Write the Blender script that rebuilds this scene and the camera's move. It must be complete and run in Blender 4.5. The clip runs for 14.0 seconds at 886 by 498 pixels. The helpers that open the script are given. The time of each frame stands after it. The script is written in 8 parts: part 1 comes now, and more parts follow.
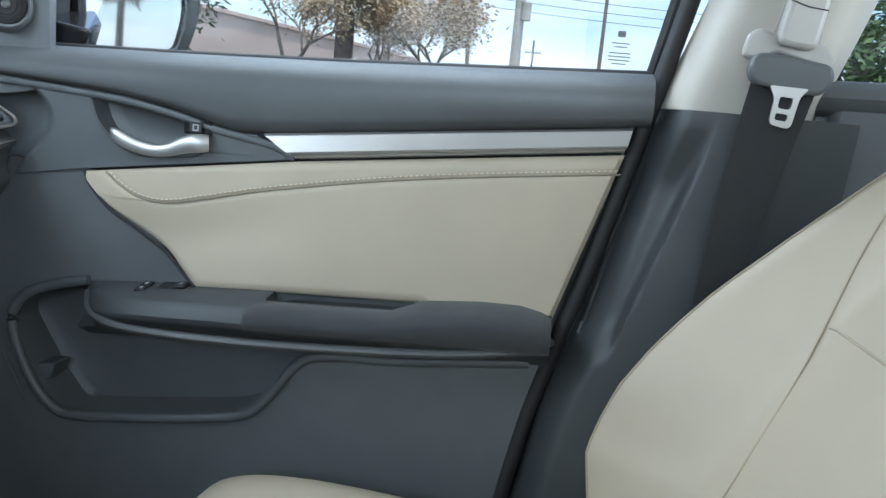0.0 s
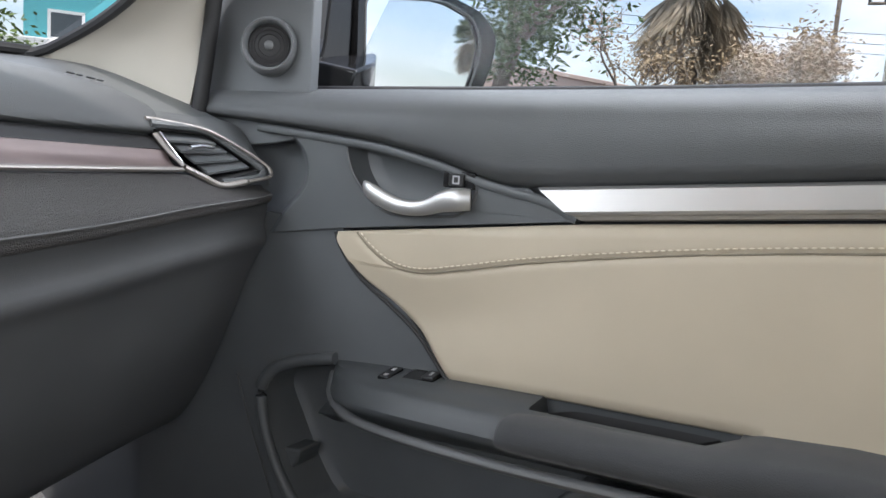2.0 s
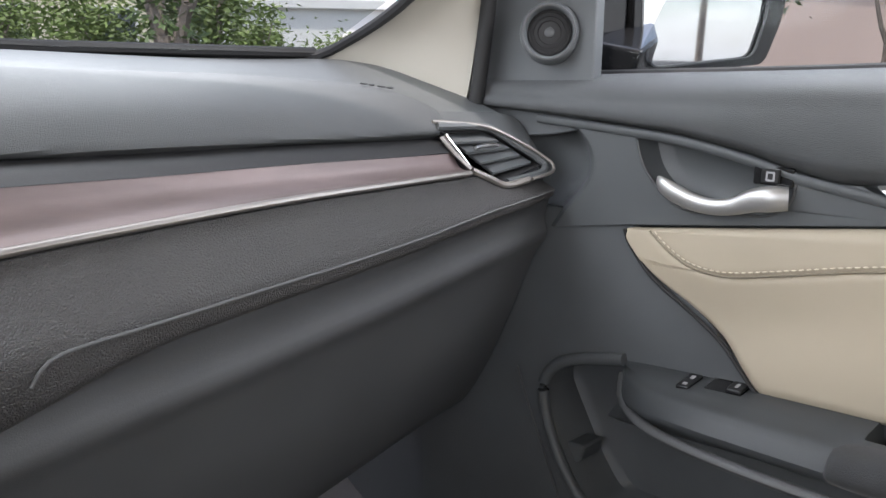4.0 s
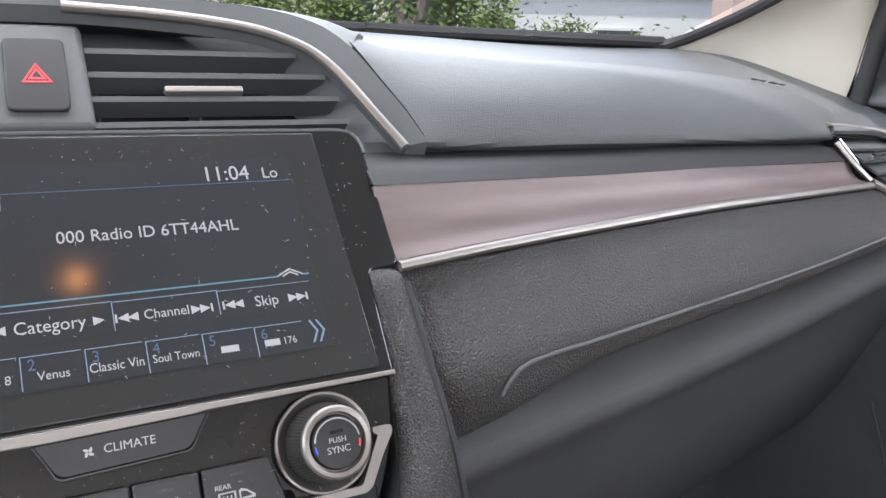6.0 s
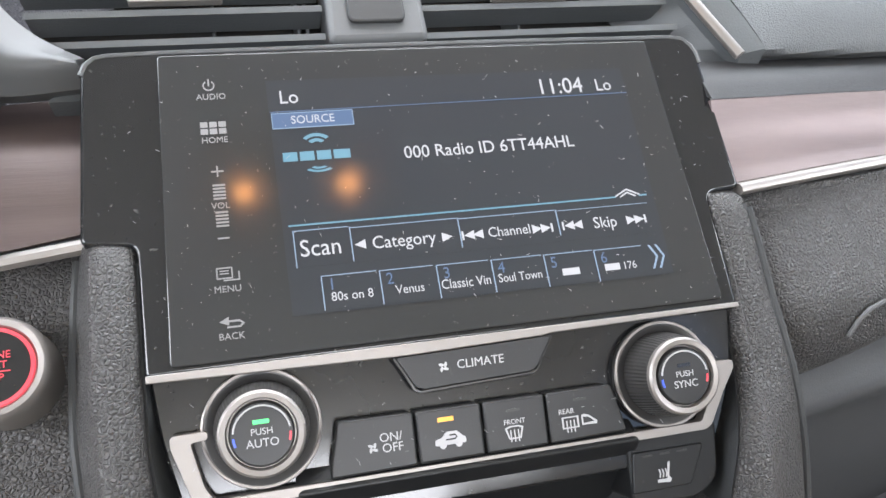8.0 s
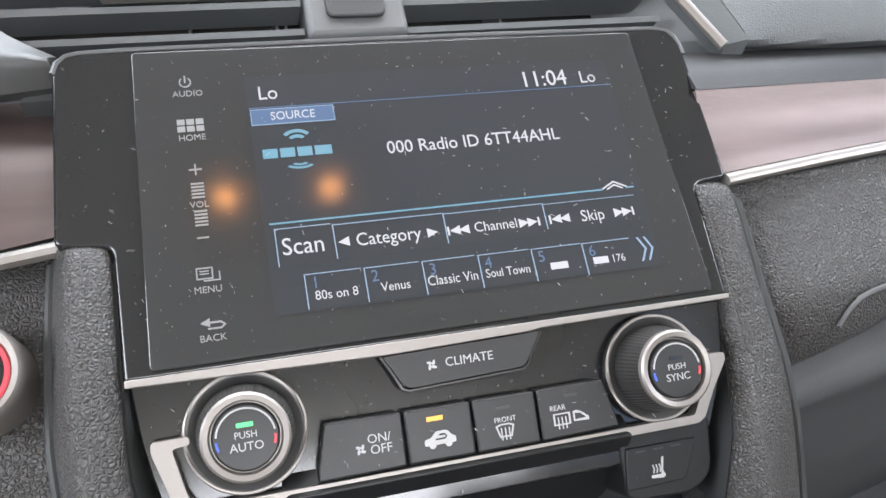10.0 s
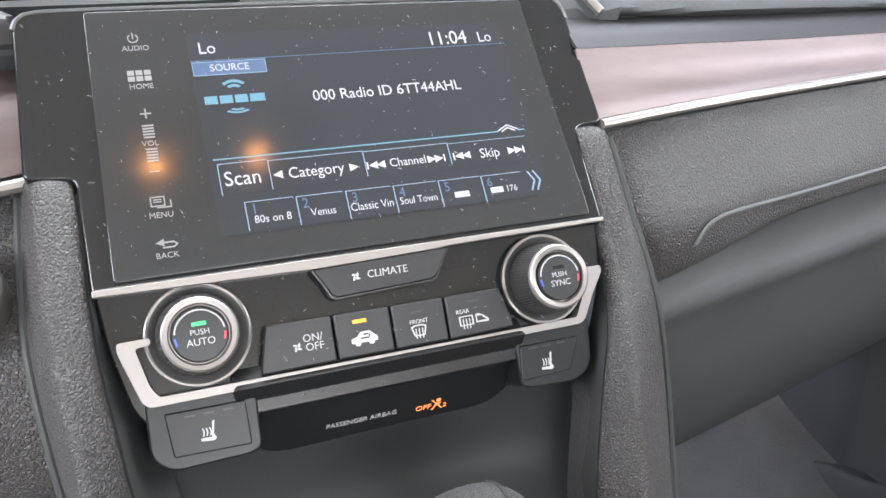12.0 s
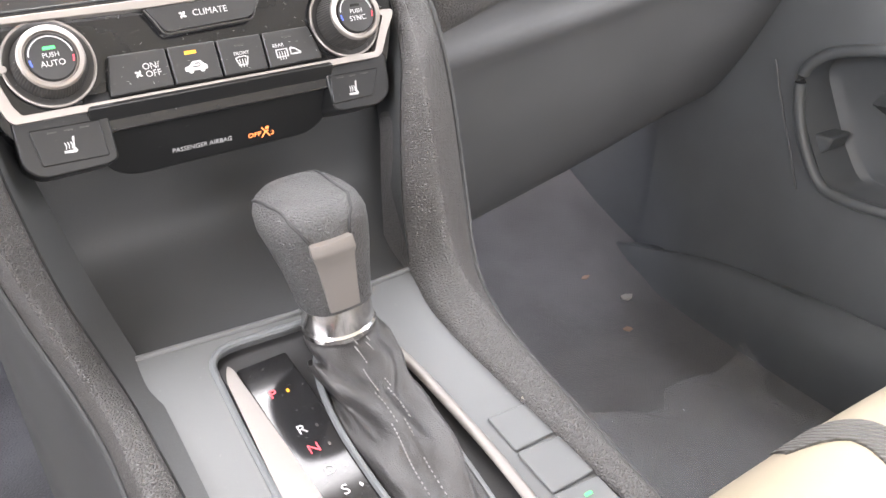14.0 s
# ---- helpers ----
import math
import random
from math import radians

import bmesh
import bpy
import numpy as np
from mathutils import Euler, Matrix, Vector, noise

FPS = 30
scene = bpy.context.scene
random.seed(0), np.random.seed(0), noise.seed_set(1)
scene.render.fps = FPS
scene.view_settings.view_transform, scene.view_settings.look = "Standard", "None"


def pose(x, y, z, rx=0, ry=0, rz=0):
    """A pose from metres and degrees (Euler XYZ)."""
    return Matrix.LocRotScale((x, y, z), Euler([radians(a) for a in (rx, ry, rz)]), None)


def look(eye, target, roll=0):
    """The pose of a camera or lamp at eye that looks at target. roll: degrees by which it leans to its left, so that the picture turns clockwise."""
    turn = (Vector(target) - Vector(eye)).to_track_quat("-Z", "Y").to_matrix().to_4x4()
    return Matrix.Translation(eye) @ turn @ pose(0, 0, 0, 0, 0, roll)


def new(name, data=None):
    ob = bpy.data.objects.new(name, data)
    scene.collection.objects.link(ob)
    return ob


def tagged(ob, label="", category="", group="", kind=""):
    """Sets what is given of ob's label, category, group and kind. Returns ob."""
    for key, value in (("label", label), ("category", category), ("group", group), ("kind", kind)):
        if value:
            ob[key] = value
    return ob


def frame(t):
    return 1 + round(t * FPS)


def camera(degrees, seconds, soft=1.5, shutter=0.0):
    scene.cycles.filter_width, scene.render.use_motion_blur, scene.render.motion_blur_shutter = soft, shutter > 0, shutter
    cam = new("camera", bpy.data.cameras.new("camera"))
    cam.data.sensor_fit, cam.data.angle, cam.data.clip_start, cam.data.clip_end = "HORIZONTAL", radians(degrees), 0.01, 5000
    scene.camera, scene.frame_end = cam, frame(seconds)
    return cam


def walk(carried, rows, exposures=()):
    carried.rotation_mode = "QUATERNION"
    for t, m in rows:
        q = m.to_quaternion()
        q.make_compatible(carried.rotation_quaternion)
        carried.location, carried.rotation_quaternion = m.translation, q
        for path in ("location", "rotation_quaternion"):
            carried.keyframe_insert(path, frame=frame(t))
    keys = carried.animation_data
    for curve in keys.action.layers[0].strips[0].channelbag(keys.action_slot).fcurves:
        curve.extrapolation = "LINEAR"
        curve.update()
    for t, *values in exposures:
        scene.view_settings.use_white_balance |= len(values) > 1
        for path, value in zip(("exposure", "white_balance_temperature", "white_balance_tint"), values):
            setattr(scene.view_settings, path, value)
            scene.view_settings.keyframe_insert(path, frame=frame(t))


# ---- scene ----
cam = camera(58.2, 14.0)
PATH = [
    (0, (-0.19, -0.574, 1.037), (1.77, -0.368, 0.697), 5.4),
    (0.5, (-0.058, -0.566, 1.038), (1.886, -0.168, 0.791), 5.7),
    (1, (0.032, -0.555, 1.035), (1.867, 0.189, 0.751), 4.7),
    (1.5, (0.061, -0.545, 1.042), (1.825, 0.359, 0.773), 5.0),
    (2, (0.064, -0.542, 1.025), (1.779, 0.452, 0.76), 4.3),
    (2.5, (0.069, -0.536, 1.026), (1.697, 0.591, 0.744), 0.8),
    (3, (0.066, -0.526, 1.05), (1.579, 0.725, 0.668), -0.2),
    (3.2, (0.078, -0.519, 1.06), (1.556, 0.768, 0.66), -0.6),
    (5.3, (-0.004, -0.369, 1.083), (1.181, 1.171, 0.606), 3.7),
    (5.5, (-0.011, -0.364, 1.074), (1.144, 1.199, 0.602), 3.4),
    (6, (-0.029, -0.342, 1.079), (0.913, 1.354, 0.591), 1.8),
    (6.5, (-0.056, -0.328, 1.084), (0.682, 1.444, 0.523), 0.7),
    (7, (-0.074, -0.316, 1.088), (0.462, 1.506, 0.461), -0.7),
    (7.5, (-0.075, -0.306, 1.084), (0.367, 1.522, 0.402), -1.1),
    (8, (-0.076, -0.303, 1.079), (0.383, 1.507, 0.361), -0.5),
    (8.5, (-0.076, -0.304, 1.079), (0.4, 1.495, 0.345), -0.1),
    (8.7, (-0.077, -0.304, 1.076), (0.41, 1.494, 0.348), -0.3),
    (10.8, (-0.075, -0.296, 1.07), (0.428, 1.51, 0.374), -1.5),
    (11, (-0.077, -0.3, 1.068), (0.434, 1.505, 0.374), -1.5),
    (11.5, (-0.083, -0.324, 1.07), (0.476, 1.462, 0.364), -1.3),
    (12, (-0.091, -0.357, 1.07), (0.583, 1.375, 0.329), -0.4),
    (12.5, (-0.096, -0.385, 1.063), (0.644, 1.291, 0.261), -0.8),
    (13, (-0.104, -0.414, 1.056), (0.699, 1.203, 0.196), -1.1),
    (13.5, (-0.11, -0.442, 1.037), (0.789, 1.04, 0.039), 0.1),
    (14, (-0.124, -0.466, 1.041), (0.812, 0.967, 0.006), 0.3),
]
walk(cam, [(t, look(eye, target, roll)) for t, eye, target, roll in PATH],
     [(0.0, 0.98, 5650, 4), (0.5, 1.00, 5850, 6), (1.5, 0.96, 6300, 12), (3.0, 1.00, 6600, 15), (5.5, 1.12, 6500, 16), (7.0, 1.68, 6500, 15), (8.0, 1.82, 6500, 14), (11.0, 1.78, 6500, 14),
      (12.0, 2.08, 6500, 15), (12.5, 2.24, 6600, 16), (13.5, 2.64, 6800, 17), (14.0, 2.62, 6900, 18)])

# ---- world, sun, large lights ----
SUN_EL, SUN_AZ = 70.0, 200.0          # degrees; azimuth from +x towards +y
world = bpy.data.worlds.new("sky")
scene.world = world
world.use_nodes = True
wt = world.node_tree
wt.nodes.clear()
w_out = wt.nodes.new("ShaderNodeOutputWorld")
w_bg = wt.nodes.new("ShaderNodeBackground")
w_sky = wt.nodes.new("ShaderNodeTexSky")
w_sky.sky_type, w_sky.sun_disc = "NISHITA", False
w_sky.sun_elevation, w_sky.sun_rotation = radians(SUN_EL), radians(90 - SUN_AZ)
w_sky.dust_density, w_sky.air_density = 2.0, 1.0
w_tc = wt.nodes.new("ShaderNodeTexCoord")
w_map = wt.nodes.new("ShaderNodeMapping")
w_map.inputs["Scale"].default_value = (1.0, 1.0, 3.2)
w_cl = wt.nodes.new("ShaderNodeTexNoise")
w_cl.inputs["Scale"].default_value, w_cl.inputs["Detail"].default_value = 3.2, 7.0
w_cr = wt.nodes.new("ShaderNodeValToRGB")
w_cr.color_ramp.elements[0].position, w_cr.color_ramp.elements[1].position = 0.38, 0.66
w_mix = wt.nodes.new("ShaderNodeMix")
w_mix.data_type = "RGBA"
w_mix.inputs["B"].default_value = (5.6, 5.8, 6.2, 1)
wt.links.new(w_tc.outputs["Generated"], w_map.inputs["Vector"])
wt.links.new(w_map.outputs["Vector"], w_cl.inputs["Vector"])
wt.links.new(w_cl.outputs["Fac"], w_cr.inputs["Fac"])
wt.links.new(w_cr.outputs["Color"], w_mix.inputs["Factor"])
wt.links.new(w_sky.outputs["Color"], w_mix.inputs["A"])
wt.links.new(w_mix.outputs["Result"], w_bg.inputs["Color"])
w_bg.inputs["Strength"].default_value = 0.15
wt.links.new(w_bg.outputs["Background"], w_out.inputs["Surface"])

sun_data = bpy.data.lights.new("sun", "SUN")
sun_data.energy, sun_data.angle, sun_data.color = 2.6, radians(2.0), (1.0, 0.95, 0.88)
sun = new("sun", sun_data)
ca, sa, ce, se = (f(radians(a)) for a in (SUN_AZ, SUN_EL) for f in (math.cos, math.sin))
sun.matrix_world = look((0, 0, 20), (-ca * ce, -sa * ce, 20 - se))


def window_light(name, place, target, wide, high, watts, tint=(0.93, 0.97, 1.0)):
    """The sky's light in a window's opening."""
    d = bpy.data.lights.new(name, "AREA")
    d.shape, d.size, d.size_y, d.energy, d.color = "RECTANGLE", wide, high, watts, tint
    o = new(name, d)
    o.matrix_world = look(place, target)
    return o


window_light("windscreen_sky", (0.0, 0.165, 1.272), (0.0, -0.335, 0.406), 1.0, 0.40, 4.5)
window_light("driver_window_sky", (-0.765, -0.32, 1.23), (0.4, -0.25, 0.80), 0.72, 0.26, 3.1)
window_light("passenger_window_sky", (0.752, -0.34, 1.275), (0.20, -0.22, 0.62), 0.60, 0.12, 1.7)
window_light("rear_window_sky", (0.0, -1.55, 1.25), (0.0, -0.3, 0.80), 1.0, 0.30, 6.0)

# ---- materials ----
def material(name, base, rough=0.5, metal=0.0, grain=None, bump=0.0, vary=0.12, vary_scale=9.0,
             coat=0.0, sheen=0.0, wear=0.0, spec=0.5, emit=None, power=0.0, stretch=None):
    """A surface with grain (kind, size in metres) and slow variation, in metres of the object."""
    m = bpy.data.materials.new(name)
    m.use_nodes = True
    nt, N, L = m.node_tree, m.node_tree.nodes, m.node_tree.links
    b = N["Principled BSDF"]
    b.inputs["Metallic"].default_value, b.inputs["Roughness"].default_value = metal, rough
    b.inputs["Coat Weight"].default_value, b.inputs["Sheen Weight"].default_value = coat, sheen
    b.inputs["Coat Roughness"].default_value = 0.06
    b.inputs["Specular IOR Level"].default_value = spec
    tc = N.new("ShaderNodeTexCoord")
    vec = tc.outputs["Object"]
    if stretch:
        mp = N.new("ShaderNodeMapping")
        mp.inputs["Scale"].default_value = stretch
        L.new(vec, mp.inputs["Vector"])
        vec = mp.outputs["Vector"]
    big = N.new("ShaderNodeTexNoise")
    big.inputs["Scale"].default_value, big.inputs["Detail"].default_value = vary_scale, 6.0
    L.new(vec, big.inputs["Vector"])
    ramp = N.new("ShaderNodeValToRGB")
    lo, hi = 1 - vary, 1 + vary * 0.8
    ramp.color_ramp.elements[0].color = (*[c * lo for c in base], 1)
    ramp.color_ramp.elements[1].color = (*[min(1, c * hi) for c in base], 1)
    ramp.color_ramp.elements[0].position, ramp.color_ramp.elements[1].position = 0.3, 0.7
    L.new(big.outputs["Fac"], ramp.inputs["Fac"])
    colour = ramp.outputs["Color"]
    if wear:
        speck = N.new("ShaderNodeTexNoise")
        speck.inputs["Scale"].default_value, speck.inputs["Detail"].default_value = 420.0, 2.0
        sr = N.new("ShaderNodeValToRGB")
        sr.color_ramp.elements[0].position, sr.color_ramp.elements[1].position = 0.70, 0.76
        mx = N.new("ShaderNodeMix")
        mx.data_type = "RGBA"
        mx.inputs["B"].default_value = (0.45, 0.44, 0.42, 1)
        mul = N.new("ShaderNodeMath")
        mul.operation = "MULTIPLY"
        mul.inputs[1].default_value = wear
        L.new(tc.outputs["Object"], speck.inputs["Vector"])
        L.new(speck.outputs["Fac"], sr.inputs["Fac"])
        L.new(sr.outputs["Color"], mul.inputs[0])
        L.new(mul.outputs["Value"], mx.inputs["Factor"])
        L.new(colour, mx.inputs["A"])
        colour = mx.outputs["Result"]
    L.new(colour, b.inputs["Base Color"])
    rr = N.new("ShaderNodeMapRange")
    rr.inputs["To Min"].default_value, rr.inputs["To Max"].default_value = max(0.02, rough * 0.82), min(1, rough * 1.18)
    L.new(big.outputs["Fac"], rr.inputs["Value"])
    L.new(rr.outputs["Result"], b.inputs["Roughness"])
    if grain:
        kind, size = grain
        bp = N.new("ShaderNodeBump")
        bp.inputs["Strength"].default_value, bp.inputs["Distance"].default_value = bump, size * 0.7
        if kind == "leather":
            warp = N.new("ShaderNodeTexNoise")
            warp.inputs["Scale"].default_value = 0.6 / size
            wm = N.new("ShaderNodeMix")
            wm.data_type = "VECTOR"
            wm.inputs["Factor"].default_value = size * 0.6
            va = N.new("ShaderNodeVectorMath")
            va.operation = "MULTIPLY_ADD"
            va.inputs[1].default_value = (size * 0.9,) * 3
            L.new(vec, warp.inputs["Vector"])
            L.new(warp.outputs["Color"], va.inputs[0])
            L.new(vec, va.inputs[2])
            g = N.new("ShaderNodeTexVoronoi")
            g.feature = "DISTANCE_TO_EDGE"
            g.inputs["Scale"].default_value = 1 / size
            L.new(va.outputs["Vector"], g.inputs["Vector"])
            gr = N.new("ShaderNodeMapRange")
            gr.inputs["From Min"].default_value, gr.inputs["From Max"].default_value = 0.0, 0.30
            gr.interpolation_type = "SMOOTHSTEP"
            L.new(g.outputs["Distance"], gr.inputs["Value"])
            L.new(gr.outputs["Result"], bp.inputs["Height"])
        elif kind == "weave":
            g = N.new("ShaderNodeTexWave")
            g.wave_type, g.bands_direction = "BANDS", "DIAGONAL"
            g.inputs["Scale"].default_value, g.inputs["Distortion"].default_value = 0.3 / size, 0.6
            L.new(vec, g.inputs["Vector"])
            L.new(g.outputs["Fac"], bp.inputs["Height"])
        else:
            g = N.new("ShaderNodeTexNoise")
            g.inputs["Scale"].default_value, g.inputs["Detail"].default_value = 1 / size, 3.0
            L.new(vec, g.inputs["Vector"])
            L.new(g.outputs["Fac"], bp.inputs["Height"])
        L.new(bp.outputs["Normal"], b.inputs["Normal"])
    if emit:
        b.inputs["Emission Color"].default_value, b.inputs["Emission Strength"].default_value = (*emit, 1), power
    return m


PLASTIC = material("moulded_dark_plastic", (0.090, 0.097, 0.101), 0.43, grain=("noise", 0.0009), bump=0.25)
PLASTIC_LOW = material("lower_dark_plastic", (0.102, 0.109, 0.114), 0.50, grain=("noise", 0.0009), bump=0.3)
# darker copy of the plastic: shade of the console recesses put into its colour
PLASTIC_SHADED = material("plastic_darkened_as_shade", (0.040, 0.042, 0.043), 0.60, grain=("noise", 0.0009), bump=0.3, spec=0.35)
KNEE_PLASTIC = material("matte_knee_plastic", (0.076, 0.079, 0.083), 0.62, grain=("noise", 0.0009), bump=0.3, spec=0.35)
PILLAR_DARK = material("dark_pillar_plastic", (0.050, 0.055, 0.058), 0.46, grain=("noise", 0.0009), bump=0.25)
SOFT = material("soft_touch_grained_vinyl", (0.086, 0.091, 0.094), 0.58, spec=0.42, grain=("leather", 0.0014), bump=0.34)
LEATHER = material("grained_black_leatherette", (0.058, 0.056, 0.055), 0.47, grain=("leather", 0.0018), bump=0.8, wear=0.05)
KNOB_LEATHER = material("smooth_grained_knob_leather", (0.060, 0.060, 0.060), 0.44, grain=("leather", 0.0017), bump=0.8, wear=0.04)
BOOT = material("creased_black_leather", (0.030, 0.029, 0.029), 0.36, grain=("leather", 0.0012), bump=0.25)
BEIGE = material("beige_stitched_vinyl", (0.465, 0.405, 0.308), 0.56, grain=("leather", 0.0011), bump=0.07, vary=0.05)
SEAT = material("cream_seat_leather", (0.42, 0.365, 0.275), 0.50, grain=("leather", 0.0016), bump=0.08, vary=0.05)
SEAT_MESH = material("perforated_grey_seat_fabric", (0.11, 0.107, 0.10), 0.8, grain=("weave", 0.0030), bump=1.0, sheen=0.2)
PILLAR = material("cream_pillar_plastic", (0.43, 0.405, 0.35), 0.55, grain=("noise", 0.0012), bump=0.2, vary=0.05)
HEADLINER = material("cream_headliner_cloth", (0.58, 0.56, 0.50), 0.9, grain=("noise", 0.0015), bump=0.4, sheen=0.2)
SATIN = material("satin_silver_paint", (0.50, 0.495, 0.485), 0.38, metal=0.75, grain=("noise", 0.0004), bump=0.05, vary=0.04)
BRONZE = material("satin_warm_silver", (0.27, 0.25, 0.235), 0.44, metal=0.7, grain=("noise", 0.0004), bump=0.05, vary=0.05)
CHROME = material("bright_chrome", (0.62, 0.61, 0.60), 0.20, metal=1.0, vary=0.03)
DARKCHROME = material("dark_chrome", (0.42, 0.41, 0.40), 0.16, metal=1.0, vary=0.05)
GLOSS = material("piano_black_plastic", (0.013, 0.0135, 0.0145), 0.12, coat=0.0, wear=0.10, vary=0.1)
GLASSBLACK = material("black_touch_glass", (0.024, 0.025, 0.026), 0.13, coat=0.2, wear=0.10, vary=0.1)
BUTTON = material("matte_black_button", (0.022, 0.0225, 0.023), 0.40, spec=0.4, grain=("noise", 0.0006), bump=0.12, wear=0.03)
HEATER_CAP = material("gloss_black_switch_cap", (0.014, 0.0145, 0.015), 0.34, spec=0.28, wear=0.03, vary=0.1)
SATINBLACK = material("satin_grey_console_plastic", (0.075, 0.078, 0.080), 0.46, grain=("noise", 0.0005), bump=0.06, wear=0.05)
WOOD = material("brushed_dark_wood_trim", (0.165, 0.128, 0.124), 0.48, metal=0.45, grain=("noise", 0.0012), bump=0.10, vary=0.22,
                vary_scale=60.0, stretch=(0.06, 1, 1))
PAD_CLOTH = material("dark_elbow_cloth", (0.027, 0.029, 0.031), 0.8, grain=("noise", 0.0012), bump=0.4, sheen=0.15)
DIAL = material("grey_dial_plate", (0.045, 0.044, 0.043), 0.34, metal=0.4, vary=0.05)
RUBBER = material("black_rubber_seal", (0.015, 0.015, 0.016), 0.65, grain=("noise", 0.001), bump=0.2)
CARPET = material("dark_grey_carpet", (0.112, 0.114, 0.119), 0.95, grain=("noise", 0.0022), bump=1.0, sheen=0.35, vary=0.3)
WEBBING = material("black_belt_webbing", (0.028, 0.030, 0.033), 0.75, grain=("weave", 0.0012), bump=0.6)
METAL = material("brushed_steel_tongue", (0.62, 0.61, 0.59), 0.32, metal=1.0, vary=0.05)
BELT_PLASTIC = material("grey_cream_belt_plastic", (0.38, 0.365, 0.335), 0.45, vary=0.04)
PAINT = material("white_car_paint", (0.80, 0.81, 0.82), 0.2, coat=0.8, vary=0.02)
THREAD = material("cream_thread", (0.72, 0.66, 0.54), 0.8, vary=0.1)
THREAD_DARK = material("grey_thread", (0.10, 0.102, 0.104), 0.8, vary=0.1)
DEBRIS = material("dry_leaf_crumbs", (0.35, 0.24, 0.18), 0.8, vary=0.3)
MIRROR = material("mirror_silver", (0.93, 0.93, 0.94), 0.02, metal=1.0, vary=0.0)
WHITE_INK = material("white_legend_ink", (0.36, 0.36, 0.365), 0.5, emit=(0.9, 0.92, 1.0), power=0.02, vary=0.02)
KEY_INK = material("grey_legend_ink", (0.17, 0.17, 0.172), 0.5, emit=(0.9, 0.92, 1.0), power=0.01, vary=0.02)
UI_WHITE = material("lit_white_pixels", (0.02, 0.02, 0.02), 0.3, emit=(0.86, 0.90, 0.95), power=0.27, vary=0.02)
UI_BLUE = material("lit_blue_pixels", (0.02, 0.02, 0.02), 0.3, emit=(0.05, 0.13, 0.28), power=0.36, vary=0.02)
UI_CYAN = material("lit_cyan_pixels", (0.02, 0.02, 0.02), 0.3, emit=(0.14, 0.40, 0.55), power=0.32, vary=0.02)
UI_DARK = material("lit_dark_pixels", (0.022, 0.023, 0.025), 0.11, emit=(0.016, 0.024, 0.036), power=0.16, vary=0.02)
UI_LINE = material("lit_grey_blue_pixels", (0.02, 0.02, 0.02), 0.3, emit=(0.20, 0.30, 0.42), power=0.5, vary=0.02)
GREEN_LED = material("green_indicator", (0.02, 0.2, 0.05), 0.3, emit=(0.03, 0.95, 0.18), power=0.5, vary=0.02)
AMBER_LED = material("amber_indicator", (0.3, 0.15, 0.02), 0.3, emit=(1.0, 0.40, 0.02), power=0.36, vary=0.02)
ORANGE_INK = material("orange_warning_light", (0.3, 0.1, 0.02), 0.4, emit=(1.0, 0.30, 0.10), power=0.38, vary=0.02)
RED_INK = material("red_lit_legend", (0.3, 0.02, 0.03), 0.4, emit=(0.95, 0.10, 0.13), power=0.28, vary=0.02)
BLUE_INK = material("blue_legend", (0.05, 0.10, 0.55), 0.4, emit=(0.05, 0.10, 0.6), power=0.15, vary=0.02)
LAMP_GLOW = material("warm_map_lamp_lens", (0.9, 0.6, 0.3), 0.3, emit=(1.0, 0.40, 0.10), power=14.0, vary=0.02)
ASPHALT = material("asphalt", (0.055, 0.054, 0.053), 0.9, grain=("noise", 0.012), bump=0.6, vary=0.3, vary_scale=0.4)
STUCCO_PINK = material("pale_pink_stucco", (0.62, 0.47, 0.40), 0.85, grain=("noise", 0.03), bump=0.3, vary=0.06, vary_scale=0.3)
STUCCO_CREAM = material("cream_stucco", (0.66, 0.60, 0.48), 0.85, grain=("noise", 0.03), bump=0.3, vary=0.06, vary_scale=0.3)
STUCCO_WHITE = material("white_stucco", (0.75, 0.75, 0.73), 0.8, grain=("noise", 0.03), bump=0.3, vary=0.05, vary_scale=0.3)
TEAL = material("teal_painted_wall", (0.10, 0.42, 0.46), 0.7, grain=("noise", 0.03), bump=0.2, vary=0.08, vary_scale=0.4)
BARK = material("grey_brown_bark", (0.22, 0.18, 0.15), 0.9, grain=("noise", 0.03), bump=0.9, vary=0.3, vary_scale=6)
LEAF = material("green_leaves", (0.075, 0.12, 0.035), 0.55, vary=0.35, vary_scale=1.5)
LEAF_DRY = material("dry_brown_leaves", (0.42, 0.31, 0.19), 0.7, vary=0.3, vary_scale=1.5)
FROND = material("dead_palm_fronds", (0.40, 0.34, 0.26), 0.85, vary=0.35, vary_scale=2.5)
FROND_GREEN = material("green_palm_fronds", (0.085, 0.115, 0.045), 0.6, vary=0.3, vary_scale=2.0)
HEDGE = material("hedge_leaves", (0.14, 0.20, 0.05), 0.6, vary=0.35, vary_scale=2.0)
CONCRETE = material("weathered_concrete", (0.42, 0.39, 0.35), 0.85, grain=("noise", 0.02), bump=0.4, vary=0.12, vary_scale=2)
WINDOW_DARK = material("dark_window_pane", (0.05, 0.06, 0.07), 0.1, vary=0.1)


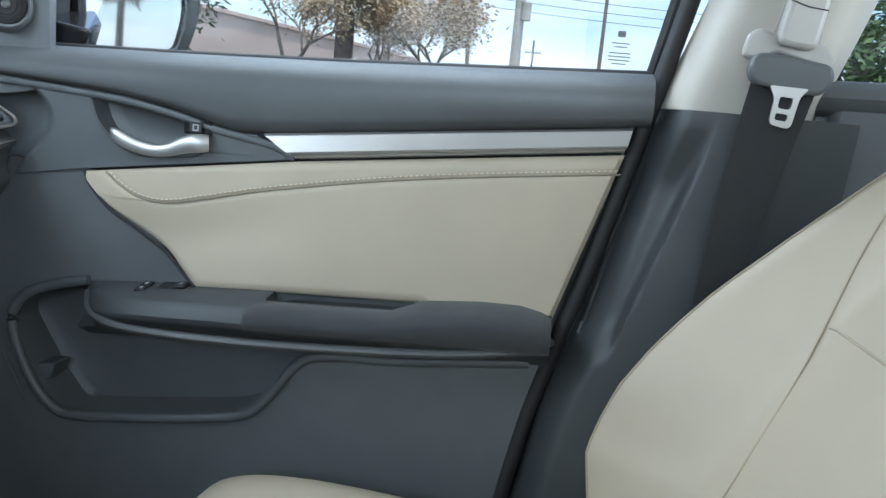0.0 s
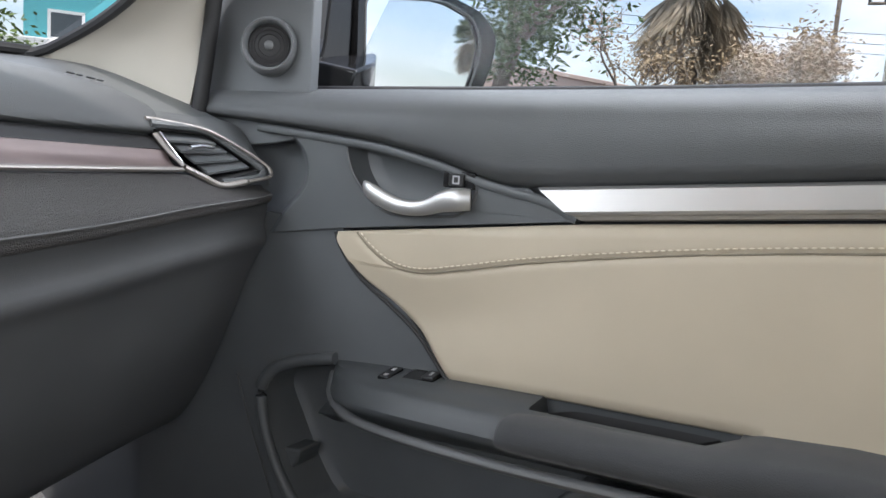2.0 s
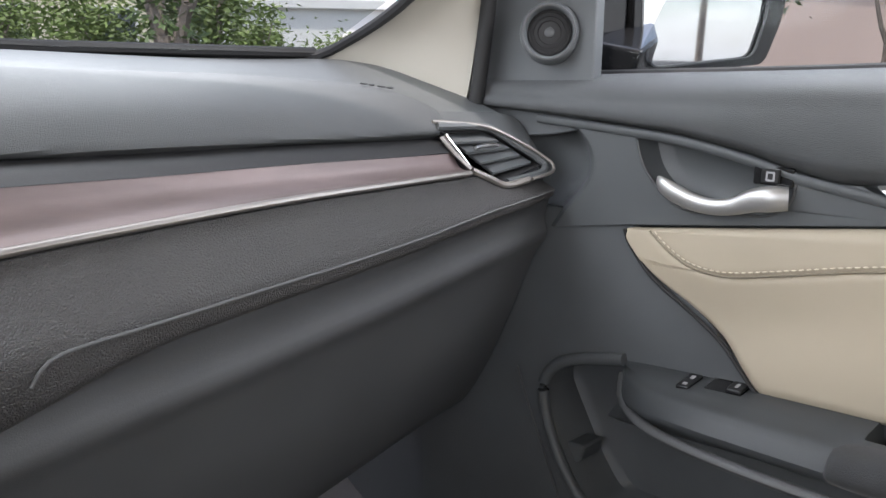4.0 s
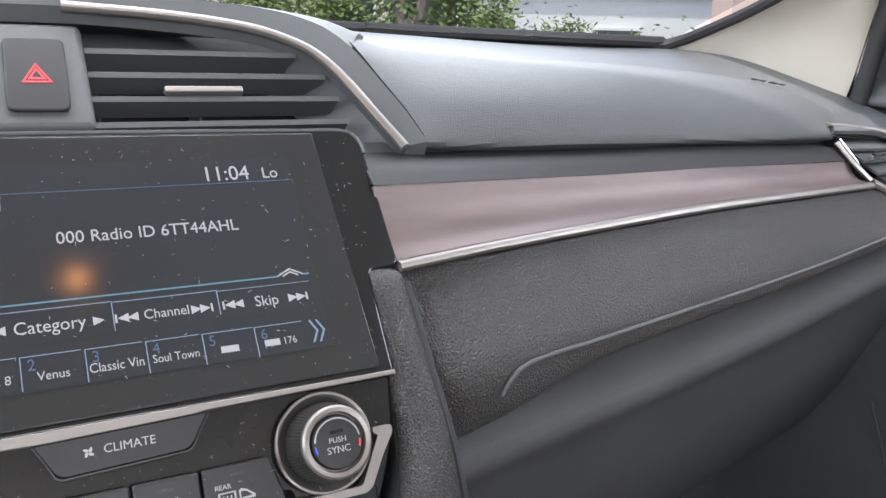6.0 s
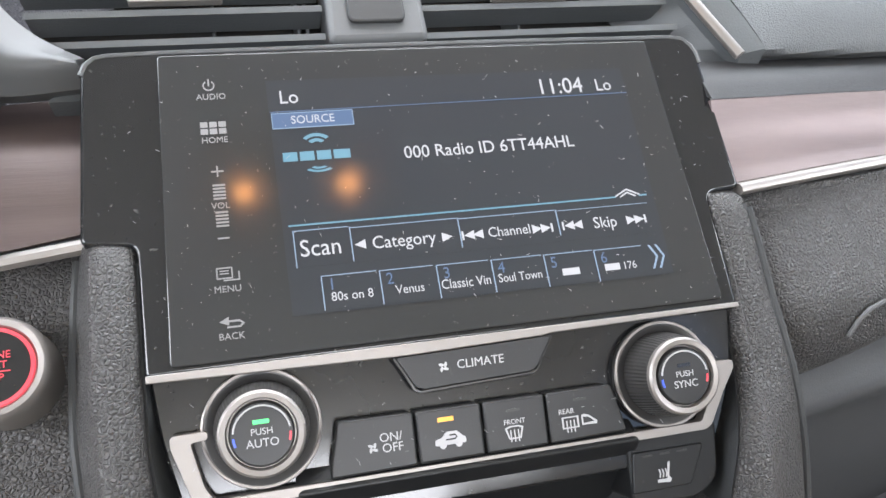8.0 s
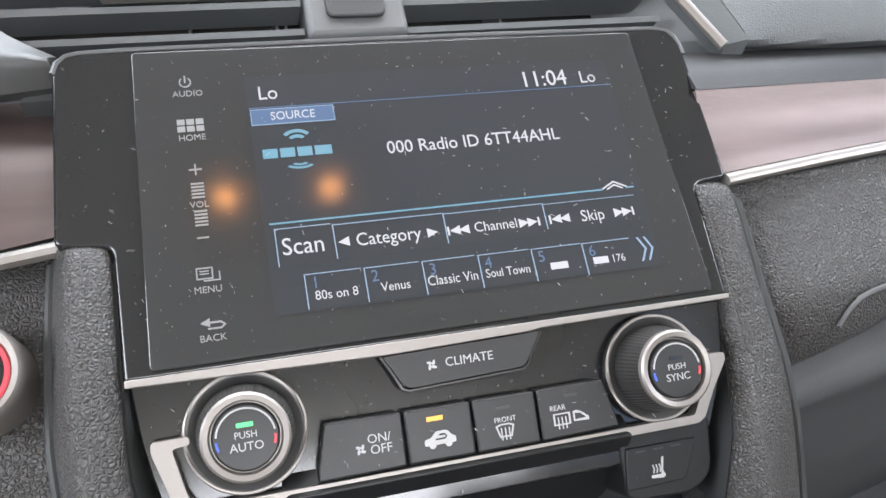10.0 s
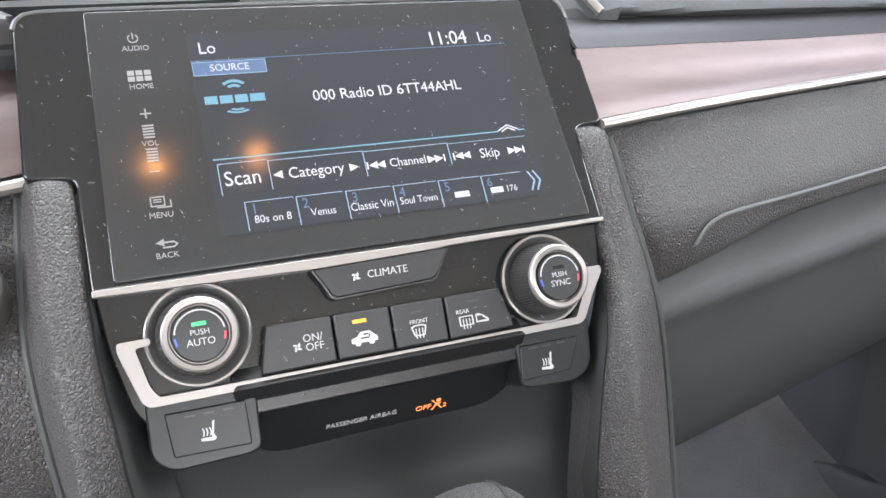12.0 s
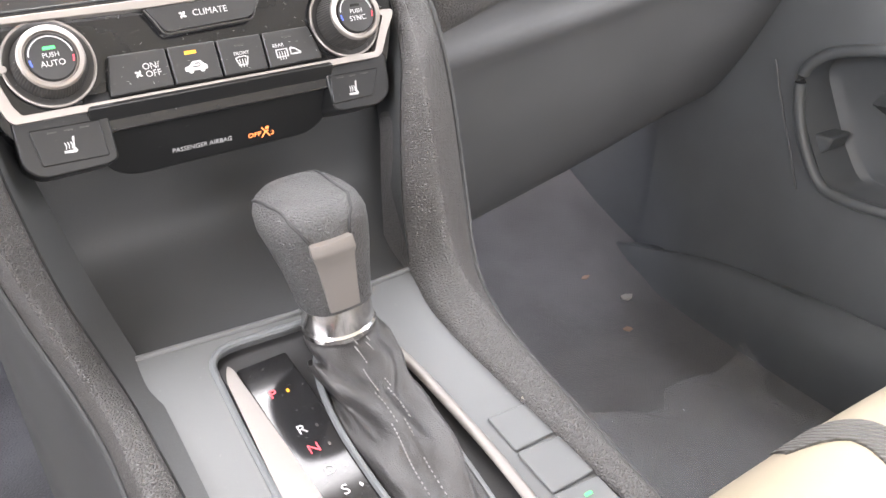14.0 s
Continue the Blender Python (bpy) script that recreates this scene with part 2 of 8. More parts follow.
def tinted_glass(name, tint, rough=0.0):
    m = bpy.data.materials.new(name)
    m.use_nodes = True
    N, L = m.node_tree.nodes, m.node_tree.links
    N.clear()
    out = N.new("ShaderNodeOutputMaterial")
    tr = N.new("ShaderNodeBsdfTransparent")
    tr.inputs["Color"].default_value = (*tint, 1)
    gl = N.new("ShaderNodeBsdfGlossy")
    gl.inputs["Roughness"].default_value = 0.02
    lw = N.new("ShaderNodeLayerWeight")
    lw.inputs["Blend"].default_value = 0.5
    pw = N.new("ShaderNodeMath")
    pw.operation = "POWER"
    pw.inputs[1].default_value = 5.0
    fr = N.new("ShaderNodeMath")
    fr.operation = "MULTIPLY_ADD"
    fr.inputs[1].default_value, fr.inputs[2].default_value = 0.25, 0.010
    L.new(lw.outputs["Facing"], pw.inputs[0])
    L.new(pw.outputs["Value"], fr.inputs[0])
    mx = N.new("ShaderNodeMixShader")
    L.new(fr.outputs["Value"], mx.inputs["Fac"])
    L.new(tr.outputs["BSDF"], mx.inputs[1])
    L.new(gl.outputs["BSDF"], mx.inputs[2])
    L.new(mx.outputs["Shader"], out.inputs["Surface"])
    return m


GLASS = tinted_glass("tinted_window_glass", (0.82, 0.84, 0.84))


def thin_film(name, base, veil):
    """A thin clear sheet: mostly see-through, with a glossy veil."""
    m = material(name, base, 0.16, coat=0.4, vary=0.1)
    N, L = m.node_tree.nodes, m.node_tree.links
    tr, mx = N.new("ShaderNodeBsdfTransparent"), N.new("ShaderNodeMixShader")
    mx.inputs["Fac"].default_value = veil
    L.new(tr.outputs["BSDF"], mx.inputs[1])
    L.new(N["Principled BSDF"].outputs["BSDF"], mx.inputs[2])
    L.new(mx.outputs["Shader"], N["Material Output"].inputs["Surface"])
    return m


FILM = thin_film("clear_plastic_film", (0.52, 0.54, 0.56), 0.20)
BLADE = material("satin_blade_paint", (0.19, 0.176, 0.165), 0.50, metal=0.5, grain=("noise", 0.0004), bump=0.05, vary=0.05)
SCUFFED = material("scuffed_gloss_black", (0.012, 0.012, 0.013), 0.09, coat=0.0, wear=0.12, vary=0.2)

# ---- building helpers ----
BASE = {}


def thing(name, label, category, at=(0, 0, 0), group="", kind=""):
    """An Empty that parents the parts of one thing."""
    o = new(name)
    o.location = at
    o.empty_display_size = 0.05
    BASE[o.name] = Vector(at)
    return tagged(o, label, category, group, kind)


def part(name, bm, mat, parent=None, label="", smooth=40, bevel=0.0, seg=2):
    """Links a bmesh as one mesh object under a thing or a part."""
    bmesh.ops.recalc_face_normals(bm, faces=bm.faces[:])
    me = bpy.data.meshes.new(name)
    bm.to_mesh(me)
    bm.free()
    me.materials.append(mat)
    o = new(name, me)
    if smooth:
        me.polygons.foreach_set("use_smooth", [True] * len(me.polygons))
        me.set_sharp_from_angle(angle=radians(smooth))
    if bevel:
        md = o.modifiers.new("bevel", "BEVEL")
        md.width, md.segments, md.limit_method, md.angle_limit = bevel, seg, "ANGLE", radians(35)
        md.harden_normals = False
    if parent is not None:
        o.parent = parent
        o.matrix_parent_inverse = Matrix.Translation(-BASE.get(parent.name, Vector((0, 0, 0))))
    if label:
        o["label"] = label
    return o


def spl(pts, n):
    """n points on a smooth curve through pts."""
    p = [Vector(q) for q in pts]
    if len(p) == 2:
        return [p[0].lerp(p[1], i / (n - 1)) for i in range(n)]
    d = [0.0]
    for a, b in zip(p, p[1:]):
        d.append(d[-1] + max(1e-6, (b - a).length))
    out, k = [], 0
    for i in range(n):
        s = d[-1] * i / (n - 1)
        while k < len(p) - 2 and s > d[k + 1]:
            k += 1
        u = (s - d[k]) / (d[k + 1] - d[k])
        p0, p1, p2, p3 = p[max(k - 1, 0)], p[k], p[k + 1], p[min(k + 2, len(p) - 1)]
        l0, l1, l2 = (p1 - p0).length or 1e-6, (p2 - p1).length, (p3 - p2).length or 1e-6
        m1 = ((p2 - p0) * (l1 / (l0 + l1))) if k > 0 else (p2 - p1)
        m2 = ((p3 - p1) * (l1 / (l1 + l2))) if k < len(p) - 2 else (p2 - p1)
        h = u * u * (3 - 2 * u)
        out.append(p1 * (1 - h) + p2 * h + m1 * (u * (1 - u) ** 2) - m2 * (u * u * (1 - u)))
    return out


def curve_y(pts, y):
    """z of a smooth curve of (y, z) at y; pts in order of falling y."""
    q = sorted(pts)
    for (a, za), (b, zb) in zip(q, q[1:]):
        if y <= b:
            u = min(1, max(0, (y - a) / (b - a)))
            return za + (zb - za) * u
    return q[-1][1]


def grid(rows, thick=None, close=False, bm=None):
    """A surface through rows of points; thick: a vector by which its back lies behind it, to make a slab."""
    bm = bm or bmesh.new()
    layers = [[[bm.verts.new(p) for p in r] for r in rows]]
    if thick is not None:
        t = Vector(thick)
        layers.append([[bm.verts.new(Vector(p) + t) for p in r] for r in rows])
    for lay in layers:
        for a, b in zip(lay, lay[1:] + (lay[:1] if close else [])):
            for i in range(len(a) - 1):
                bm.faces.new((a[i], a[i + 1], b[i + 1], b[i]))
    if thick is not None:
        f, k = layers
        for i in range(len(f[0]) - 1):
            if not close:
                bm.faces.new((f[0][i], f[0][i + 1], k[0][i + 1], k[0][i]))
                bm.faces.new((f[-1][i], f[-1][i + 1], k[-1][i + 1], k[-1][i]))
        for i in range(len(f) - 1):
            bm.faces.new((f[i][0], f[i + 1][0], k[i + 1][0], k[i][0]))
            bm.faces.new((f[i][-1], f[i + 1][-1], k[i + 1][-1], k[i][-1]))
    return bm


def rails(curves, n, m):
    """Rows for grid(): a smooth surface across several rails; n points along, m across."""
    along = [spl(c, n) for c in curves]
    cols = [spl([c[i] for c in along], m) for i in range(n)]
    return [[cols[i][j] for i in range(n)] for j in range(m)]


def loft(rings, caps=True, bm=None):
    """A skin over closed rings of equal count."""
    bm = bm or bmesh.new()
    vs = [[bm.verts.new(p) for p in r] for r in rings]
    for a, b in zip(vs, vs[1:]):
        for i in range(len(a)):
            j = (i + 1) % len(a)
            bm.faces.new((a[i], a[j], b[j], b[i]))
    if caps and caps != "end":
        bm.faces.new(vs[0][::-1])
    if caps:
        bm.faces.new(vs[-1])
    return bm


def tube(pts, r, n=8, flat=1.0, bm=None, up=(0, 0, 1)):
    """A rod of radius r (or a list of radii) along pts."""
    bm = bm or bmesh.new()
    p = [Vector(q) for q in pts]
    rr = r if isinstance(r, (list, tuple)) else [r] * len(p)
    rings = []
    for i, q in enumerate(p):
        d = (p[min(i + 1, len(p) - 1)] - p[max(i - 1, 0)]).normalized()
        a = d.cross(Vector(up))
        a = a.normalized() if a.length > 1e-4 else d.orthogonal().normalized()
        b = d.cross(a)
        rings.append([q + (a * math.cos(t) + b * math.sin(t) * flat) * rr[i] for t in (2 * math.pi * k / n for k in range(n))])
    return loft(rings, True, bm)


def prism(outline, w0, w1, m=None, bm=None):
    """A flat outline of (u, v) drawn out from w0 to w1; m: its frame."""
    bm = bm or bmesh.new()
    m = m or Matrix()
    a = [bm.verts.new(m @ Vector((u, v, w0))) for u, v in outline]
    b = [bm.verts.new(m @ Vector((u, v, w1))) for u, v in outline]
    bm.faces.new(a[::-1])
    bm.faces.new(b)
    for i in range(len(a)):
        j = (i + 1) % len(a)
        bm.faces.new((a[i], a[j], b[j], b[i]))
    return bm


def holed(outer, holes, w0, w1, m=None):
    """A plate with holes, from w0 to w1."""
    bm = bmesh.new()
    m = m or Matrix()
    for w in (w0, w1):
        edges = []
        for loop in [outer, *holes]:
            vs = [bm.verts.new(m @ Vector((u, v, w))) for u, v in loop]
            edges += [bm.edges.new((vs[i], vs[(i + 1) % len(vs)])) for i in range(len(vs))]
        bmesh.ops.triangle_fill(bm, use_beauty=True, use_dissolve=False, edges=edges)
    for loop in [outer, *holes]:
        a = [bm.verts.new(m @ Vector((u, v, w0))) for u, v in loop]
        b = [bm.verts.new(m @ Vector((u, v, w1))) for u, v in loop]
        for i in range(len(a)):
            j = (i + 1) % len(a)
            bm.faces.new((a[i], a[j], b[j], b[i]))
    bmesh.ops.remove_doubles(bm, verts=bm.verts[:], dist=1e-6)
    return bm


def lathe(profile, m=None, n=48, bm=None, caps=True):
    """A body of revolution about w from (r, w) pairs."""
    bm = bm or bmesh.new()
    m = m or Matrix()
    rings = [[m @ Vector((r * math.cos(2 * math.pi * k / n), r * math.sin(2 * math.pi * k / n), w)) for k in range(n)] for r, w in profile]
    return loft(rings, caps, bm)


def arcs(pts, r, n=5):
    """The polygon pts with its corners rounded by r (one radius or one for each corner)."""
    p = [Vector((*q, 0)) for q in pts]
    out = []
    for i, q in enumerate(p):
        ri = r[i] if isinstance(r, (list, tuple)) else r
        a, b = p[i - 1] - q, p[(i + 1) % len(p)] - q
        ri = min(ri, a.length * 0.48, b.length * 0.48)
        if ri < 1e-6:
            out.append((q.x, q.y))
            continue
        s, e = q + a.normalized() * ri, q + b.normalized() * ri
        for k in range(n + 1):
            t = k / n
            v = s * (1 - t) ** 2 + q * 2 * t * (1 - t) + e * t * t
            out.append((v.x, v.y))
    return out


def rrect(u0, v0, u1, v1, r, n=4):
    return arcs([(u0, v0), (u1, v0), (u1, v1), (u0, v1)], r, n)


def mm(pts):
    return [(a / 1000, b / 1000) for a, b in pts]


def letters(text, size, m, depth=0.0003, align="CENTER", squeeze=1.0):
    """A bmesh of raised writing in the frame m, centred on its origin."""
    c = bpy.data.curves.new("writing", "FONT")
    c.body, c.size, c.extrude, c.align_x, c.align_y, c.resolution_u = text, size, depth, align, "CENTER", 3
    o = new("writing", c)
    me = bpy.data.meshes.new_from_object(o.evaluated_get(bpy.context.evaluated_depsgraph_get()))
    bpy.data.objects.remove(o)
    bpy.data.curves.remove(c)
    bm = bmesh.new()
    bm.from_mesh(me)
    bpy.data.meshes.remove(me)
    bm.transform(m @ Matrix.Diagonal((squeeze, 1, 1, 1)))
    return bm


def box(x0, y0, z0, x1, y1, z1, bm=None):
    return prism([(x0, y0), (x1, y0), (x1, y1), (x0, y1)], z0, z1, None, bm)


def door_frame(x):
    """Frame of a plate that faces the cabin: u = y, v = z, w towards -x, at depth x."""
    return Matrix(((0, 0, -1, x), (1, 0, 0, 0), (0, 1, 0, 0), (0, 0, 0, 1)))


def local(m, u, v, w=0.0):
    return m @ Matrix.Translation((u / 1000, v / 1000, w / 1000))

# ---- the car's shell ----
def shell_slab(name, rows, thick, mat, label, category="car body", bevel=0.0):
    o = part(name, grid(rows, thick), mat, None, "", 40, bevel)
    return tagged(o, label, category, kind="structure")


# floor, firewall and rocker
shell_slab("floor", rails([[(-0.72, 0.62, 0.55), (0.0, 0.62, 0.55), (0.76, 0.62, 0.55)],
                           [(-0.72, 0.40, 0.42), (0.0, 0.40, 0.42), (0.76, 0.40, 0.42)],
                           [(-0.72, 0.22, 0.37), (0.0, 0.22, 0.37), (0.76, 0.22, 0.37)],
                           [(-0.72, -0.3, 0.365), (0.0, -0.3, 0.365), (0.76, -0.3, 0.365)],
                           [(-0.72, -1.9, 0.365), (0.0, -1.9, 0.365), (0.76, -1.9, 0.365)]], 40, 40),
           (0, 0, -0.03), CARPET, "dark grey carpeted car floor with dry crumbs", "car floor")
shell_slab("firewall", rails([[(-0.80, 0.66, 0.40), (0.80, 0.66, 0.40)], [(-0.80, 0.64, 1.04), (0.80, 0.64, 1.04)]], 4, 4),
           (0, 0.03, 0), CARPET, "dark carpeted wall ahead of the footwell", "car body")
# kick panel ahead of the door, with its rounded ridge
shell_slab("kick_panel", rails([[(0.735, 0.62, 0.36), (0.745, 0.35, 0.36), (0.755, 0.10, 0.36)],
                                [(0.735, 0.62, 0.60), (0.742, 0.35, 0.60), (0.752, 0.10, 0.60)],
                                [(0.735, 0.62, 1.00), (0.735, 0.35, 1.00), (0.750, 0.10, 1.00)]], 12, 10),
           (0.03, 0, 0), PLASTIC_LOW, "dark plastic kick panel beside the footwell", "car trim")
sill = thing("door_sill_trim", "dark plastic sill trim along the door opening", "car trim", (0.70, -0.3, 0.40), kind="structure")
RIDGE = [(0.36, 0.372), (0.24, 0.408), (0.16, 0.438), (0.085, 0.456), (-0.132, 0.483), (-0.50, 0.505), (-0.95, 0.510)]
part("sill_plate", grid(rails([[(0.682, y, 0.360) for y, z in RIDGE], [(0.694, y, z - 0.045) for y, z in RIDGE], [(0.708, y, z - 0.010) for y, z in RIDGE], [(0.713, y, z - 0.001) for y, z in RIDGE],
                               [(0.720, y, z) for y, z in RIDGE], [(0.732, y, z - 0.006) for y, z in RIDGE], [(0.76, y, z - 0.008) for y, z in RIDGE]], 30, 24), (0, 0, -0.02)), PLASTIC, sill)

# roof, headliner, header and side rails
roof = thing("roof", "cream cloth headliner under a white car roof", "car roof", (0, -0.6, 1.42), kind="structure")
ROOF = [[(-0.56, 0.02, 1.34), (0.0, 0.06, 1.37), (0.56, 0.02, 1.34)], [(-0.57, -0.30, 1.40), (0.0, -0.30, 1.425), (0.57, -0.30, 1.40)],
        [(-0.58, -0.9, 1.42), (0.0, -0.9, 1.445), (0.58, -0.9, 1.42)], [(-0.55, -1.5, 1.36), (0.0, -1.5, 1.39), (0.55, -1.5, 1.36)]]
part("headliner", grid(rails(ROOF, 24, 24), (0, 0, 0.02)), HEADLINER, roof)
part("outer_skin", grid(rails([[(x * 1.04, y, z + 0.03) for x, y, z in c] for c in ROOF], 24, 24), (0, 0, 0.006)), PAINT, roof, "white painted roof skin")

# map lamps in the roof console
console = thing("map_lamp_console", "cream overhead console with two lit map lamps", "map lamp", (-0.03, -0.22, 1.40))
LM = Matrix.Translation((-0.031, -0.222, 1.400)) @ Matrix.Rotation(radians(180), 4, "X")
part("housing", prism(rrect(-0.10, -0.075, 0.10, 0.075, 0.02), -0.022, -0.006, LM), PILLAR, console, bevel=0.004)
for du in (-0.049, 0.049):
    part("lens", prism(rrect(du - 0.022, -0.020, du + 0.022, 0.020, 0.008), -0.006, -0.003, LM), PILLAR, console, "cream lens")
    part("bulb", lathe([(0.001, 0.0), (0.007, -0.001), (0.008, -0.004), (0.008, -0.006)], local(LM, du * 1000, 0, 3), 20), LAMP_GLOW, console, "warm glowing bulb")

# pillars on both sides and the rails that close the cabin
def pillar_bar(name, pts, wide, deep, mat, label):
    o = part(name, tube(spl(pts, 14), wide, 12, deep), mat, None, "")
    return tagged(o, label, "car pillar", kind="structure")


for s, side in ((1, "passenger"), (-1, "driver")):
    pillar_bar("roof_rail", [(s * 0.60, 0.0, 1.345), (s * 0.62, -0.4, 1.39), (s * 0.62, -0.9, 1.40), (s * 0.58, -1.5, 1.35)], 0.045, 0.9, PILLAR,
               "cream roof rail trim above the doors")
pillar_bar("windscreen_header", [(-0.58, 0.0, 1.34), (0.0, 0.05, 1.365), (0.58, 0.0, 1.34)], 0.035, 0.8, PILLAR, "cream trim above the windscreen")
pillar_bar("rear_header", [(-0.56, -1.5, 1.36), (0.0, -1.52, 1.39), (0.56, -1.5, 1.36)], 0.035, 0.8, PILLAR, "cream trim above the rear window")

# A-pillar trim: cream, from the windscreen's corner to the roof
ap = thing("a_pillar_trim", "cream plastic windscreen pillar trim with a black glass border", "car pillar", (0.64, 0.2, 1.1), kind="structure")
part("cover", grid(rails([[(0.600, 0.375, 1.070), (0.618, 0.335, 1.088), (0.620, 0.17, 1.147), (0.590, -0.05, 1.265), (0.55, -0.12, 1.34)],
                          [(0.640, 0.335, 1.055), (0.645, 0.275, 1.075), (0.650, 0.155, 1.148), (0.622, -0.02, 1.268), (0.585, -0.12, 1.35)],
                          [(0.668, 0.255, 1.030), (0.668, 0.210, 1.060), (0.672, 0.142, 1.150), (0.648, 0.02, 1.268), (0.615, -0.11, 1.36)],
                          [(0.690, 0.180, 1.005), (0.690, 0.160, 1.040), (0.692, 0.135, 1.152), (0.672, 0.06, 1.262), (0.64, -0.10, 1.37)]], 30, 16), (0.02, 0.012, 0.0)),
     PILLAR, ap)
part("glass_border", tube(spl([(0.30, 0.425, 1.097), (0.50, 0.39, 1.092), (0.600, 0.345, 1.089), (0.622, 0.318, 1.094), (0.617, 0.165, 1.149), (0.583, -0.05, 1.27), (0.548, -0.12, 1.345)], 40), 0.006),
     RUBBER, ap, "black glass border")
part("pillar_seal", tube(spl([(0.690, 0.152, 1.018), (0.693, 0.146, 1.045), (0.693, 0.134, 1.12), (0.690, 0.118, 1.19), (0.665, 0.04, 1.28)], 20), 0.0085, 10), RUBBER, ap, "black rubber door seal")
ap2 = part("driver_a_pillar_trim", tube(spl([(-0.66, 0.25, 1.06), (-0.64, 0.12, 1.15), (-0.60, -0.06, 1.27), (-0.57, -0.12, 1.35)], 14), 0.05, 12, 0.7), PILLAR)
tagged(ap2, "cream plastic windscreen pillar trim beside the driver", "car pillar", kind="structure")

# windscreen
ws = part("windscreen", grid(rails([[(-0.62, 0.335, 1.092), (0.0, 0.47, 1.096), (0.62, 0.335, 1.092)],
                                    [(-0.60, 0.10, 1.19), (0.0, 0.24, 1.235), (0.60, 0.10, 1.19)],
                                    [(-0.55, -0.08, 1.335), (0.0, 0.04, 1.365), (0.55, -0.08, 1.335)]], 24, 12), (0, 0.002, 0.003)), GLASS)
ws.visible_shadow = False
tagged(ws, "clear tinted windscreen above the dashboard", "windscreen", kind="structure")
part("shade_band", tube(spl([(-0.615, 0.335, 1.093), (0.0, 0.468, 1.0975), (0.30, 0.432, 1.0965), (0.615, 0.335, 1.093)], 30), 0.007, 8, 0.9), RUBBER, ws, "black border of the glass")

# B-pillar: dark lower cover with a long dent, cream upper cover
bp = thing("b_pillar_trim", "centre pillar with dark lower cover and cream upper cover", "car pillar", (0.72, -0.78, 0.9), kind="structure")
FRONT = [(-0.560, 0.44), (-0.592, 0.60), (-0.612, 0.72), (-0.640, 0.793), (-0.667, 0.907), (-0.690, 1.00), (-0.706, 1.060)]
rows = []
for z in [0.44 + i * (1.0622 - 0.44) / 47 for i in range(48)]:
    yf = curve_y([(zz, y) for y, zz in FRONT], z)
    row = []
    for j in range(96):
        u = j / 95
        y = yf - u * (0.245 if z < 0.8 else 0.245 - 0.05 * (z - 0.8) / 0.26)
        x = 0.735 - 0.050 * math.sin(min(1, u * 7.5) * math.pi / 2) - 0.012 * math.sin(u * math.pi)
        yc = curve_y([(0.78, -0.658), (0.90, -0.690), (1.05, -0.730)], z)
        half = 0.018 + 0.010 * max(0, min(1, (z - 0.80) / 0.2))
        along = max(0.0, min(1.0, (z - 0.785) / 0.03)) * max(0.0, min(1.0, (1.045 - z) / 0.06))
        d = abs(y - yc) / half
        x += 0.022 * along * (1 - min(1, d) ** 7)
        row.append((x, y, z))
    rows.append(row)
part("lower_cover", grid(rows, (0.02, 0, 0)), PILLAR_DARK, bp, "dark grained lower cover")
part("upper_cover", grid(rails([[(0.735, -0.700, 1.062), (0.715, -0.745, 1.20), (0.655, -0.785, 1.38)],
                                [(0.690, -0.722, 1.062), (0.665, -0.765, 1.20), (0.615, -0.80, 1.38)],
                                [(0.676, -0.775, 1.062), (0.648, -0.815, 1.20), (0.600, -0.85, 1.38)],
                                [(0.682, -0.835, 1.062), (0.652, -0.872, 1.20), (0.605, -0.90, 1.38)],
                                [(0.735, -0.870, 1.062), (0.700, -0.905, 1.20), (0.64, -0.93, 1.38)]], 14, 20), (0.012, 0, 0)), PILLAR, bp, "cream upper cover")
part("screw_cap", lathe([(0.0055, 0), (0.0055, 0.002), (0.003, 0.003)], Matrix.Translation((0.672, -0.776, 0.924)) @ Matrix.Rotation(radians(-90), 4, "Y"), 18), PLASTIC_LOW, bp, "small round cap")
part("door_seal", tube(spl([(0.732, -0.728, 1.21), (0.728, -0.703, 1.10), (0.724, -0.676, 0.99), (0.724, -0.648, 0.877), (0.724, -0.620, 0.78), (0.724, -0.594, 0.68), (0.724, -0.562, 0.50)], 30), 0.010, 10), RUBBER, bp, "black rubber door seal")
part("frame_strip", prism([(-0.690, 1.082), (-0.707, 1.082), (-0.775, 1.36), (-0.752, 1.36)], 0.0, 0.01, door_frame(0.775)), PAINT, bp, "white painted door frame")
bp2 = part("driver_b_pillar_trim", grid(rails([[(-0.70, -0.62, 0.40), (-0.70, -0.70, 1.06), (-0.62, -0.78, 1.38)], [(-0.69, -0.88, 0.40), (-0.68, -0.88, 1.06), (-0.61, -0.90, 1.38)]], 12, 6), (-0.03, 0, 0)), PLASTIC)
tagged(bp2, "dark centre pillar trim beside the driver", "car pillar", kind="structure")

# ---- the passenger's door ----
SILL = [(0.30, 1.066), (0.03, 1.072), (-0.161, 1.077), (-0.337, 1.083), (-0.512, 1.091), (-0.700, 1.100)]
PADLOW = [(0.30, 1.040), (0.157, 1.036), (0.057, 1.031), (-0.019, 1.026), (-0.089, 1.020), (-0.155, 1.008), (-0.192, 0.998), (-0.228, 0.990), (-0.258, 0.992), (-0.411, 1.009), (-0.590, 1.029), (-0.690, 1.040)]
TRIMLOW = [(0.10, 0.905), (-0.040, 0.929), (-0.161, 0.946), (-0.300, 0.966), (-0.671, 1.010)]
ARMTOP = [(-0.03, 0.790), (-0.078, 0.795), (-0.180, 0.803), (-0.262, 0.808), (-0.450, 0.817), (-0.590, 0.822), (-0.62, 0.822)]
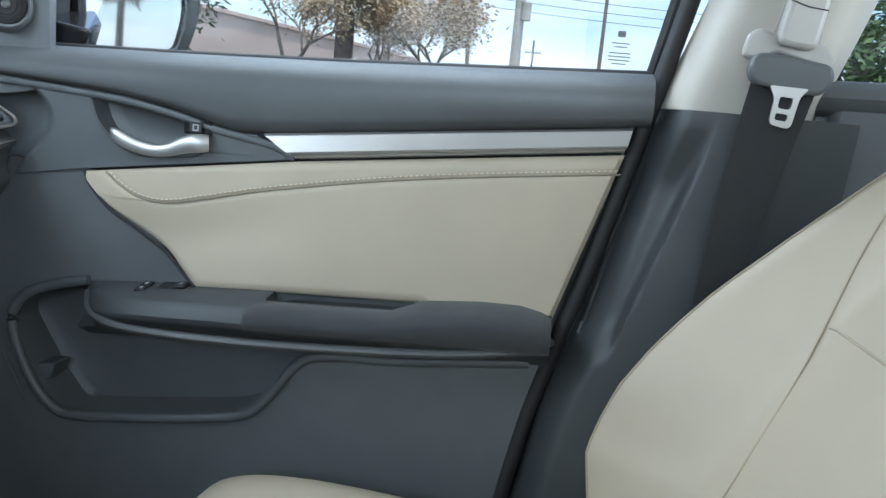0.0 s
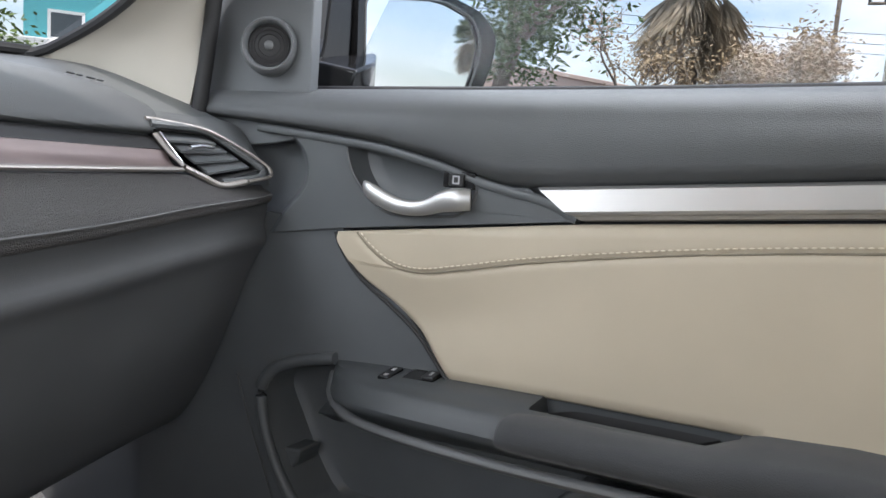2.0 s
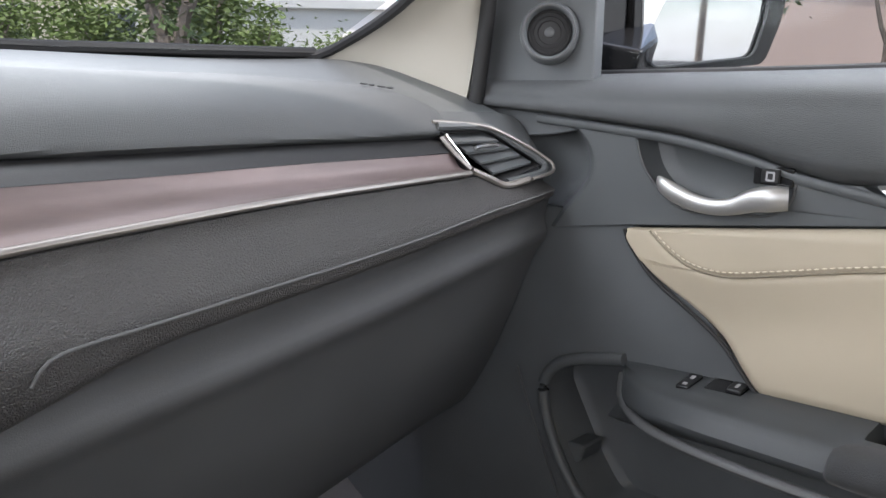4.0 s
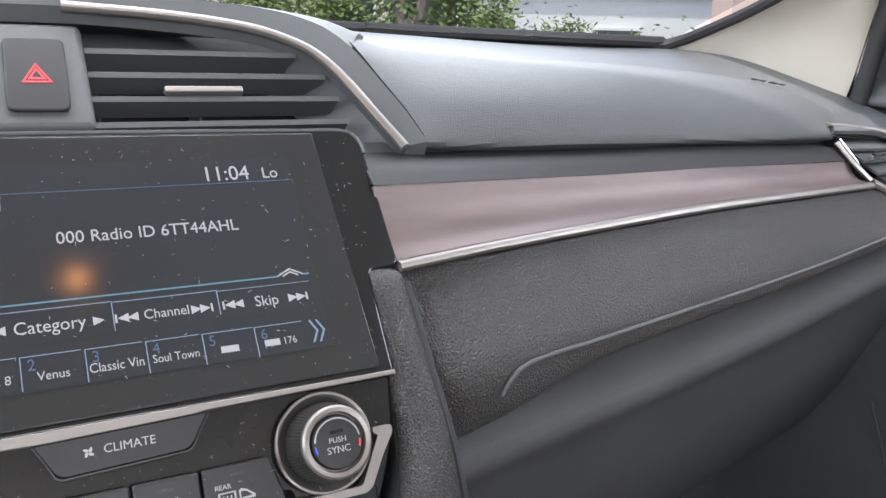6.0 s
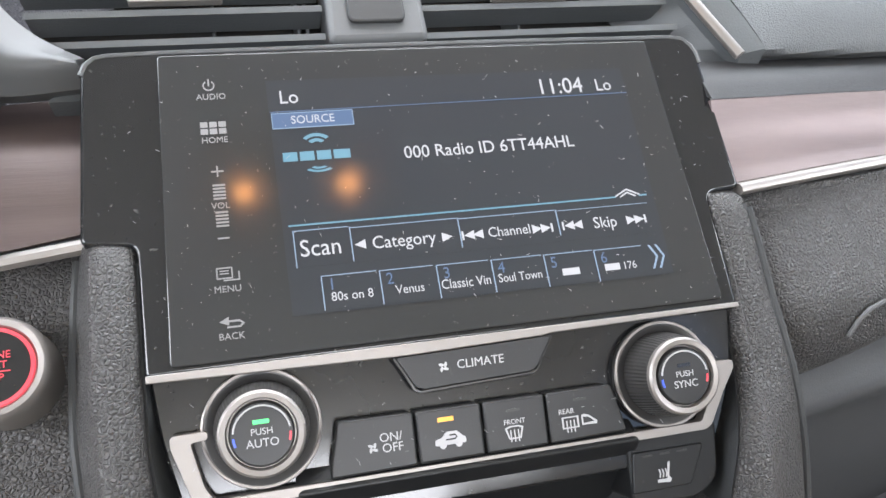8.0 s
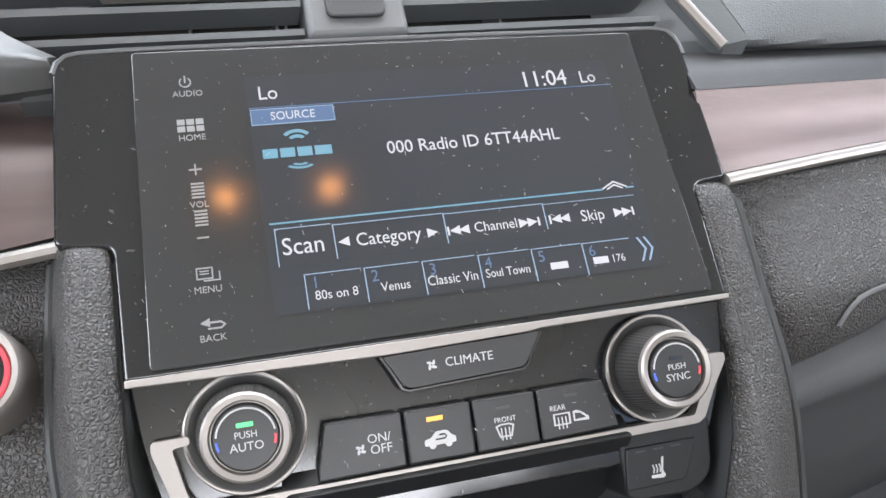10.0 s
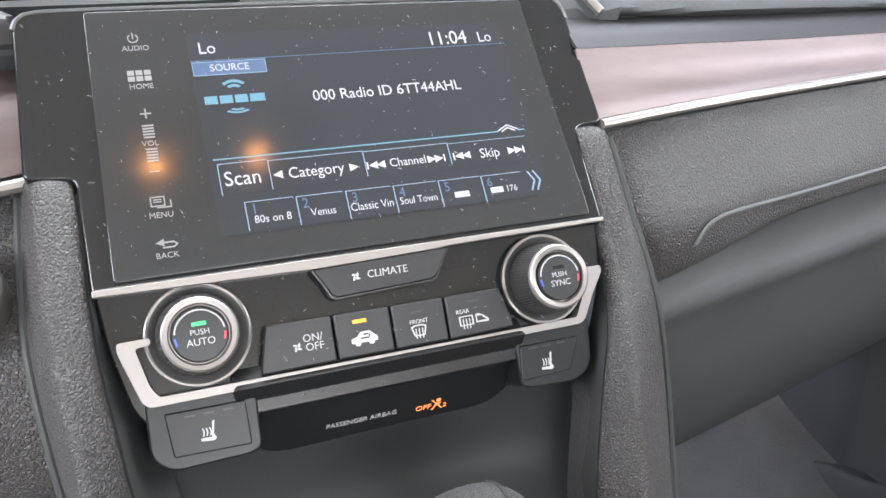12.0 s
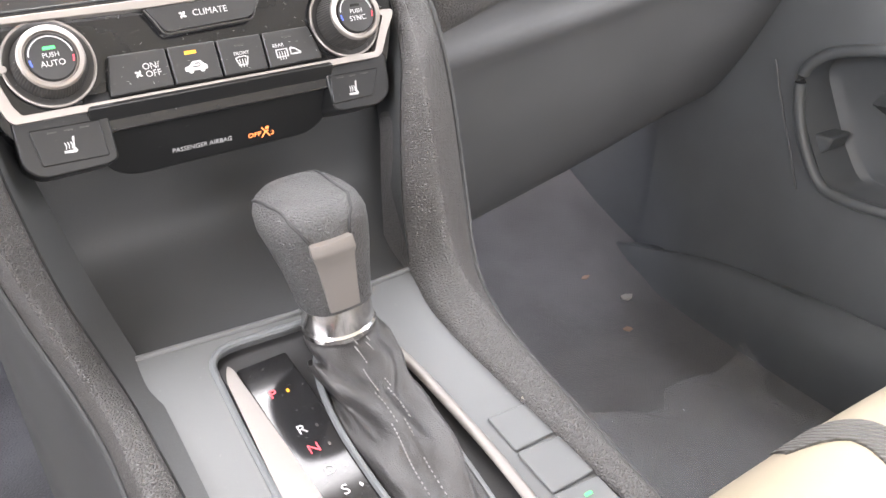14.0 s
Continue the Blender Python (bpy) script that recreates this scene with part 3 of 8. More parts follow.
door = thing("passenger_door", "closed front car door, black with beige vinyl insert and silver strip", "car door", (0.76, -0.25, 0.45))
F71 = door_frame(0.71)

# outer body and core
part("outer_panel", box(0.80, -0.69, 0.42, 0.86, 0.30, 1.060), PAINT, door, "white painted outer panel", bevel=0.01)
part("core", prism([(0.26, 0.42), (0.26, 1.055), (-0.688, 1.075), (-0.63, 0.80), (-0.60, 0.42)], -0.090, -0.072, F71), PLASTIC_LOW, door)

# upper pad, from the sill down to the silver strip
rows = []
for k in range(22):
    v = k / 21
    row = []
    for i in range(90):
        y = 0.28 - i * (0.28 + 0.693) / 89
        zs, zl = curve_y(SILL, y), curve_y(PADLOW, y)
        h = zs - zl
        if v < 0.35:
            a = v / 0.35 * math.pi / 2
            x, z = 0.752 - 0.050 * math.sin(a), zs - 0.026 * (1 - math.cos(a)) * min(1, h / 0.05)
        else:
            a = (v - 0.35) / 0.65
            x = 0.702 - 0.006 * math.sin(a * math.pi) + 0.012 * max(0, a - 0.8) / 0.2
            z = zs - 0.026 * min(1, h / 0.05) - (h - 0.026 * min(1, h / 0.05)) * a
        row.append((x, y, z))
    rows.append(row)
part("upper_pad", grid(rows, (0.012, 0, 0)), SOFT, door, "dark grained soft pad")
part("window_weatherstrip", tube([(0.757, y, curve_y(SILL, y) - 0.001) for y in [0.05 - i * 0.037 for i in range(21)]], 0.005), RUBBER, door, "black rubber weatherstrip")

# handle bezel with its cup; ahead of it the door falls back beside the dashboard
top = [(y, curve_y(PADLOW, y) - 0.001) for y in [0.047 - i * 0.0155 for i in range(20)]]
low = [(-0.297, 0.9655), (-0.161, 0.9465), (-0.042, 0.9300)]
front = [(p.x, p.y) for p in spl([(0.050, 0.9145, 0), (0.033, 0.938, 0), (0.008, 0.965, 0), (0.003, 0.985, 0), (0.012, 1.008, 0), (0.044, 1.0305, 0)], 20)]
CUP = arcs([(-0.044, 1.0155), (-0.087, 1.0120), (-0.14, 1.0055), (-0.178, 0.9995), (-0.197, 0.9905), (-0.1955, 0.972), (-0.180, 0.957), (-0.101, 0.951), (-0.080, 0.960), (-0.052, 0.988)], [0.004, 0.02, 0.02, 0.012, 0.008, 0.012, 0.012, 0.016, 0.012, 0.02], 4)
part("handle_bezel", holed(top + low + front, [CUP], -0.030, 0.0, door_frame(0.714)), PLASTIC, door, "dark grey handle bezel", 30, bevel=0.0012)
part("recess", grid([[(x, y + dy, z) for y, z in front] for x, dy in ((0.7145, -0.001), (0.7165, 0.005), (0.7230, 0.011), (0.7340, 0.019), (0.7420, 0.034), (0.7460, 0.060), (0.7480, 0.14))], (0.006, 0, 0)), PLASTIC, door, "dark scoop beside the dashboard", 60)
rim = [(y, z) for y, z in CUP]
cup = [[Vector((0.714 + d, yc + (y - yc) * s, zc + (z - zc) * s)) for y, z in rim] for d, s, yc, zc in
       ((0.0, 1, -0.12, 0.98), (0.012, 0.97, -0.12, 0.98), (0.024, 0.90, -0.12, 0.983), (0.028, 0.70, -0.12, 0.985))]
part("cup", loft(cup, "end"), PLASTIC, door, "dark recessed cup")
part("cup_rim", tube([(0.7135, y, z) for y, z in rim + rim[:1]], 0.0016, 6), SATINBLACK, door)
part("bezel_ridge", tube(spl([(0.7118, y, curve_y(PADLOW, y) - 0.0052) for y in (0.075, 0.045, -0.019, -0.089, -0.155, -0.20, -0.235)] + [(0.7118, -0.268, 0.9795), (0.7128, -0.297, 0.9675)], 60), 0.0022, 12, 2.0), PLASTIC, door, "smooth raised border of the bezel")
HANDLE = [(-0.0735, 0.9790, 0.0030), (-0.080, 0.9755, 0.0065), (-0.095, 0.9680, 0.0085), (-0.112, 0.9625, 0.0080), (-0.132, 0.9605, 0.0072), (-0.150, 0.9635, 0.0078), (-0.166, 0.9700, 0.0098), (-0.182, 0.9735, 0.0110), (-0.194, 0.9745, 0.0100)]
hp = spl([(0.703 + (0.005 if i in (0, 8) else 0), y, z) for i, (y, z, r) in enumerate(HANDLE)], 34)
hr = [q.z / 1.7 for q in spl([(y, 0, r) for y, z, r in HANDLE], 34)]
part("inside_handle", tube(hp, hr, 16, 1.7, up=(0, 0, 1)), SATIN, door, "satin silver pull lever")
lk = part("lock_switch", prism(rrect(-0.196, 0.9835, -0.162, 0.9995, 0.002), -0.004, 0.004, door_frame(0.714)), GLOSS, door, "gloss black lock switch", bevel=0.001)
part("rocker", prism(rrect(-0.1855, 0.9855, -0.170, 0.9975, 0.002), 0.004, 0.008, door_frame(0.714)), BUTTON, lk, bevel=0.001)
part("lock_mark", holed(rrect(-0.182, 0.9875, -0.1745, 0.9955, 0.001), [rrect(-0.1805, 0.989, -0.176, 0.994, 0.0007)], 0.008, 0.0083, door_frame(0.714)), WHITE_INK, lk)

# silver strip: flat face, ridge and lower lip
rows = []
for i in range(60):
    s = i / 59
    pts = []
    for v, dx in ((0.0, 0.012), (0.02, 0.001), (0.10, -0.003), (0.45, -0.006), (0.70, -0.0085), (0.78, -0.007), (0.84, 0.001), (0.94, 0.003), (1.0, 0.012)):
        ytop = -0.2585 - s * (0.6755 - 0.2585)
        ybot = -0.302 - s * (0.6695 - 0.302)
        y = ytop * (1 - v) + ybot * v
        zt, zb = 0.9925 + (-0.2585 - ytop) / 0.417 * 0.0450, 0.9660 + (-0.302 - ybot) / 0.3675 * 0.0440
        pts.append((0.708 + dx, y, zt * (1 - v) + zb * v))
    rows.append(pts)
part("silver_strip", grid(rows, (0.008, 0, 0)), SATIN, door, "satin silver trim strip", 25)

# beige insert in one padded sheet, with the seam pressed in
LEFT = [(-0.040, 0.9265), (-0.046, 0.913), (-0.072, 0.885), (-0.114, 0.860), (-0.146, 0.839), (-0.167, 0.817), (-0.180, 0.803)]
SEAM = [(-0.068, 0.929), (-0.085, 0.915), (-0.111, 0.902), (-0.144, 0.899), (-0.189, 0.908), (-0.251, 0.923), (-0.359, 0.944), (-0.445, 0.958), (-0.527, 0.969), (-0.668, 0.986)]
seam = [(p.x, p.y) for p in spl([(y, z, 0) for y, z in SEAM], 90)]
bottom = [(p.x, p.y) for p in spl([(*q, 0) for q in LEFT], 40)] + [(-0.180 - i * 0.430 / 79, curve_y(ARMTOP, -0.180 - i * 0.430 / 79) - 0.004 - (0.014 if i > 52 else 0.0)) for i in range(1, 80)]
n = len(bottom)
rows = []
for j in range(76):
    v = j / 75
    row = []
    for i in range(n):
        s = i / (n - 1)
        yt = -0.042 - s * (0.6705 - 0.042) if i else -0.0405
        zt = curve_y(TRIMLOW, yt) - 0.0025
        y, z = bottom[i][0] * (1 - v) + yt * v, bottom[i][1] * (1 - v) + zt * v
        d = min((y - a) ** 2 + (z - b) ** 2 for a, b in seam) ** 0.5
        zs = curve_y(SEAM[3:], y)
        edge = min(v, 1 - v, s * 4, (1 - s) * 6) * 0.2
        below = max(0.0, zs - z)
        x = 0.7125 - 0.006 * min(1, edge / 0.012) ** 0.5 + 0.0030 * math.exp(-(d / 0.0032) ** 2)
        if z < zs and y < -0.06:
            x += 0.010 * math.exp(-((below - 0.045) / 0.035) ** 2) * max(0, 1 - max(0, -0.10 - y) / 0.25)
        row.append((x, y, z))
    rows.append(row)
insert = part("beige_insert", grid(rows, (0.010, 0, 0)), BEIGE, door, "beige padded vinyl insert")
bm = bmesh.new()
fine = [(p.x, p.y) for p in spl([(y, z, 0) for y, z in SEAM], 400)]
acc, last = 0.0, fine[0]
for a, b in zip(fine, fine[1:]):
    acc += math.dist(a, b)
    if acc > 0.0052:
        acc = 0.0
        t = Vector((b[0] - a[0], b[1] - a[1])).normalized()
        nrm = Vector((-t.y, t.x)) * (1 if t.x > 0 else -1)
        c = Vector(b) + (nrm if nrm.y > 0 else -nrm) * 0.0045
        tube([(0.7058, c.x + t.x * k * 0.0019, c.y + t.y * k * 0.0019) for k in (-1, 0, 1)], [0.0004, 0.0008, 0.0004], 5, bm=bm)
# darker beige line along the seam: shade of the crease put into colour
part("seam_shade_line", tube([(0.7082, y, z) for y, z in seam], 0.0011, 6), material("painted_seam_shade", (0.22, 0.19, 0.14), 0.8), insert)
tagged(part("seam_stitches", bm, THREAD, insert), kind="stuff")
part("edge_bead", tube([(0.709, y, z) for y, z in bottom[:41]], 0.0018, 6), RUBBER, door)

# lower panel with the map pocket
POCKET = arcs([(0.070, 0.735), (0.045, 0.770), (-0.040, 0.795), (-0.120, 0.745), (-0.600, 0.790), (-0.592, 0.757), (-0.437, 0.739), (-0.337, 0.7305), (-0.312, 0.716), (-0.286, 0.678), (-0.258, 0.648), (-0.225, 0.637), (-0.090, 0.619), (-0.012, 0.610), (0.020, 0.650)], [0.02, 0.02, 0.02, 0.02, 0.005, 0.005, 0.03, 0.012, 0.02, 0.02, 0.02, 0.02, 0.03, 0.02, 0.02], 5)
OUT = [(0.26, 0.42), (0.26, 0.935), (-0.035, 0.935), (-0.18, 0.805), (-0.618, 0.826), (-0.600, 0.72), (-0.575, 0.60), (-0.545, 0.42)]
part("lower_panel", holed(OUT, [POCKET], -0.010, 0.0, door_frame(0.719)), PLASTIC_LOW, door, "dark grained lower panel", 30)
yc, zc = -0.2, 0.70
part("map_pocket", loft([[Vector((0.719 + d, yc + (y - yc) * s, zc + (z - zc) * s)) for y, z in POCKET] for d, s in ((-0.001, 1.0), (0.02, 0.99), (0.055, 0.985), (0.062, 0.94))], "end"), PLASTIC_LOW, door, "recessed dark map pocket")
part("pocket_ridge", tube(spl([(0.715, y, z) for y, z in ((-0.045, 0.792), (0.0, 0.781), (0.036, 0.766), (0.056, 0.740), (0.052, 0.702), (0.034, 0.660), (0.012, 0.630), (-0.012, 0.614), (-0.09, 0.619), (-0.225, 0.638), (-0.258, 0.649), (-0.286, 0.679), (-0.312, 0.716), (-0.337, 0.731), (-0.437, 0.739), (-0.592, 0.757))], 90), 0.0066, 12), PLASTIC, door, "raised pocket rim")
part("pocket_ledge", prism([(0.056, 0.668), (0.008, 0.6725), (0.012, 0.655), (0.048, 0.620)], -0.05, -0.012, door_frame(0.716)), PLASTIC, door, bevel=0.003)
part("panel_edge", tube(spl([(0.7175, 0.098, 0.745), (0.7170, 0.078, 0.70), (0.7165, 0.048, 0.640), (0.7165, 0.030, 0.600)], 16), 0.0013, 6), SATINBLACK, door)

# armrest: body, lip, cloth pad and pull cup
def arm_ring(y, top_in, nose, depth):
    """Cross-section of the armrest at y, from the door over the pull slot, round the nose and back."""
    z = curve_y(ARMTOP, y)
    d = 0.034 * max(0.0, min(1.0, (-0.284 - y) / 0.006, (y + 0.452) / 0.012))
    w = 0.722 - top_in
    return [(0.722, y, z), (0.722 - w * 0.085, y, z - 0.001), (0.722 - w * 0.105, y, z - 0.001 - d), (0.722 - w * 0.62, y, z - 0.004 - d), (0.722 - w * 0.65, y, z - 0.006),
            (0.722 - w * 0.86, y, z - 0.009), (0.722 - w * 0.955, y, z - 0.012), (top_in, y, z - 0.017), (nose, y, z - 0.026),
            (nose + 0.001, y, z - 0.031), (nose + 0.006, y, z - 0.036), (0.690, y, z - 0.052), (0.722, y, z - depth)]


arm = part("armrest", loft([arm_ring(y, a, b, 0.07) for y, a, b in
                            ((-0.045, 0.712, 0.711), (-0.058, 0.694, 0.690), (-0.075, 0.680, 0.674), (-0.105, 0.668, 0.660), (-0.16, 0.660, 0.651), (-0.24, 0.656, 0.645),
                             (-0.275, 0.655, 0.643), (-0.283, 0.655, 0.643), (-0.290, 0.655, 0.643), (-0.36, 0.654, 0.642), (-0.438, 0.654, 0.642), (-0.453, 0.655, 0.643),
                             (-0.52, 0.657, 0.645), (-0.585, 0.667, 0.655), (-0.612, 0.70, 0.69))]), PILLAR_DARK, door, "dark plastic armrest", 50)
part("armrest_lip", tube(spl([(0.712, -0.048, 0.778), (0.690, -0.062, 0.764), (0.664, -0.100, 0.757), (0.650, -0.16, 0.757), (0.643, -0.265, 0.7605), (0.641, -0.40, 0.769), (0.644, -0.50, 0.777), (0.655, -0.585, 0.788), (0.690, -0.613, 0.792)], 50), 0.0062, 10, 0.8), SATINBLACK, arm, "smooth satin lip")


def pad_z(y):
    return curve_y([(-0.27, 0.801), (-0.30, 0.804), (-0.42, 0.808), (-0.47, 0.820), (-0.56, 0.829), (-0.61, 0.824)], y)


rings = []
for y, a in ((-0.268, 0.0), (-0.272, 0.55), (-0.285, 0.85), (-0.31, 1.0), (-0.36, 1.0), (-0.43, 1.0), (-0.47, 1.0), (-0.53, 1.0), (-0.575, 0.95), (-0.60, 0.75), (-0.611, 0.35)):
    zt, zb = pad_z(y), curve_y(ARMTOP, y) - 0.034
    zt = zb + 0.024 + (zt - zb - 0.024) * a
    inner = 0.715 if y < -0.455 else 0.678
    o = 0.643 - 0.006 * a
    rings.append([(inner, y, zb + 0.02), (inner, y, zt - 0.001), (0.5 * (inner + o) + 0.01, y, zt), (o + 0.012, y, zt - 0.002), (o + 0.004, y, zt - 0.007), (o, y, zt - 0.016), (o, y, zb + 0.006), (o + 0.006, y, zb), (inner, y, zb)])
part("elbow_pad", loft(rings), PAD_CLOTH, arm, "dark padded elbow rest", 50)
SLOT = arcs([(-0.292, 0.6825), (-0.315, 0.6825), (-0.418, 0.6830), (-0.438, 0.7110), (-0.40, 0.7125), (-0.310, 0.7120)], [0.004, 0.01, 0.01, 0.004, 0.02, 0.016], 4)
slot_m = Matrix(((0, 1, 0, 0), (1, 0, 0, 0), (0.0, 0, 1, 0), (0, 0, 0, 1)))
bm = loft([[slot_m @ Vector((y, x, curve_y(ARMTOP, y) - 0.010 - d)) for y, x in [((y + 0.37) * s - 0.37, (x - 0.70) * s + 0.70) for y, x in SLOT]] for d, s in ((0.0, 1.0), (0.014, 0.97), (0.022, 0.9))], "end")
part("pull_cup", bm, RUBBER, arm, "deep black pull cup")
part("cup_edge", tube(spl([(0.7185, -0.276, 0.808), (0.7175, -0.32, 0.8175), (0.7175, -0.38, 0.8215), (0.7175, -0.455, 0.8235)], 20), 0.0036, 8), PLASTIC, arm)


def arm_plate(u0, u1, x0, x1, w0, w1, r=0.002):
    """A small plate on the armrest's top between two places along it."""
    bm = prism(rrect(u0, x0, u1, x1, r), w0, w1)
    for v in bm.verts:
        y, x, w = v.co
        v.co = (x, y, curve_y(ARMTOP, y) - 0.009 * (0.722 - x) / 0.06 + w)
    return bm


part("mirror_switch", arm_plate(-0.131, -0.118, 0.686, 0.714, -0.001, 0.003), GLOSS, arm, "small gloss switch", bevel=0.0008)
part("switch_mark", arm_plate(-0.1265, -0.1225, 0.703, 0.709, 0.003, 0.0034, 0.0005), WHITE_INK, arm)
part("switch_mark", arm_plate(-0.1265, -0.1225, 0.690, 0.694, 0.003, 0.0034, 0.0005), WHITE_INK, arm)
part("switch_well", arm_plate(-0.176, -0.141, 0.695, 0.716, -0.001, 0.0012), GLOSS, arm, "black window switch well")
part("window_switch", arm_plate(-0.175, -0.161, 0.697, 0.714, 0.001, 0.0045), BUTTON, arm, "window lift switch", bevel=0.001)
part("switch_mark", arm_plate(-0.1695, -0.1665, 0.702, 0.709, 0.0045, 0.0049, 0.0004), WHITE_INK, arm)
part("switch_edge", arm_plate(-0.186, -0.139, 0.7175, 0.7190, -0.001, 0.0014, 0.0005), CHROME, arm, "thin bright edge")

# sail panel with the tweeter, ahead of the window
sail = part("sail_panel", prism(arcs([(0.170, 1.000), (0.160, 1.16), (0.07, 1.27), (0.012, 1.30), (0.012, 1.020), (0.06, 1.010)], [0.01, 0.02, 0.03, 0.005, 0.006, 0.01]), -0.010, 0.004, door_frame(0.722)), PLASTIC_LOW, door, "dark triangular corner cover", bevel=0.004, seg=4)
TW = look((0.702, 0.056, 1.112), (1.402, 0.496, 1.06)) @ Matrix.Scale(1.08, 4)
tw = part("tweeter", lathe([(0.0285, -0.014), (0.0275, 0.000), (0.0262, 0.0045), (0.0246, 0.0062), (0.0228, 0.0058), (0.0214, 0.0030), (0.0208, -0.0030)], TW, 56, caps=False), PLASTIC_LOW, sail, "round tweeter housing")
grille = part("grille", lathe([(0.0207, -0.0032), (0.0205, -0.0012), (0.0188, -0.0004), (0.0180, -0.0016), (0.0150, -0.0004), (0.0142, -0.0016), (0.0110, -0.0004), (0.0102, -0.0016), (0.0072, -0.0010), (0.002, -0.0010)], TW, 56), RUBBER, tw, "black ringed grille")
part("ring", lathe([(0.0250, 0.0050), (0.0247, 0.0072), (0.0236, 0.0072), (0.0232, 0.0050)], TW, 56, caps=False), SATINBLACK, tw, "thin pale ring")
part("cap", lathe([(0.0052, -0.003), (0.0046, 0.0012), (0.002, 0.0026)], TW, 20), SATINBLACK, tw)

# the door's window
glass = part("door_glass", prism([(0.012, 1.06), (-0.693, 1.085), (-0.742, 1.36), (-0.14, 1.335)], 0.0, 0.003, door_frame(0.770)), GLASS, door, "tinted side window")
glass.visible_shadow = False
part("glass_channel", tube([(0.768, -0.692, 1.09), (0.768, -0.748, 1.37)], 0.006), RUBBER, door, "black glass channel")
marks = bmesh.new()
for k, (w, h) in enumerate(((0.020, 0.0011), (0.015, 0.0011), (0.024, 0.0011), (0.026, 0.0011), (0.024, 0.0011), (0.016, 0.0011))):
    z = 1.1315 - k * 0.0040 - (0.003 if k > 1 else 0)
    prism([(-0.6555 - w / 2, z), (-0.6555 + w / 2, z), (-0.6555 + w / 2, z + h), (-0.6555 - w / 2, z + h)], 0.0031, 0.0034, door_frame(0.770), marks)
prism(rrect(-0.660, 1.139, -0.651, 1.146, 0.002), 0.0031, 0.0034, door_frame(0.770), marks)
tagged(part("glass_marking", marks, SATINBLACK, door, "tiny etched glass marking"), kind="stuff")

# ---- dashboard ----
dash = thing("dashboard", "dark grained dashboard with brushed wood trim and chrome line", "dashboard", (0.0, 0.2, 0.75))
# upper shelf from the windscreen to the padded lid
part("upper_shelf", grid(rails([[(-0.66, 0.38, 1.075), (-0.3, 0.46, 1.092), (0.0, 0.50, 1.098), (0.30, 0.46, 1.092), (0.50, 0.41, 1.088), (0.64, 0.352, 1.090)],
                                [(-0.66, 0.28, 1.075), (-0.3, 0.33, 1.092), (0.0, 0.35, 1.099), (0.30, 0.32, 1.089), (0.52, 0.285, 1.078), (0.655, 0.262, 1.080)],
                                [(-0.65, 0.20, 1.06), (-0.25, 0.23, 1.088), (0.0, 0.235, 1.094), (0.24, 0.212, 1.083), (0.47, 0.192, 1.060), (0.60, 0.185, 1.058), (0.690, 0.172, 1.050)],
                                [(-0.62, 0.16, 1.045), (-0.2, 0.188, 1.079), (0.0, 0.198, 1.085), (0.205, 0.180, 1.077), (0.42, 0.165, 1.052), (0.58, 0.122, 1.037), (0.700, 0.105, 1.026)]], 60, 24), (0, 0, -0.02)), PLASTIC, dash, "smooth dark upper shelf")
# padded airbag lid on the passenger's side
LID_FRONT = [(0.1692, 0.0355, 1.0305), (0.195, 0.0385, 1.0285), (0.2514, 0.0462, 1.0267), (0.3543, 0.0607, 1.0239), (0.4932, 0.0803, 1.0196), (0.566, 0.0905, 1.0180), (0.5954, 0.0946, 1.0170)]
lid = part("airbag_lid", grid(rails([[(0.145, 0.110, 1.0885), (0.1935, 0.1425, 1.0790), (0.272, 0.158, 1.0745), (0.379, 0.165, 1.0720), (0.499, 0.158, 1.0650), (0.559, 0.145, 1.0570), (0.590, 0.130, 1.0475)],
                                     [(0.1435, 0.0760, 1.0790), (0.193, 0.112, 1.0765), (0.27, 0.122, 1.0735), (0.379, 0.130, 1.0700), (0.50, 0.131, 1.0630), (0.562, 0.124, 1.0540), (0.594, 0.114, 1.0415)],
                                     [(0.1535, 0.0620, 1.0622), (0.193, 0.080, 1.0670), (0.27, 0.090, 1.0660), (0.379, 0.101, 1.0635), (0.50, 0.109, 1.0560), (0.565, 0.109, 1.0475), (0.596, 0.103, 1.0345)],
                                     [(0.1635, 0.0480, 1.0454), (0.193, 0.053, 1.0500), (0.27, 0.063, 1.0495), (0.379, 0.076, 1.0465), (0.50, 0.090, 1.0405), (0.566, 0.098, 1.0340), (0.597, 0.098, 1.0260)],
                                     LID_FRONT,
                                     [(x, y + 0.004, z - 0.004) for x, y, z in LID_FRONT],
                                     [(x, y + 0.030, z - 0.008) for x, y, z in LID_FRONT]], 60, 44), (0, 0.010, -0.004)), SOFT, dash, "dark padded airbag lid")
bm = bmesh.new()
for k, (w, a) in enumerate(((0.007, 0.0), (0.005, 0.009), (0.008, 0.018), (0.006, 0.028))):
    prism(rrect(a, -0.002, a + w, 0.002, 0.0008), 0, 0.0006, Matrix.Translation((0.520, 0.128, 1.0625)) @ Matrix.Rotation(radians(-12), 4, "Z") @ Matrix.Rotation(radians(8), 4, "Y") @ Matrix.Rotation(radians(-14), 4, "X"), bm)
part("airbag_mark", bm, SOFT, lid, "embossed airbag mark")
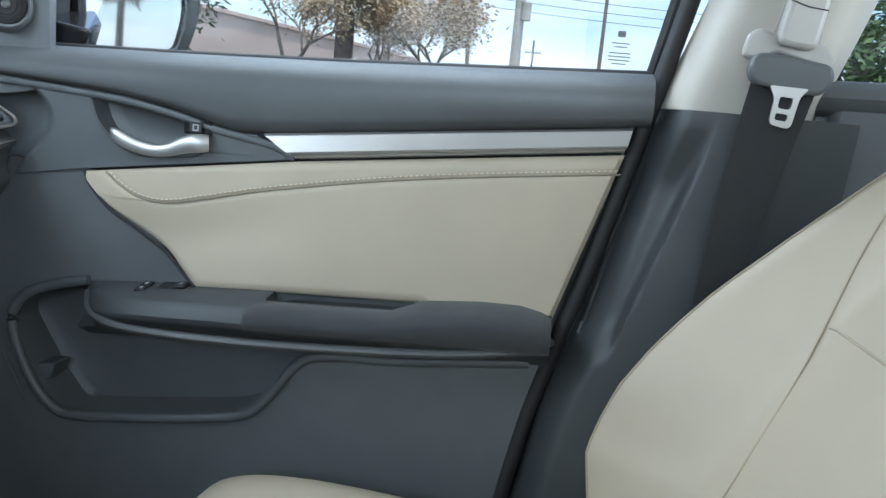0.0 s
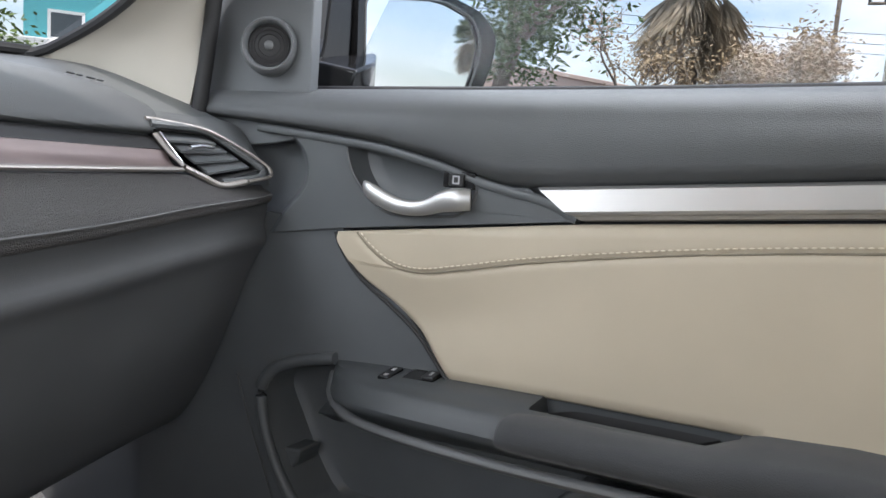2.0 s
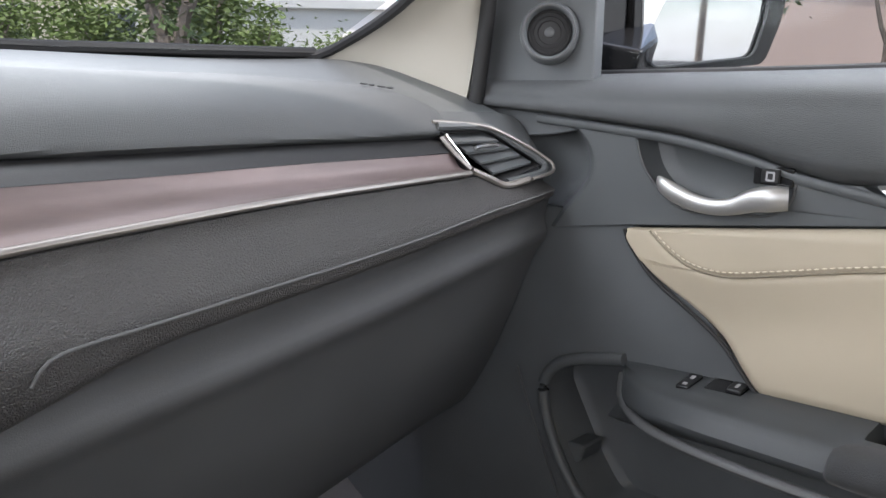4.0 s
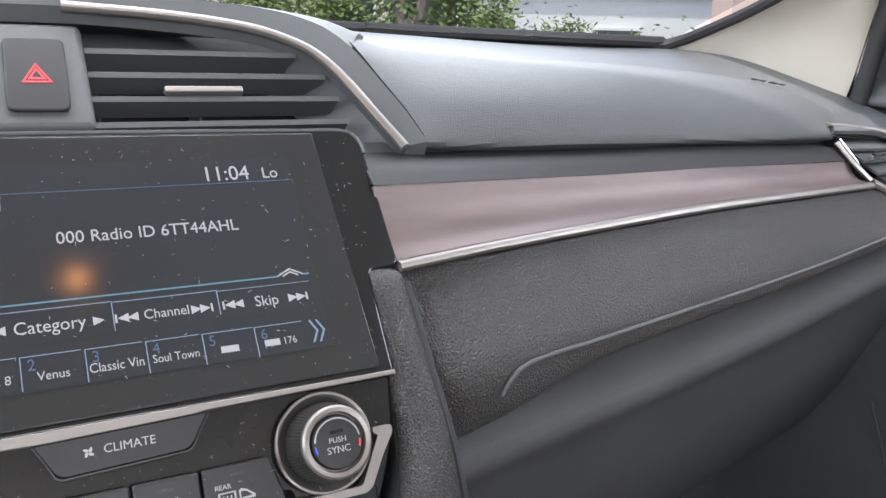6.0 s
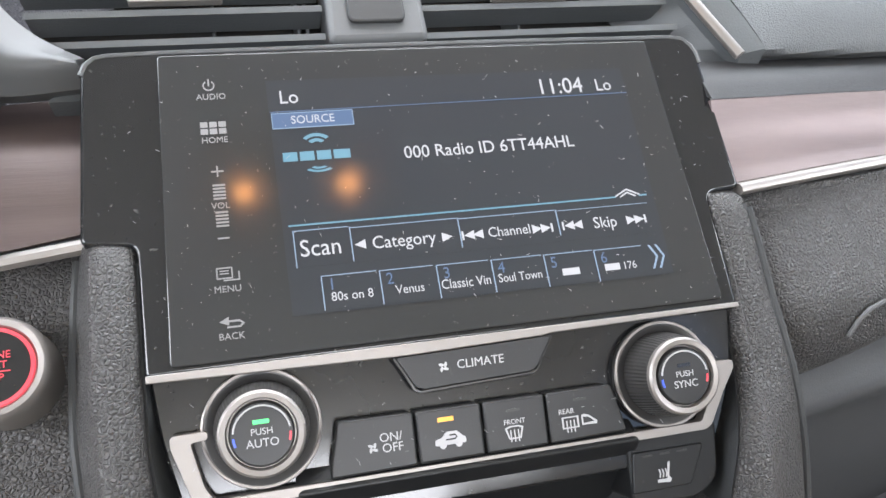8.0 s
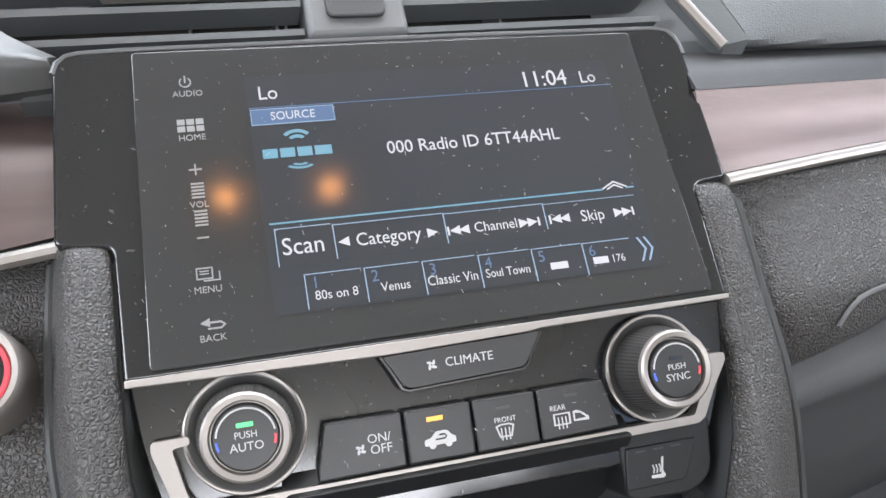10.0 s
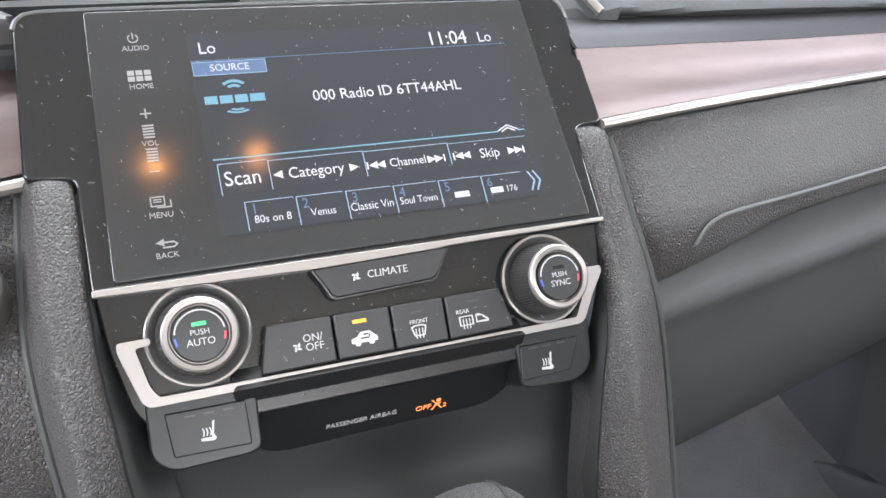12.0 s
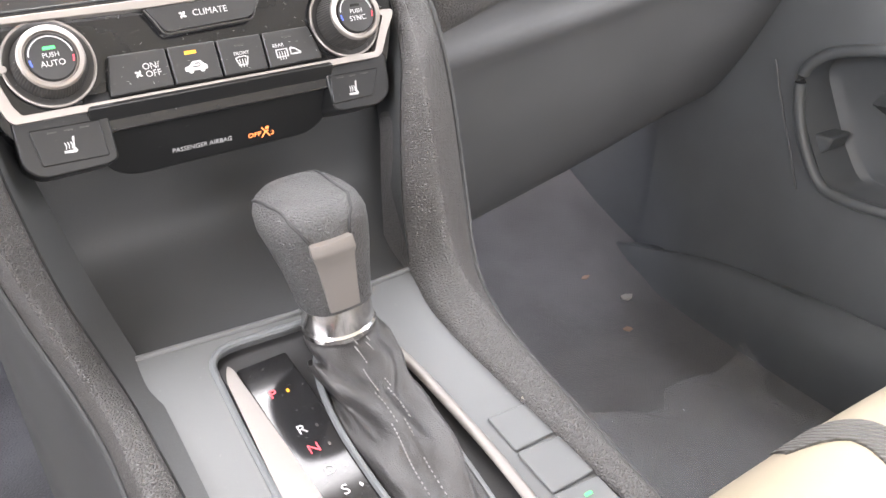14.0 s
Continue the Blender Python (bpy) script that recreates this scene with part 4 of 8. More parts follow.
# wood strip, curved inwards, and the chrome line under it
CHR = [(0.1292, -0.0140, 0.9784), (0.1858, -0.0056, 0.9807), (0.2684, 0.0066, 0.9825), (0.3774, 0.0227, 0.9837), (0.4857, 0.0388, 0.9824), (0.590, 0.0545, 0.9810)]
WOOD_TOP = [(0.1260, 0.0091, 1.0132), (0.1984, 0.0193, 1.0108), (0.2854, 0.0323, 1.0076), (0.4009, 0.0496, 1.0047), (0.516, 0.0669, 1.0003), (0.592, 0.0785, 0.9980)]
# added black strip: the lid's shade over the wood, built as a dark sheet
part("lid_shade_strip", grid(rails([[(x, y + 0.026, z + 0.012) for x, y, z in WOOD_TOP], [(x, y + 0.010, z + 0.0075) for x, y, z in WOOD_TOP], [(x, y - 0.001, z + 0.0006) for x, y, z in WOOD_TOP]], 40, 10), (0, 0.006, 0.0)), RUBBER, dash, "black strip standing in for shade under the padded lid")
wood = part("wood_strip", grid(rails([WOOD_TOP, [(a[0] * 0.67 + b[0] * 0.33, a[1] * 0.67 + b[1] * 0.33 + 0.003, a[2] * 0.67 + b[2] * 0.33 - 0.003) for a, b in zip(WOOD_TOP, CHR)],
                                      [(a[0] * 0.33 + b[0] * 0.67, a[1] * 0.33 + b[1] * 0.67 + 0.003, a[2] * 0.33 + b[2] * 0.67 - 0.0025) for a, b in zip(WOOD_TOP, CHR)],
                                      [(x, y + 0.002, z + 0.0025) for x, y, z in CHR]], 50, 26), (0, 0.01, -0.005)), WOOD, dash, "brushed dark wood trim strip")
part("chrome_line", tube(spl(CHR, 40), 0.0034, 10, 0.8), BRONZE, dash, "thin satin chrome line")
# grained panel below, with its seam
SEAMD = [(0.1697, -0.0457, 0.9176), (0.1724, -0.0453, 0.9219), (0.1792, -0.0441, 0.9283), (0.1936, -0.0417, 0.9313), (0.2425, -0.0337, 0.9325), (0.3165, -0.0214, 0.9349), (0.4034, -0.0071, 0.9374), (0.4881, 0.0070, 0.9415), (0.5817, 0.0224, 0.9488), (0.673, 0.0375, 0.9537), (0.700, 0.0425, 0.9560)]
lower = [(0.136, -0.036, 0.890), (0.18, -0.040, 0.905), (0.2425, -0.030, 0.918), (0.3165, -0.018, 0.923), (0.4034, -0.004, 0.927), (0.488, 0.010, 0.932), (0.5817, 0.025, 0.940), (0.673, 0.040, 0.946), (0.704, 0.046, 0.949)]
part("grained_panel", grid(rails([[(0.1292, -0.0080, 0.9745)] + [(x, y - 0.001, z - 0.004) for x, y, z in CHR[1:5]] + [(0.600, 0.056, 0.9760), (0.640, 0.054, 0.9680), (0.704, 0.058, 0.9650)],
                                  [(0.1290, -0.020, 0.956), (0.145, -0.027, 0.9565), (0.19, -0.022, 0.958), (0.27, -0.010, 0.960), (0.38, 0.007, 0.962), (0.49, 0.024, 0.962), (0.60, 0.043, 0.964), (0.66, 0.049, 0.962), (0.704, 0.053, 0.961)],
                                  [(0.131, -0.038, 0.930), (0.148, -0.0475, 0.9292), (0.18, -0.0432, 0.9290), (0.2425, -0.0327, 0.9330), (0.3165, -0.0204, 0.9354), (0.4034, -0.0061, 0.9379), (0.488, 0.008, 0.9420), (0.5817, 0.0234, 0.9493), (0.673, 0.0385, 0.9542), (0.704, 0.044, 0.9565)],
                                  lower, [(x, y + 0.022, z - 0.012) for x, y, z in lower]], 60, 34), (0, 0.012, 0.0)), LEATHER, dash, "grained padded panel with a sewn seam")
part("panel_seam", tube([p + Vector((0, -0.0016, 0.0004)) for p in spl(SEAMD, 70)], 0.0011, 6), THREAD_DARK, dash, "grey sewn seam")
# knee bolster with its ridge, and the glovebox lid falling away below it
KNEE = [(0.12, -0.038, 0.873), (0.1543, -0.0335, 0.8745), (0.2145, -0.0230, 0.8770), (0.2839, -0.0110, 0.8790), (0.3703, 0.0035, 0.8835), (0.4807, 0.0220, 0.8910), (0.600, 0.0430, 0.9010), (0.6603, 0.0535, 0.9050), (0.715, 0.0625, 0.9080)]
part("knee_panel", grid(rails([[(x, y + 0.004, z - 0.003) for x, y, z in lower], [(x, y - 0.001, z + 0.026) for x, y, z in KNEE], [(x, y + 0.0015, z + 0.014) for x, y, z in KNEE], [(x, y - 0.0005, z + 0.006) for x, y, z in KNEE], [(x, y - 0.003, z) for x, y, z in KNEE],
                               [(x, y - 0.001, z - 0.007) for x, y, z in KNEE],
                               [(x, y + 0.010, z - 0.022) for x, y, z in KNEE],
                               [(x, y + 0.024, z - 0.050) for x, y, z in KNEE],
                               [(x, y + 0.050, z - 0.110) for x, y, z in KNEE],
                               [(x, y + 0.085, z - 0.180) for x, y, z in KNEE],
                               [(x, y + 0.125, z - 0.235) for x, y, z in KNEE],
                               [(x, y + 0.180, z - 0.265) for x, y, z in KNEE],
                               [(x, y + 0.26, z - 0.275) for x, y, z in KNEE]], 50, 84), (0, 0.015, 0)), KNEE_PLASTIC, dash, "dark glovebox and knee panel", 80)
# side vent: six-sided chrome frame, slats and a thumb tab
vent = thing("side_air_vent", "six-sided air vent with chrome rim and black slats", "air vent", (0.64, 0.09, 0.985))
part("bright_rim", tube(spl([(0.5800, 0.0955, 1.0270), (0.5980, 0.0950, 1.0260), (0.6480, 0.0870, 1.0195), (0.6740, 0.0700, 1.0060), (0.6970, 0.0440, 0.9845), (0.6940, 0.0380, 0.9765), (0.6630, 0.0390, 0.9710)], 50), 0.0019, 8), BRONZE, vent, "satin rim")
part("lower_rim", tube(spl([(0.665, 0.045, 0.9695), (0.634, 0.0485, 0.9665), (0.615, 0.0530, 0.9745), (0.597, 0.0585, 0.9828)], 30), 0.0034, 8), BRONZE, vent, "satin lower rim")
part("left_rim", tube(spl([(0.597, 0.0595, 0.984), (0.590, 0.074, 0.998), (0.586, 0.088, 1.0125)], 16), 0.0045, 8, 0.5), BRONZE, vent, "satin side blade")
part("left_rim", tube(spl([(0.602, 0.0680, 0.986), (0.598, 0.080, 1.000), (0.594, 0.092, 1.014)], 16), 0.0020, 8), CHROME, vent)
part("duct", loft([[(0.588, 0.090, 1.017), (0.650, 0.088, 1.014), (0.694, 0.053, 0.982), (0.636, 0.052, 0.970), (0.600, 0.062, 0.986)],
                   [(0.595, 0.150, 1.02), (0.655, 0.150, 1.02), (0.700, 0.12, 0.99), (0.645, 0.12, 0.975), (0.605, 0.13, 0.99)]], "end"), RUBBER, vent, "black duct")
part("rim_body", tube(spl([(0.585, 0.095, 1.0225), (0.652, 0.090, 1.0180), (0.678, 0.072, 1.000), (0.697, 0.052, 0.9815), (0.690, 0.048, 0.9745), (0.640, 0.052, 0.968)], 40), 0.0042, 8), PLASTIC, vent)
for k in range(4):
    t = (k + 0.55) / 4.2
    a = Vector((0.590, 0.088, 1.013)).lerp(Vector((0.632, 0.055, 0.971)), t)
    b = Vector((0.657, 0.086, 1.010)).lerp(Vector((0.692, 0.054, 0.980)), t)
    d = (b - a).normalized() * 0.003
    part("slat", grid([[a + d, b - d], [a + d + Vector((0, 0.016, 0.007)), b - d + Vector((0, 0.016, 0.007))]], (0, 0.0008, -0.0022)), PLASTIC, vent)
tab_a = Vector((0.616, 0.073, 1.0015))
part("thumb_tab", tube([tab_a, tab_a + Vector((0.012, 0.0, 0.002)), tab_a + Vector((0.030, -0.001, 0.001))], [0.0028, 0.0024, 0.0018], 8), CHROME, vent, "chrome thumb tab")

# ---- centre vents under the arch ----
VF = Matrix.Translation((0, 0.068, 1.060)) @ Matrix(((1, 0, 0, 0), (0, math.sin(radians(40)), -math.cos(radians(40)), 0), (0, math.cos(radians(40)), math.sin(radians(40)), 0), (0, 0, 0, 1)))
ARCH = [(157.5, -44.5), (146.3, -23.5), (135.7, -3.2), (124.2, 13.2), (112, 22.4), (90, 31), (50, 37), (0, 40), (-70, 38), (-120, 33), (-155, 22), (-172, 12.5), (-205, -5)]
BAND = [(169.2, -43.5), (162.7, -25), (152.5, -3.2), (142, 17.5), (128.4, 31.5), (103, 41), (56, 46.5), (0, 49), (-72, 47), (-123, 42), (-159, 30), (-178, 20), (-212, 2)]
SHELF_EDGE = [(0.185, 0.060, 1.040), (0.180, 0.080, 1.060), (0.175, 0.105, 1.075), (0.172, 0.130, 1.085), (0.155, 0.155, 1.088), (0.115, 0.178, 1.089), (0.060, 0.192, 1.089), (0.0, 0.198, 1.088),
              (-0.07, 0.198, 1.087), (-0.12, 0.195, 1.084), (-0.16, 0.190, 1.081), (-0.18, 0.182, 1.077), (-0.22, 0.170, 1.070)]
band = [VF @ Vector((u / 1000, v / 1000, 0.0065)) for u, v in BAND]
part("arch_band", grid(rails([[VF @ Vector((u / 1000, v / 1000, 0.004)) for u, v in ARCH], band], 70, 5), (0, 0.004, -0.008)), PLASTIC, dash, "smooth dark band round the vents")
hood = part("vent_hood", grid(rails([[p + Vector((0, 0.001, 0.0004)) for p in band[3:]], [p.lerp(Vector(q), 0.4) + Vector((0, 0, 0.005)) for p, q in zip(band[3:], SHELF_EDGE[3:])], SHELF_EDGE[3:]], 60, 18), (0, 0.004, -0.008)), SOFT, dash, "dark grained hood over the centre vents")
cv = thing("centre_air_vents", "wide pair of black slatted air vents under a chrome arch", "air vent", (0, 0.08, 1.05))
part("chrome_arch", tube([VF @ Vector((p.x / 1000, p.y / 1000, 0.0055)) for p in spl([(u * 0.985, v - 1.5, 0) for u, v in ARCH[:8]], 70)], 0.0034, 10, 0.8), BRONZE, cv, "bright satin arch")
part("back_plate", prism(mm([(162, -45), (150, -17), (134, 5), (104, 27), (0, 37), (-120, 30), (-168, 10), (-150, -20), (-133, -40)]), -0.055, -0.045, VF), RUBBER, cv, "black vent cavity")
part("right_cheek", grid(rails([[VF @ Vector((u / 1000, v / 1000, 0.002)) for u, v in ((164, -46), (150, -17), (133, 5), (118, 19))],
                                [VF @ Vector((u / 1000, v / 1000, -0.030)) for u, v in ((140, -46), (128, -20), (118, 0), (108, 12))]], 16, 6), (-0.004, 0.004, 0)), PLASTIC, cv)
part("bottom_ledge", prism(mm([(-150, -46), (158, -46), (150, -35), (-140, -34)]), -0.045, -0.006, VF), PLASTIC, cv)
part("left_surround", grid(rails([[VF @ Vector((u / 1000, v / 1000, 0.004)) for u, v in ((-176, 14), (-164, -8), (-151, -22), (-134, -33))],
                                  [VF @ Vector((u / 1000, v / 1000, 0.010)) for u, v in ((-190, 5), (-178, -18), (-166, -34), (-136, -38))],
                                  [VF @ Vector((u / 1000, v / 1000, 0.000)) for u, v in ((-215, -5), (-195, -30), (-172, -45), (-132, -44))]], 20, 10), (0, 0.008, -0.004)), SATINBLACK, dash, "grey moulded cluster surround")


def slat(u0, u1, v, parent):
    bm = bmesh.new()
    w = -0.002
    grid([[VF @ Vector((u0 / 1000, v / 1000, w)), VF @ Vector((u1 / 1000, v / 1000, w))],
          [VF @ Vector((u0 / 1000, (v + 1.2) / 1000, w + 0.0006)), VF @ Vector((u1 / 1000, (v + 1.2) / 1000, w + 0.0006))],
          [VF @ Vector((u0 / 1000, (v + 3.5) / 1000, w - 0.018)), VF @ Vector((u1 / 1000, (v + 3.5) / 1000, w - 0.018))]], VF.to_3x3() @ Vector((0, -0.0016, 0)), bm=bm)
    part("slat", bm, PLASTIC, parent, smooth=20)


for v, ul, ur in ((20, -168, 112), (6, -162, 125), (-8, -158, 130), (-22.5, -150, 132)):
    slat(ul, -37, v, cv)
    slat(8, ur, v - 1.5, cv)
part("thumb_tab", prism(rrect(-0.117, -0.0068, -0.079, -0.0035, 0.001), 0.0, 0.0045, VF), BRONZE, cv, "satin thumb tab", bevel=0.0007)
part("thumb_tab", prism(rrect(0.040, -0.0095, 0.0775, -0.0062, 0.001), 0.0, 0.0045, VF), BRONZE, cv, "satin thumb tab", bevel=0.0007)
for u in (-43, -47, -85, 12, 60):
    part("vane", prism([(u / 1000, -0.040), (u / 1000 + 0.0012, -0.040), (u / 1000 + 0.0012, 0.030), (u / 1000, 0.030)], -0.044, -0.022, VF), PLASTIC, cv)
hz = part("hazard_surround", prism(arcs(mm([(-36, -27), (8.5, -27), (7.5, 32), (-35, 32)]), 0.004), -0.03, 0.001, VF), SATINBLACK, cv, "grey button surround", bevel=0.003)
hb = part("hazard_button", prism(arcs(mm([(-27, -19), (-1.5, -19.3), (-0.8, 21), (-26.5, 20.8)]), 0.004), 0.001, 0.0035, VF), BUTTON, hz, "black hazard button", bevel=0.001)
TRI = lambda s, c: [(c[0] + s * a, c[1] + s * b) for a, b in ((0, 6.6), (-6.4, -4.3), (6.4, -4.3))]
part("hazard_mark", holed(mm(TRI(1.0, (-13.8, -0.2))), [mm(TRI(0.78, (-13.8, -0.2)))], 0.0035, 0.0038, VF), RED_INK, hb, "red triangle outline")
part("hazard_mark", holed(mm(TRI(0.6, (-13.8, -0.2))), [mm(TRI(0.36, (-13.8, -0.2)))], 0.0035, 0.0038, VF), RED_INK, hb)

# ---- driver's side of the dashboard ----
dw = part("wood_strip", grid(rails([[(-0.137, 0.066, 1.018), (-0.160, 0.062, 1.018), (-0.215, 0.055, 1.016)], [(-0.137, 0.030, 1.004), (-0.161, 0.027, 1.003), (-0.215, 0.022, 1.000)], [(-0.138, 0.003, 0.978), (-0.165, 0.000, 0.975), (-0.215, -0.004, 0.972)]], 8, 14), (0, 0.01, -0.004)), WOOD, dash, "brushed dark wood trim strip")
part("wood_edge", tube([(-0.136, -0.001, 0.9745), (-0.166, -0.003, 0.9715), (-0.215, -0.007, 0.9690)], 0.003, 8), BRONZE, dash)
part("driver_panel", grid(rails([[(-0.125, 0.012, 0.972), (-0.17, 0.009, 0.969), (-0.23, 0.0, 0.972), (-0.60, 0.02, 0.975)],
                                 [(-0.125, -0.026, 0.925), (-0.17, -0.028, 0.92), (-0.23, -0.034, 0.92), (-0.60, -0.01, 0.92)],
                                 [(-0.125, -0.050, 0.87), (-0.17, -0.042, 0.86), (-0.23, -0.035, 0.86), (-0.60, -0.01, 0.86)],
                                 [(-0.125, 0.0, 0.81), (-0.17, 0.02, 0.805), (-0.23, 0.05, 0.80), (-0.60, 0.08, 0.80)],
                                 [(-0.125, 0.25, 0.78), (-0.17, 0.25, 0.77), (-0.23, 0.25, 0.77), (-0.60, 0.25, 0.77)]], 30, 30), (0, 0.014, 0)), LEATHER, dash, "grained driver's lower panel")
part("driver_upper", grid(rails([[(-0.17, 0.075, 1.03), (-0.35, 0.06, 1.03), (-0.65, 0.10, 1.03)], [(-0.175, 0.02, 0.99), (-0.35, 0.02, 0.99), (-0.65, 0.06, 0.99)], [(-0.17, 0.009, 0.969), (-0.35, 0.01, 0.972), (-0.65, 0.05, 0.97)]], 16, 12), (0, 0.012, 0)), PLASTIC, dash)
cl = thing("instrument_cluster", "dark instrument cluster hood with a thin silver edge", "instrument cluster", (-0.36, 0.05, 1.03))
part("hood", grid(rails([[(-0.176, -0.02, 0.985), (-0.178, -0.015, 1.03), (-0.21, 0.0, 1.08), (-0.36, 0.01, 1.11), (-0.52, 0.0, 1.06)],
                         [(-0.172, 0.06, 0.985), (-0.174, 0.07, 1.04), (-0.21, 0.09, 1.09), (-0.36, 0.10, 1.12), (-0.52, 0.10, 1.07)]], 24, 8), (-0.006, 0, -0.004)), PLASTIC, cl)
part("silver_edge", tube(spl([(-0.170, -0.022, 0.975), (-0.1735, -0.021, 1.01), (-0.178, -0.018, 1.04), (-0.21, -0.002, 1.085), (-0.30, 0.006, 1.105)], 30), 0.0022, 8), SATIN, cl, "thin silver edge")
part("dial_face", prism(rrect(-0.52, 0.96, -0.19, 1.10, 0.04), -0.03, -0.025, Matrix(((1, 0, 0, 0), (0, 0, -1, 0.04), (0, 1, 0, 0), (0, 0, 0, 1)))), GLOSS, cl, "black dial face")

# the dashboard's end between the side vent and the door
part("dash_end", grid(rails([[(0.560, 0.122, 1.0375), (0.640, 0.116, 1.0335), (0.706, 0.106, 1.0275), (0.716, 0.085, 1.002), (0.716, 0.060, 0.968)],
                             [(0.566, 0.112, 1.0340), (0.646, 0.106, 1.0270), (0.690, 0.090, 1.0150), (0.709, 0.070, 0.992), (0.710, 0.054, 0.966)],
                             [(0.575, 0.1035, 1.0285), (0.652, 0.0955, 1.0185), (0.678, 0.078, 1.0045), (0.700, 0.053, 0.983), (0.701, 0.047, 0.966)]], 30, 8), (0, 0.008, -0.006)), PLASTIC, dash, "dark rounded end of the dashboard")

# ---- screen unit ----
TILT = radians(39.3)
PM = Matrix.Translation((0, -0.0112, 0.985)) @ Matrix(((1, 0, 0, 0), (0, math.sin(TILT), -math.cos(TILT), 0), (0, math.cos(TILT), math.sin(TILT), 0), (0, 0, 0, 1)))
unit = thing("touchscreen_unit", "gloss black touchscreen unit, lit and dusty, in the dashboard", "touchscreen", (0, -0.01, 0.985))
WING = arcs(mm([(-116.5, -57), (112.5, -57), (113.2, -8), (129, -6.5), (127.5, 64), (122, 69), (-128, 71), (-134, 66), (-136, -6.5), (-117, -8.5)]), [0.002, 0.002, 0.004, 0.003, 0.012, 0.006, 0.006, 0.012, 0.003, 0.004])
part("housing", prism(WING, -0.030, 0.0, PM), GLOSS, unit, "gloss black housing", bevel=0.0018, seg=3)
part("top_edge", tube([PM @ Vector((p.x / 1000, p.y / 1000, -0.0006)) for p in spl([(-134, 62, 0), (-131, 68.2, 0), (-124, 70.3, 0), (-60, 70.6, 0), (20, 70.2, 0), (100, 69, 0), (121, 68, 0), (126, 63, 0), (127.5, 55, 0)], 60)], 0.0012, 6), SATINBLACK, unit)
part("touch_glass", prism(arcs(mm([(-108, -54.6), (105.8, -54), (102.6, 66.5), (-105.7, 68.5)]), 0.002), 0.0, 0.0014, PM), GLASSBLACK, unit, "dusty black touch glass", bevel=0.0005)
disp = part("display", prism(mm([(-65, -41.5), (87, -41.5), (87, 53), (-65.5, 55)]), 0.0014, 0.0017, PM), UI_DARK, unit, "dim lit radio display")
D0 = 1.75


def ui(name, text, u, v, size, mat=None, squeeze=0.92, parent=None, w=None, align="CENTER"):
    part(name, letters(text, size / 1000, local(PM, u, v, D0 if w is None else w), 0.0001, align, squeeze), mat or UI_WHITE, parent or disp, smooth=0)


def bars(name, rects, mat, w=None, parent=None, m=None):
    bm = bmesh.new()
    ww = (D0 if w is None else w) / 1000
    for r in rects:
        prism(mm([(r[0], r[1]), (r[2], r[1]), (r[2], r[3]), (r[0], r[3])]), ww - 0.0001, ww + 0.0001, m or PM, bm)
    part(name, bm, mat, parent or disp, smooth=0)


# radio screen
bars("rule", [(-65, 40.8, 87, 41.1)], UI_BLUE)
ui("temperature", "Lo", -57.2, 47.0, 8.2)
ui("temperature", "Lo", 76.9, 45.0, 8.0)
ui("clock", "11:04", 57.0, 45.5, 10.4)
bars("source_button", [(-64.5, 33.6, -33, 40.2)], UI_BLUE)
bars("button_edge", [(-64.5, 40.0, -33, 40.3), (-64.5, 33.5, -33, 33.8), (-64.7, 33.5, -64.4, 40.3), (-33.1, 33.5, -32.8, 40.3)], UI_LINE, 1.85)
ui("source_label", "SOURCE", -48.8, 36.9, 4.9, w=1.9)
bm = bmesh.new()
for r0, r1 in ((2.6, 4.2), (5.4, 7.0)):
    for s in (1, -1):
        pts = [(r1 * math.sin(a), s * r1 * math.cos(a)) for a in [radians(-48 + 96 * k / 10) for k in range(11)]]
        inn = [(r0 * math.sin(a), s * r0 * math.cos(a)) for a in [radians(48 - 96 * k / 10) for k in range(11)]]
        prism(mm([(-48.6 + a * 0.95, (25.2 if s > 0 else 17.6) + b * 0.8 * (1 if s > 0 else 0.6)) for a, b in pts + inn]), 0.00165, 0.00185, PM, bm)
part("station_emblem", bm, UI_CYAN, disp, "pale blue wave emblem", smooth=0)
bars("emblem_bar", [(-62, 19.4, -56.5, 23.2), (-55.5, 19.4, -50, 23.2), (-49, 19.4, -43.5, 23.2), (-42.5, 19.4, -36, 23.2)], UI_CYAN)
ui("station_name", "000 Radio ID 6TT44AHL", 21.3, 19.6, 7.6, squeeze=0.93)
bars("line", [(-63, -7.2, 70, -6.6), (80.5, -7.2, 84, -6.6)], UI_CYAN)
bm = bmesh.new()
for a, b in (((70, -7.0), (75.5, -4.2)), ((75.5, -4.2), (81, -7.0)), ((72, -7.4), (75.5, -5.6)), ((75.5, -5.6), (79, -7.4))):
    prism(mm([a, b, (b[0], b[1] + 0.7), (a[0], a[1] + 0.7)]), 0.00165, 0.00185, PM, bm)
part("chevron", bm, UI_WHITE, disp, smooth=0)
bars("key_face", [(-61.5, -23.5, -41, -9.2), (-40.2, -23.5, 1.6, -9.8), (2.4, -23.5, 42.3, -10.2), (43.1, -23.5, 83, -10.6)], UI_DARK, 1.7)
bars("key_edge", [(-61.7, -23.5, -61.3, -9), (-61.7, -9.3, -41, -9.0), (-40.6, -23, -40.2, -9.4), (-40.2, -9.9, 1.6, -9.6), (1.8, -22, 2.2, -9.6), (2.4, -10.3, 42.3, -10.0), (42.6, -21, 43.0, -10.0), (43, -10.7, 83, -10.5)], UI_LINE, 1.85)
ui("key_label", "Scan", -52.0, -16.6, 9.4)
ui("key_label", "Category", -20.3, -16.8, 7.2)
ui("key_label", "Channel", 22.0, -17.1, 5.8)
